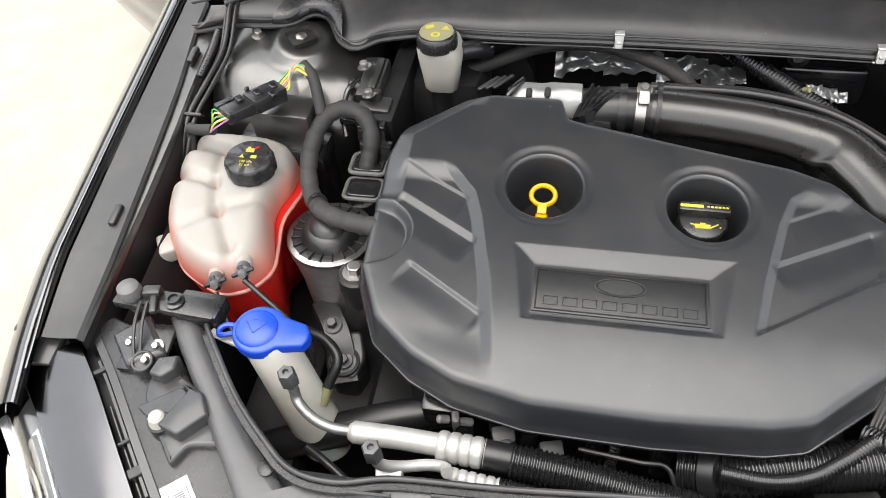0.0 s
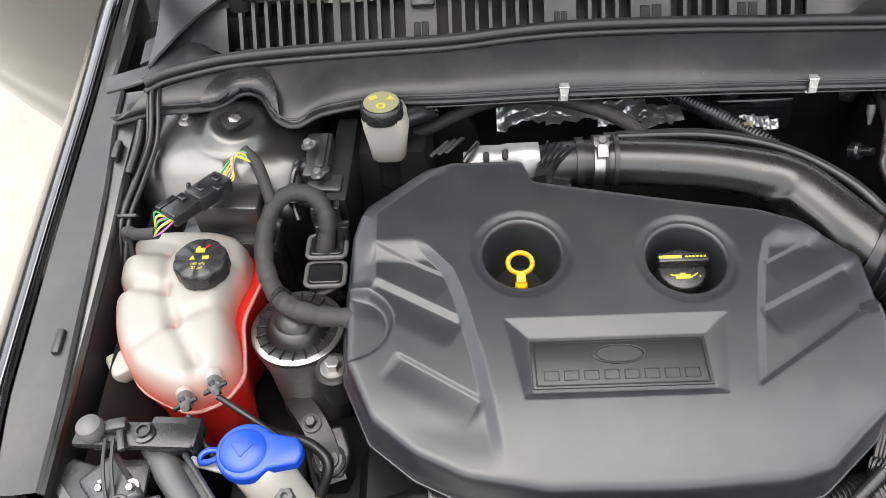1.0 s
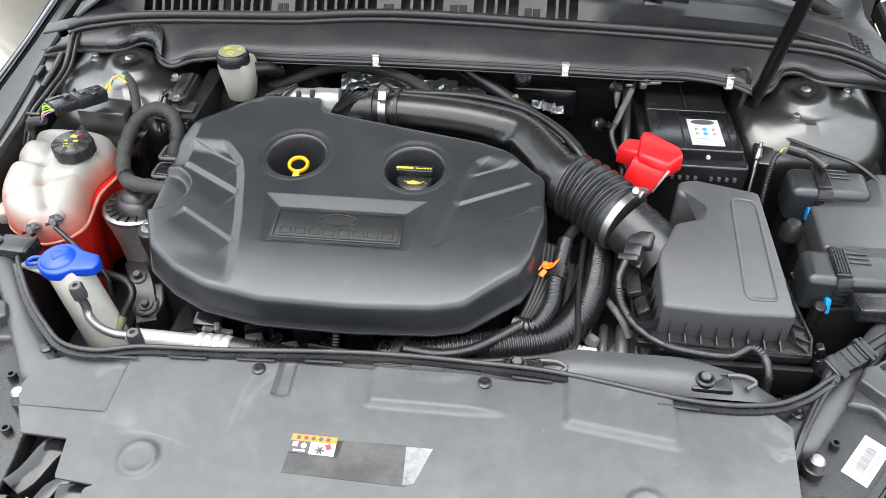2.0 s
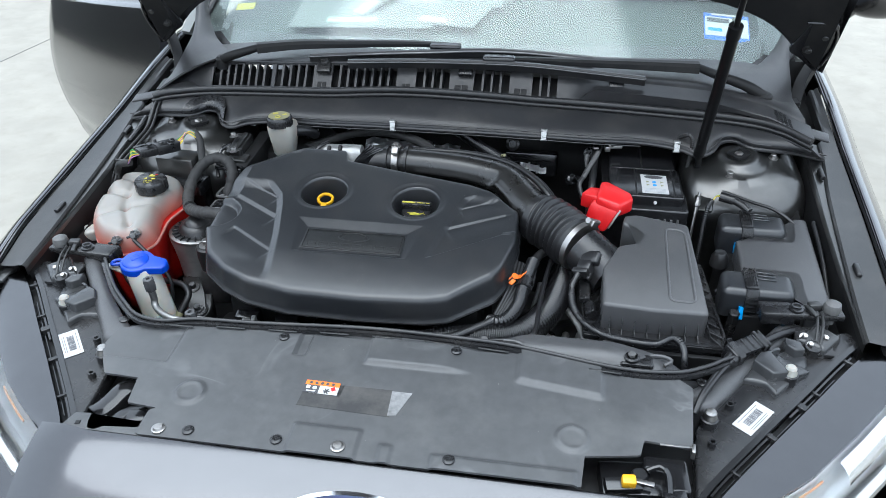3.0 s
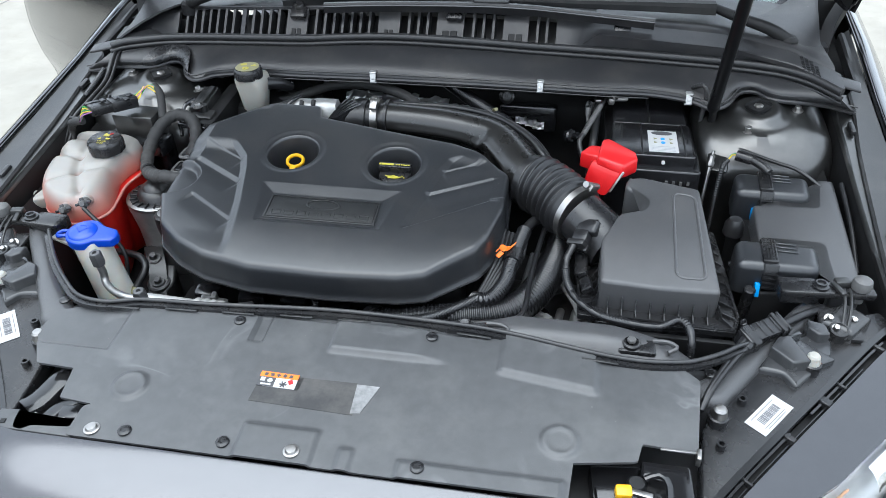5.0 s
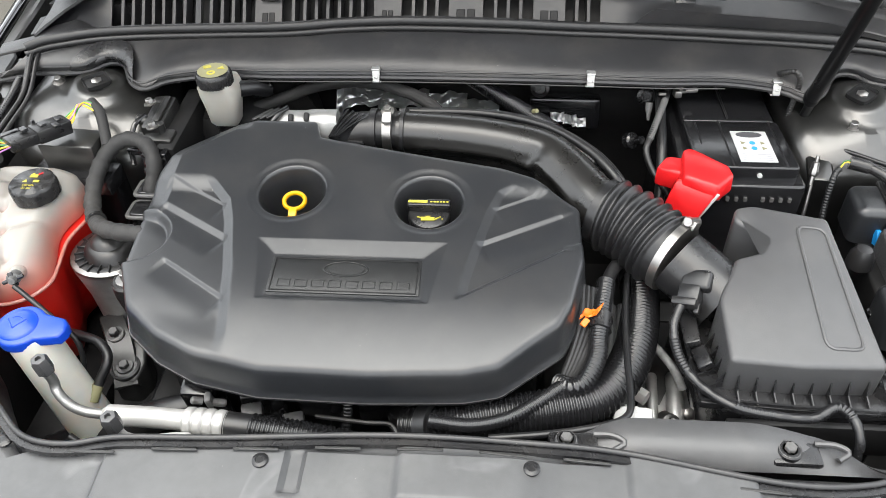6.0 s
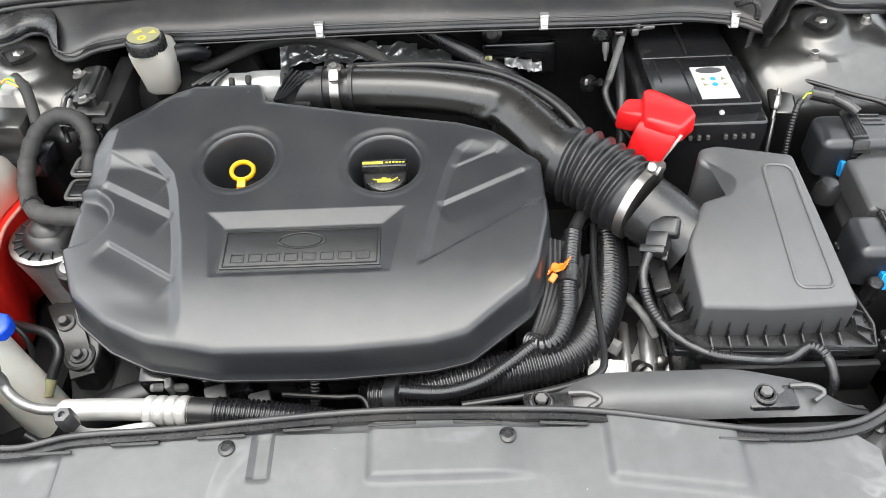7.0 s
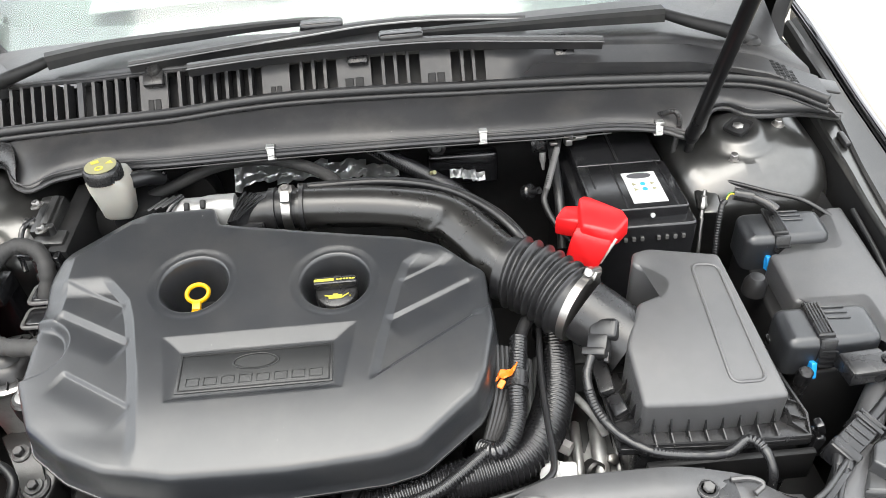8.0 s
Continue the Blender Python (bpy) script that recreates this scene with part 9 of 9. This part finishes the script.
def release_cable():
    r = thing("release_cable", (0.56, 0.09, 0.86), "black bonnet release cable with a ribbed junction box", "release cable")
    m = Matrix.Translation((0.541, 0.061, 0.862)) @ Matrix.Rotation(radians(35), 4, "Z") @ Matrix.Rotation(radians(12), 4, "X")
    bm = bmnew()
    box(bm, (0, 0, 0), (0.070, 0.028, 0.030), (0, 0, 0), 0.003)
    box(bm, (0.024, 0, 0.002), (0.006, 0.034, 0.032), (0, 0, 0), 0.001, 1)
    box(bm, (0.034, 0, 0.001), (0.004, 0.032, 0.030), (0, 0, 0), 0.001, 1)
    box(bm, (-0.024, -0.002, 0.001), (0.012, 0.034, 0.030), (0, 0, 0), 0.002, 1)
    bm.transform(m)
    b = part("junction_box", bm, M_PLASTIC, r)
    for k in range(6):
        bm = bmnew()
        box(bm, (-0.03 + 0.012 * k, 0, 0.0155), (0.003, 0.024, 0.002), (0, 0, 0), 0.0005, 1)
        bm.transform(m)
        part("box_rib", bm, M_PLASTIC, b)
    for off in (0, 0.008):
        bm = bmnew()
        sweep(bm, [(0.516 + off, 0.040 - off * 0.6, 0.866), (0.506 + off, 0.027 - off * 0.6, 0.868), (0.488 + off * 0.7, -0.006, 0.868), (0.462 + off * 0.4, -0.052, 0.864), (0.4475 + off * 0.2, -0.084, 0.852)], 0.0038, 10)
        lathe(bm, [(0.0062, -0.012), (0.0062, 0.006), (0.0045, 0.010)], look((0.512 + off, 0.035 - off * 0.6, 0.867), (0.500 + off, 0.015 - off * 0.6, 0.868)) @ Matrix.Rotation(math.pi, 4, "Y"), 14)
        part("sheath", bm, M_RUBBER, r)
    bm = bmnew()
    sweep(bm, [(0.570, 0.082, 0.864), (0.60, 0.105, 0.864), (0.64, 0.14, 0.855)], 0.006, 10)
    part("tail", bm, M_RUBBER, r)


release_cable()


def latches():
    for s, cx, cy in ((1, 0.365, -0.195), (-1, -0.385, -0.165)):
        l = thing("bonnet_latch", (cx, cy, 0.80), "black bonnet latch in an opening of the radiator cover", "bonnet latch", "bonnet latches")
        if s < 0:
            # tall glossy box with a rounded back, a hook and a wire spring
            m = Matrix.Translation((-0.412, -0.164, 0.822)) @ Matrix.Rotation(radians(-30), 4, "Z") @ Matrix.Rotation(radians(4), 4, "X")
            bm = bmnew()
            rows = []
            for i in range(9):
                v = -0.036 + 0.074 * i / 8
                rows.append([(x, v, z + 0.004 * math.sin(3 * v / 0.036)) for x, z in ((-0.020, -0.03), (-0.020, 0.008), (-0.016, 0.014), (-0.006, 0.017), (0.010, 0.017), (0.016, 0.014), (0.019, 0.006), (0.019, -0.03))])
            loft(bm, rows)
            thicken(bm, 0.003)
            bm.transform(m)
            part("body", bm, M_GLOSS, l, "glossy black latch casing")
            bm = bmnew()
            slab(bm, fillet(ccw([(-0.400, -0.218), (-0.392, -0.190), (-0.378, -0.176), (-0.355, -0.172), (-0.352, -0.182), (-0.372, -0.192), (-0.380, -0.216)]), 0.004, 2), 0.836, 0.80, 0.003)
            box(bm, (-0.345, -0.200, 0.838), (0.050, 0.022, 0.012), (4, 0, 8), 0.003)
            part("hook", bm, M_SATIN, l)
            bm = bmnew()
            sweep(bm, [(-0.400, -0.226, 0.846), (-0.394, -0.218, 0.850), (-0.388, -0.219, 0.850), (-0.386, -0.228, 0.850), (-0.380, -0.230, 0.849)], 0.0016, 6, 0.004)
            part("wire_spring", bm, M_STEEL, l)
            bm = bmnew()
            box(bm, (-0.358, -0.221, 0.848), (0.016, 0.006, 0.004), (0, 0, 4), 0.001)
            part("buffer", bm, M_PIPE, l)
            continue
        bm = bmnew()
        box(bm, (cx, cy, 0.815), (0.10, 0.06, 0.03), (0, 0, 6), 0.006)
        box(bm, (cx - 0.02, cy - 0.02, 0.832), (0.05, 0.022, 0.018), (8, 0, 10), 0.004)
        part("body", bm, M_SATIN, l)
        bm = bmnew()
        slab(bm, fillet(ccw([(0.372, -0.168), (0.430, -0.168), (0.432, -0.225), (0.405, -0.228), (0.402, -0.195), (0.372, -0.192)]), 0.006, 3), 0.846, 0.80, 0.004)
        part("casing", bm, M_GLOSS, l, "glossy black latch casing")
        bm = bmnew()
        sweep(bm, [(0.376, -0.196, 0.846), (0.392, -0.192, 0.852), (0.402, -0.204, 0.852), (0.403, -0.232, 0.846)], 0.004, 8)
        box(bm, (0.41, -0.236, 0.838), (0.03, 0.02, 0.02), (0, 0, 12), 0.002)
        part("hook", bm, M_SATIN, l)
        bm = bmnew()
        lathe(bm, [(0.012, -0.02), (0.012, 0.002), (0.009, 0.006), (0, 0.006)], pose(cx + 0.002, cy - 0.005, 0.838, 0, 0, 0), 20)
        part("buffer", bm, M_RUBBER, l)
        bm = bmnew()
        box(bm, (0.351, -0.217, 0.844), (0.019, 0.015, 0.016), (10, 0, 6), 0.003)
        part("safety_lever", bm, M_YELLOW, l, "yellow safety lever tip")
        bm = bmnew()
        box(bm, (0.370, -0.214, 0.842), (0.030, 0.008, 0.004), (0, 0, -10), 0.001)
        part("lever_arm", bm, M_STEEL, l)
        bm = bmnew()
        box(bm, (0.436, -0.168, 0.862), (0.005, 0.016, 0.014), (0, 0, -6), 0.001)
        box(bm, (0.414, -0.1655, 0.866), (0.044, 0.003, 0.003), (0, 0, 0), 0.0008, 1)
        part("metal_tab", bm, M_STEEL, l)


latches()


# ---- bonnet strut, wipers, papers behind the screen ----
def gas_strut():
    g = thing("gas_strut", (0.513, 0.567, 0.95), "black gas strut that holds the bonnet up", "gas strut")
    a = Vector((0.513, 0.567, 0.962))
    d = Vector((-0.015, -0.40, 0.916)).normalized()
    bm = bmnew()
    sweep(bm, [a, a + d * 0.09, a + d * 0.18, a + d * 0.315], 0.0108, 18, straight=True)
    sweep(bm, [a + d * 0.305, a + d * 0.325, a + d * 0.33], 0.0125, 18, straight=True)
    part("cylinder", bm, M_STRUT, g)
    bm = bmnew()
    sweep(bm, [a + d * 0.28, a + d * 0.5, a + d * 0.84], 0.0055, 12, straight=True)
    part("rod", bm, M_STRUT, g)
    bm = bmnew()
    lathe(bm, [(0.0, -0.013), (0.008, -0.010), (0.0115, -0.002), (0.0115, 0.004), (0.0105, 0.012), (0, 0.016)], Matrix.Translation(a), 18)
    sweep(bm, [a + Vector((0, 0, -0.004)), a + Vector((0.004, 0.010, -0.020)), a + Vector((0.006, 0.020, -0.040))], 0.007, 10)
    part("ball_joint", bm, M_STRUT, g)


gas_strut()


M_SPINE = mat("glossy_strip", (0.10, 0.10, 0.10), 0.12, metal=0.6)


M_MINT = mat("faded_green_print", (0.36, 0.48, 0.43), 0.6)
M_PINK = mat("faded_red_print", (0.48, 0.38, 0.38), 0.6)


def wipers():
    spec = ((((-0.610, 0.800, 1.030), (-0.575, 0.775, 1.050), (-0.535, 0.780, 1.062), (-0.515, 0.792, 1.066)), ((-0.515, 0.794, 1.066), (-0.42, 0.828, 1.068), (-0.29, 0.852, 1.068), (-0.15, 0.872, 1.068), (-0.05, 0.880, 1.066)),
             ((-0.372, 0.762, 1.063), (-0.22, 0.795, 1.065), (-0.09, 0.820, 1.066), (0.02, 0.845, 1.066), (0.14, 0.852, 1.064), (0.292, 0.832, 1.062)), (-0.06, 0.845)),
            (((0.660, 0.745, 1.025), (0.62, 0.745, 1.048), (0.565, 0.765, 1.060), (0.522, 0.798, 1.066)), ((0.522, 0.800, 1.066), (0.39, 0.795, 1.068), (0.25, 0.792, 1.068), (0.13, 0.792, 1.068), (0.05, 0.785, 1.068)),
             ((-0.272, 0.735, 1.062), (-0.14, 0.752, 1.064), (0.04, 0.760, 1.066), (0.15, 0.757, 1.066), (0.27, 0.740, 1.064), (0.402, 0.724, 1.060)), (0.075, 0.775)))
    for shank, arm, blade, hold in spec:
        w = thing("windscreen_wiper", shank[0], "black windscreen wiper resting at the screen's foot", "wiper", "wipers")
        bm = bmnew()
        sweep(bm, shank, 0.010, 12, 0.008, lambda s, l: 0.013 - 0.004 * s / l)
        lathe(bm, [(0.019, -0.02), (0.019, 0.004), (0.013, 0.010), (0, 0.011)], Matrix.Translation(shank[0]), 20)
        part("shank", bm, M_DARK, w)
        bm = bmnew()
        sweep(bm, arm, 0.012, 12, 0.012, lambda s, l: 0.0135 - 0.0075 * s / l, cross=((-1.3, -0.7), (1.3, -0.7), (1.2, 0.3), (0.7, 0.8), (-0.7, 0.8), (-1.2, 0.3)), up=(0, 0, 1))
        part("arm", bm, M_DARK, w)
        bm = bmnew()
        sweep(bm, blade, 0.006, 8, 0.02, cross=((-0.8, -2.4), (0.8, -2.4), (1.3, 0), (0.7, 1), (-0.7, 1), (-1.3, 0)), up=(0, 0, 1))
        b = part("blade", bm, M_RUBBER, w)
        bm = bmnew()
        sweep(bm, [(x, y - 0.009, z + 0.001) for x, y, z in blade], 0.0024, 8, 0.03)
        part("blade_spine", bm, M_SPINE, b, "glossy spine strip")
        bm = bmnew()
        box(bm, (hold[0], hold[1], 1.072), (0.075, 0.026, 0.016), (0, 0, 2), 0.006, 3)
        part("blade_holder", bm, M_SATIN, b)
    for s in (-1, 1):
        bm = bmnew()
        f = [on_screen(s * x, t, 0.008) for x, t in ((0.752, 0.012), (0.712, 0.022), (0.662, -0.028), (0.70, -0.028))]
        bm.faces.new([bm.verts.new(p) for p in f])
        thicken(bm, 0.006)
        tagged(part("corner_gusset", bm, M_PLASTIC), "black rubber wedge at the screen's lower corner", "trim")


wipers()


def behind_the_screen():
    r = thing("registration_sticker", on_screen(0.62, 0.15, -0.014), "blue-edged paper sticker inside the windscreen", "sticker")

    def patch(name, x0, t0, x1, t1, mt, lift, parent, label="", skew=0.0):
        bm = bmnew()
        loft(bm, [[on_screen(x0 + (x1 - x0) * i / 4, t + skew * i / 4, lift) for i in range(5)] for t in (t0, t1)])
        thicken(bm, 0.0006)
        return part(name, bm, mt, parent, label)

    b = patch("border", 0.566, 0.112, 0.684, 0.214, M_STICKERBLUE, -0.0135, r, "", -0.018)
    patch("field", 0.569, 0.126, 0.681, 0.198, M_PAPER, -0.0120, b, "", -0.018)
    for x0, t0, x1, t1, mt in ((0.574, 0.176, 0.632, 0.191, M_BARS), (0.576, 0.140, 0.612, 0.152, M_CYAN), (0.640, 0.172, 0.650, 0.190, M_BARS), (0.656, 0.135, 0.664, 0.186, M_GREYINK), (0.585, 0.200, 0.660, 0.207, M_PAPER)):
        patch("printed_bar", x0, t0, x1, t1, mt, -0.0105, b, "", -0.018 * (x1 - x0) / 0.118)
    y = thing("yellow_sticker", on_screen(-0.67, 0.16, -0.014), "small yellow sticker inside the windscreen", "sticker")
    patch("field", -0.700, 0.140, -0.640, 0.168, M_INK, -0.0120, y, "", 0.012)
    for x, yy, w, d, rz, mt in ((-0.36, 1.24, 0.40, 0.24, 6, M_MINT), (-0.13, 1.27, 0.24, 0.20, -12, M_PINK), (-0.22, 1.42, 0.5, 0.2, 3, M_GREYINK)):
        bm = bmnew()
        box(bm, (x, yy, 1.030 + 0.012 * math.sin(yy * 5) + 0.004), (w, d, 0.002), (4, 0, rz))
        p = part("paper_sheet", bm, M_SHEET)
        tagged(p, "white printed paper lying on the dashboard", "paper", "papers on the dashboard")
        bm = bmnew()
        box(bm, (x - 0.02, yy - 0.07, 1.030 + 0.012 * math.sin(yy * 5) + 0.0015), (w * 0.35, d * 0.16, 0.003), (4, 0, rz))
        part("print_block", bm, mt, p)
    # plain grey band set aslant above the dashboard
    bm = bmnew()
    box(bm, (-0.30, 1.34, 1.075), (0.05, 0.30, 0.02), (18, 0, -32), 0.008)
    tagged(part("slanting_band", bm, M_GREYINK), "grey slanting band on the dashboard", "cloth")


behind_the_screen()
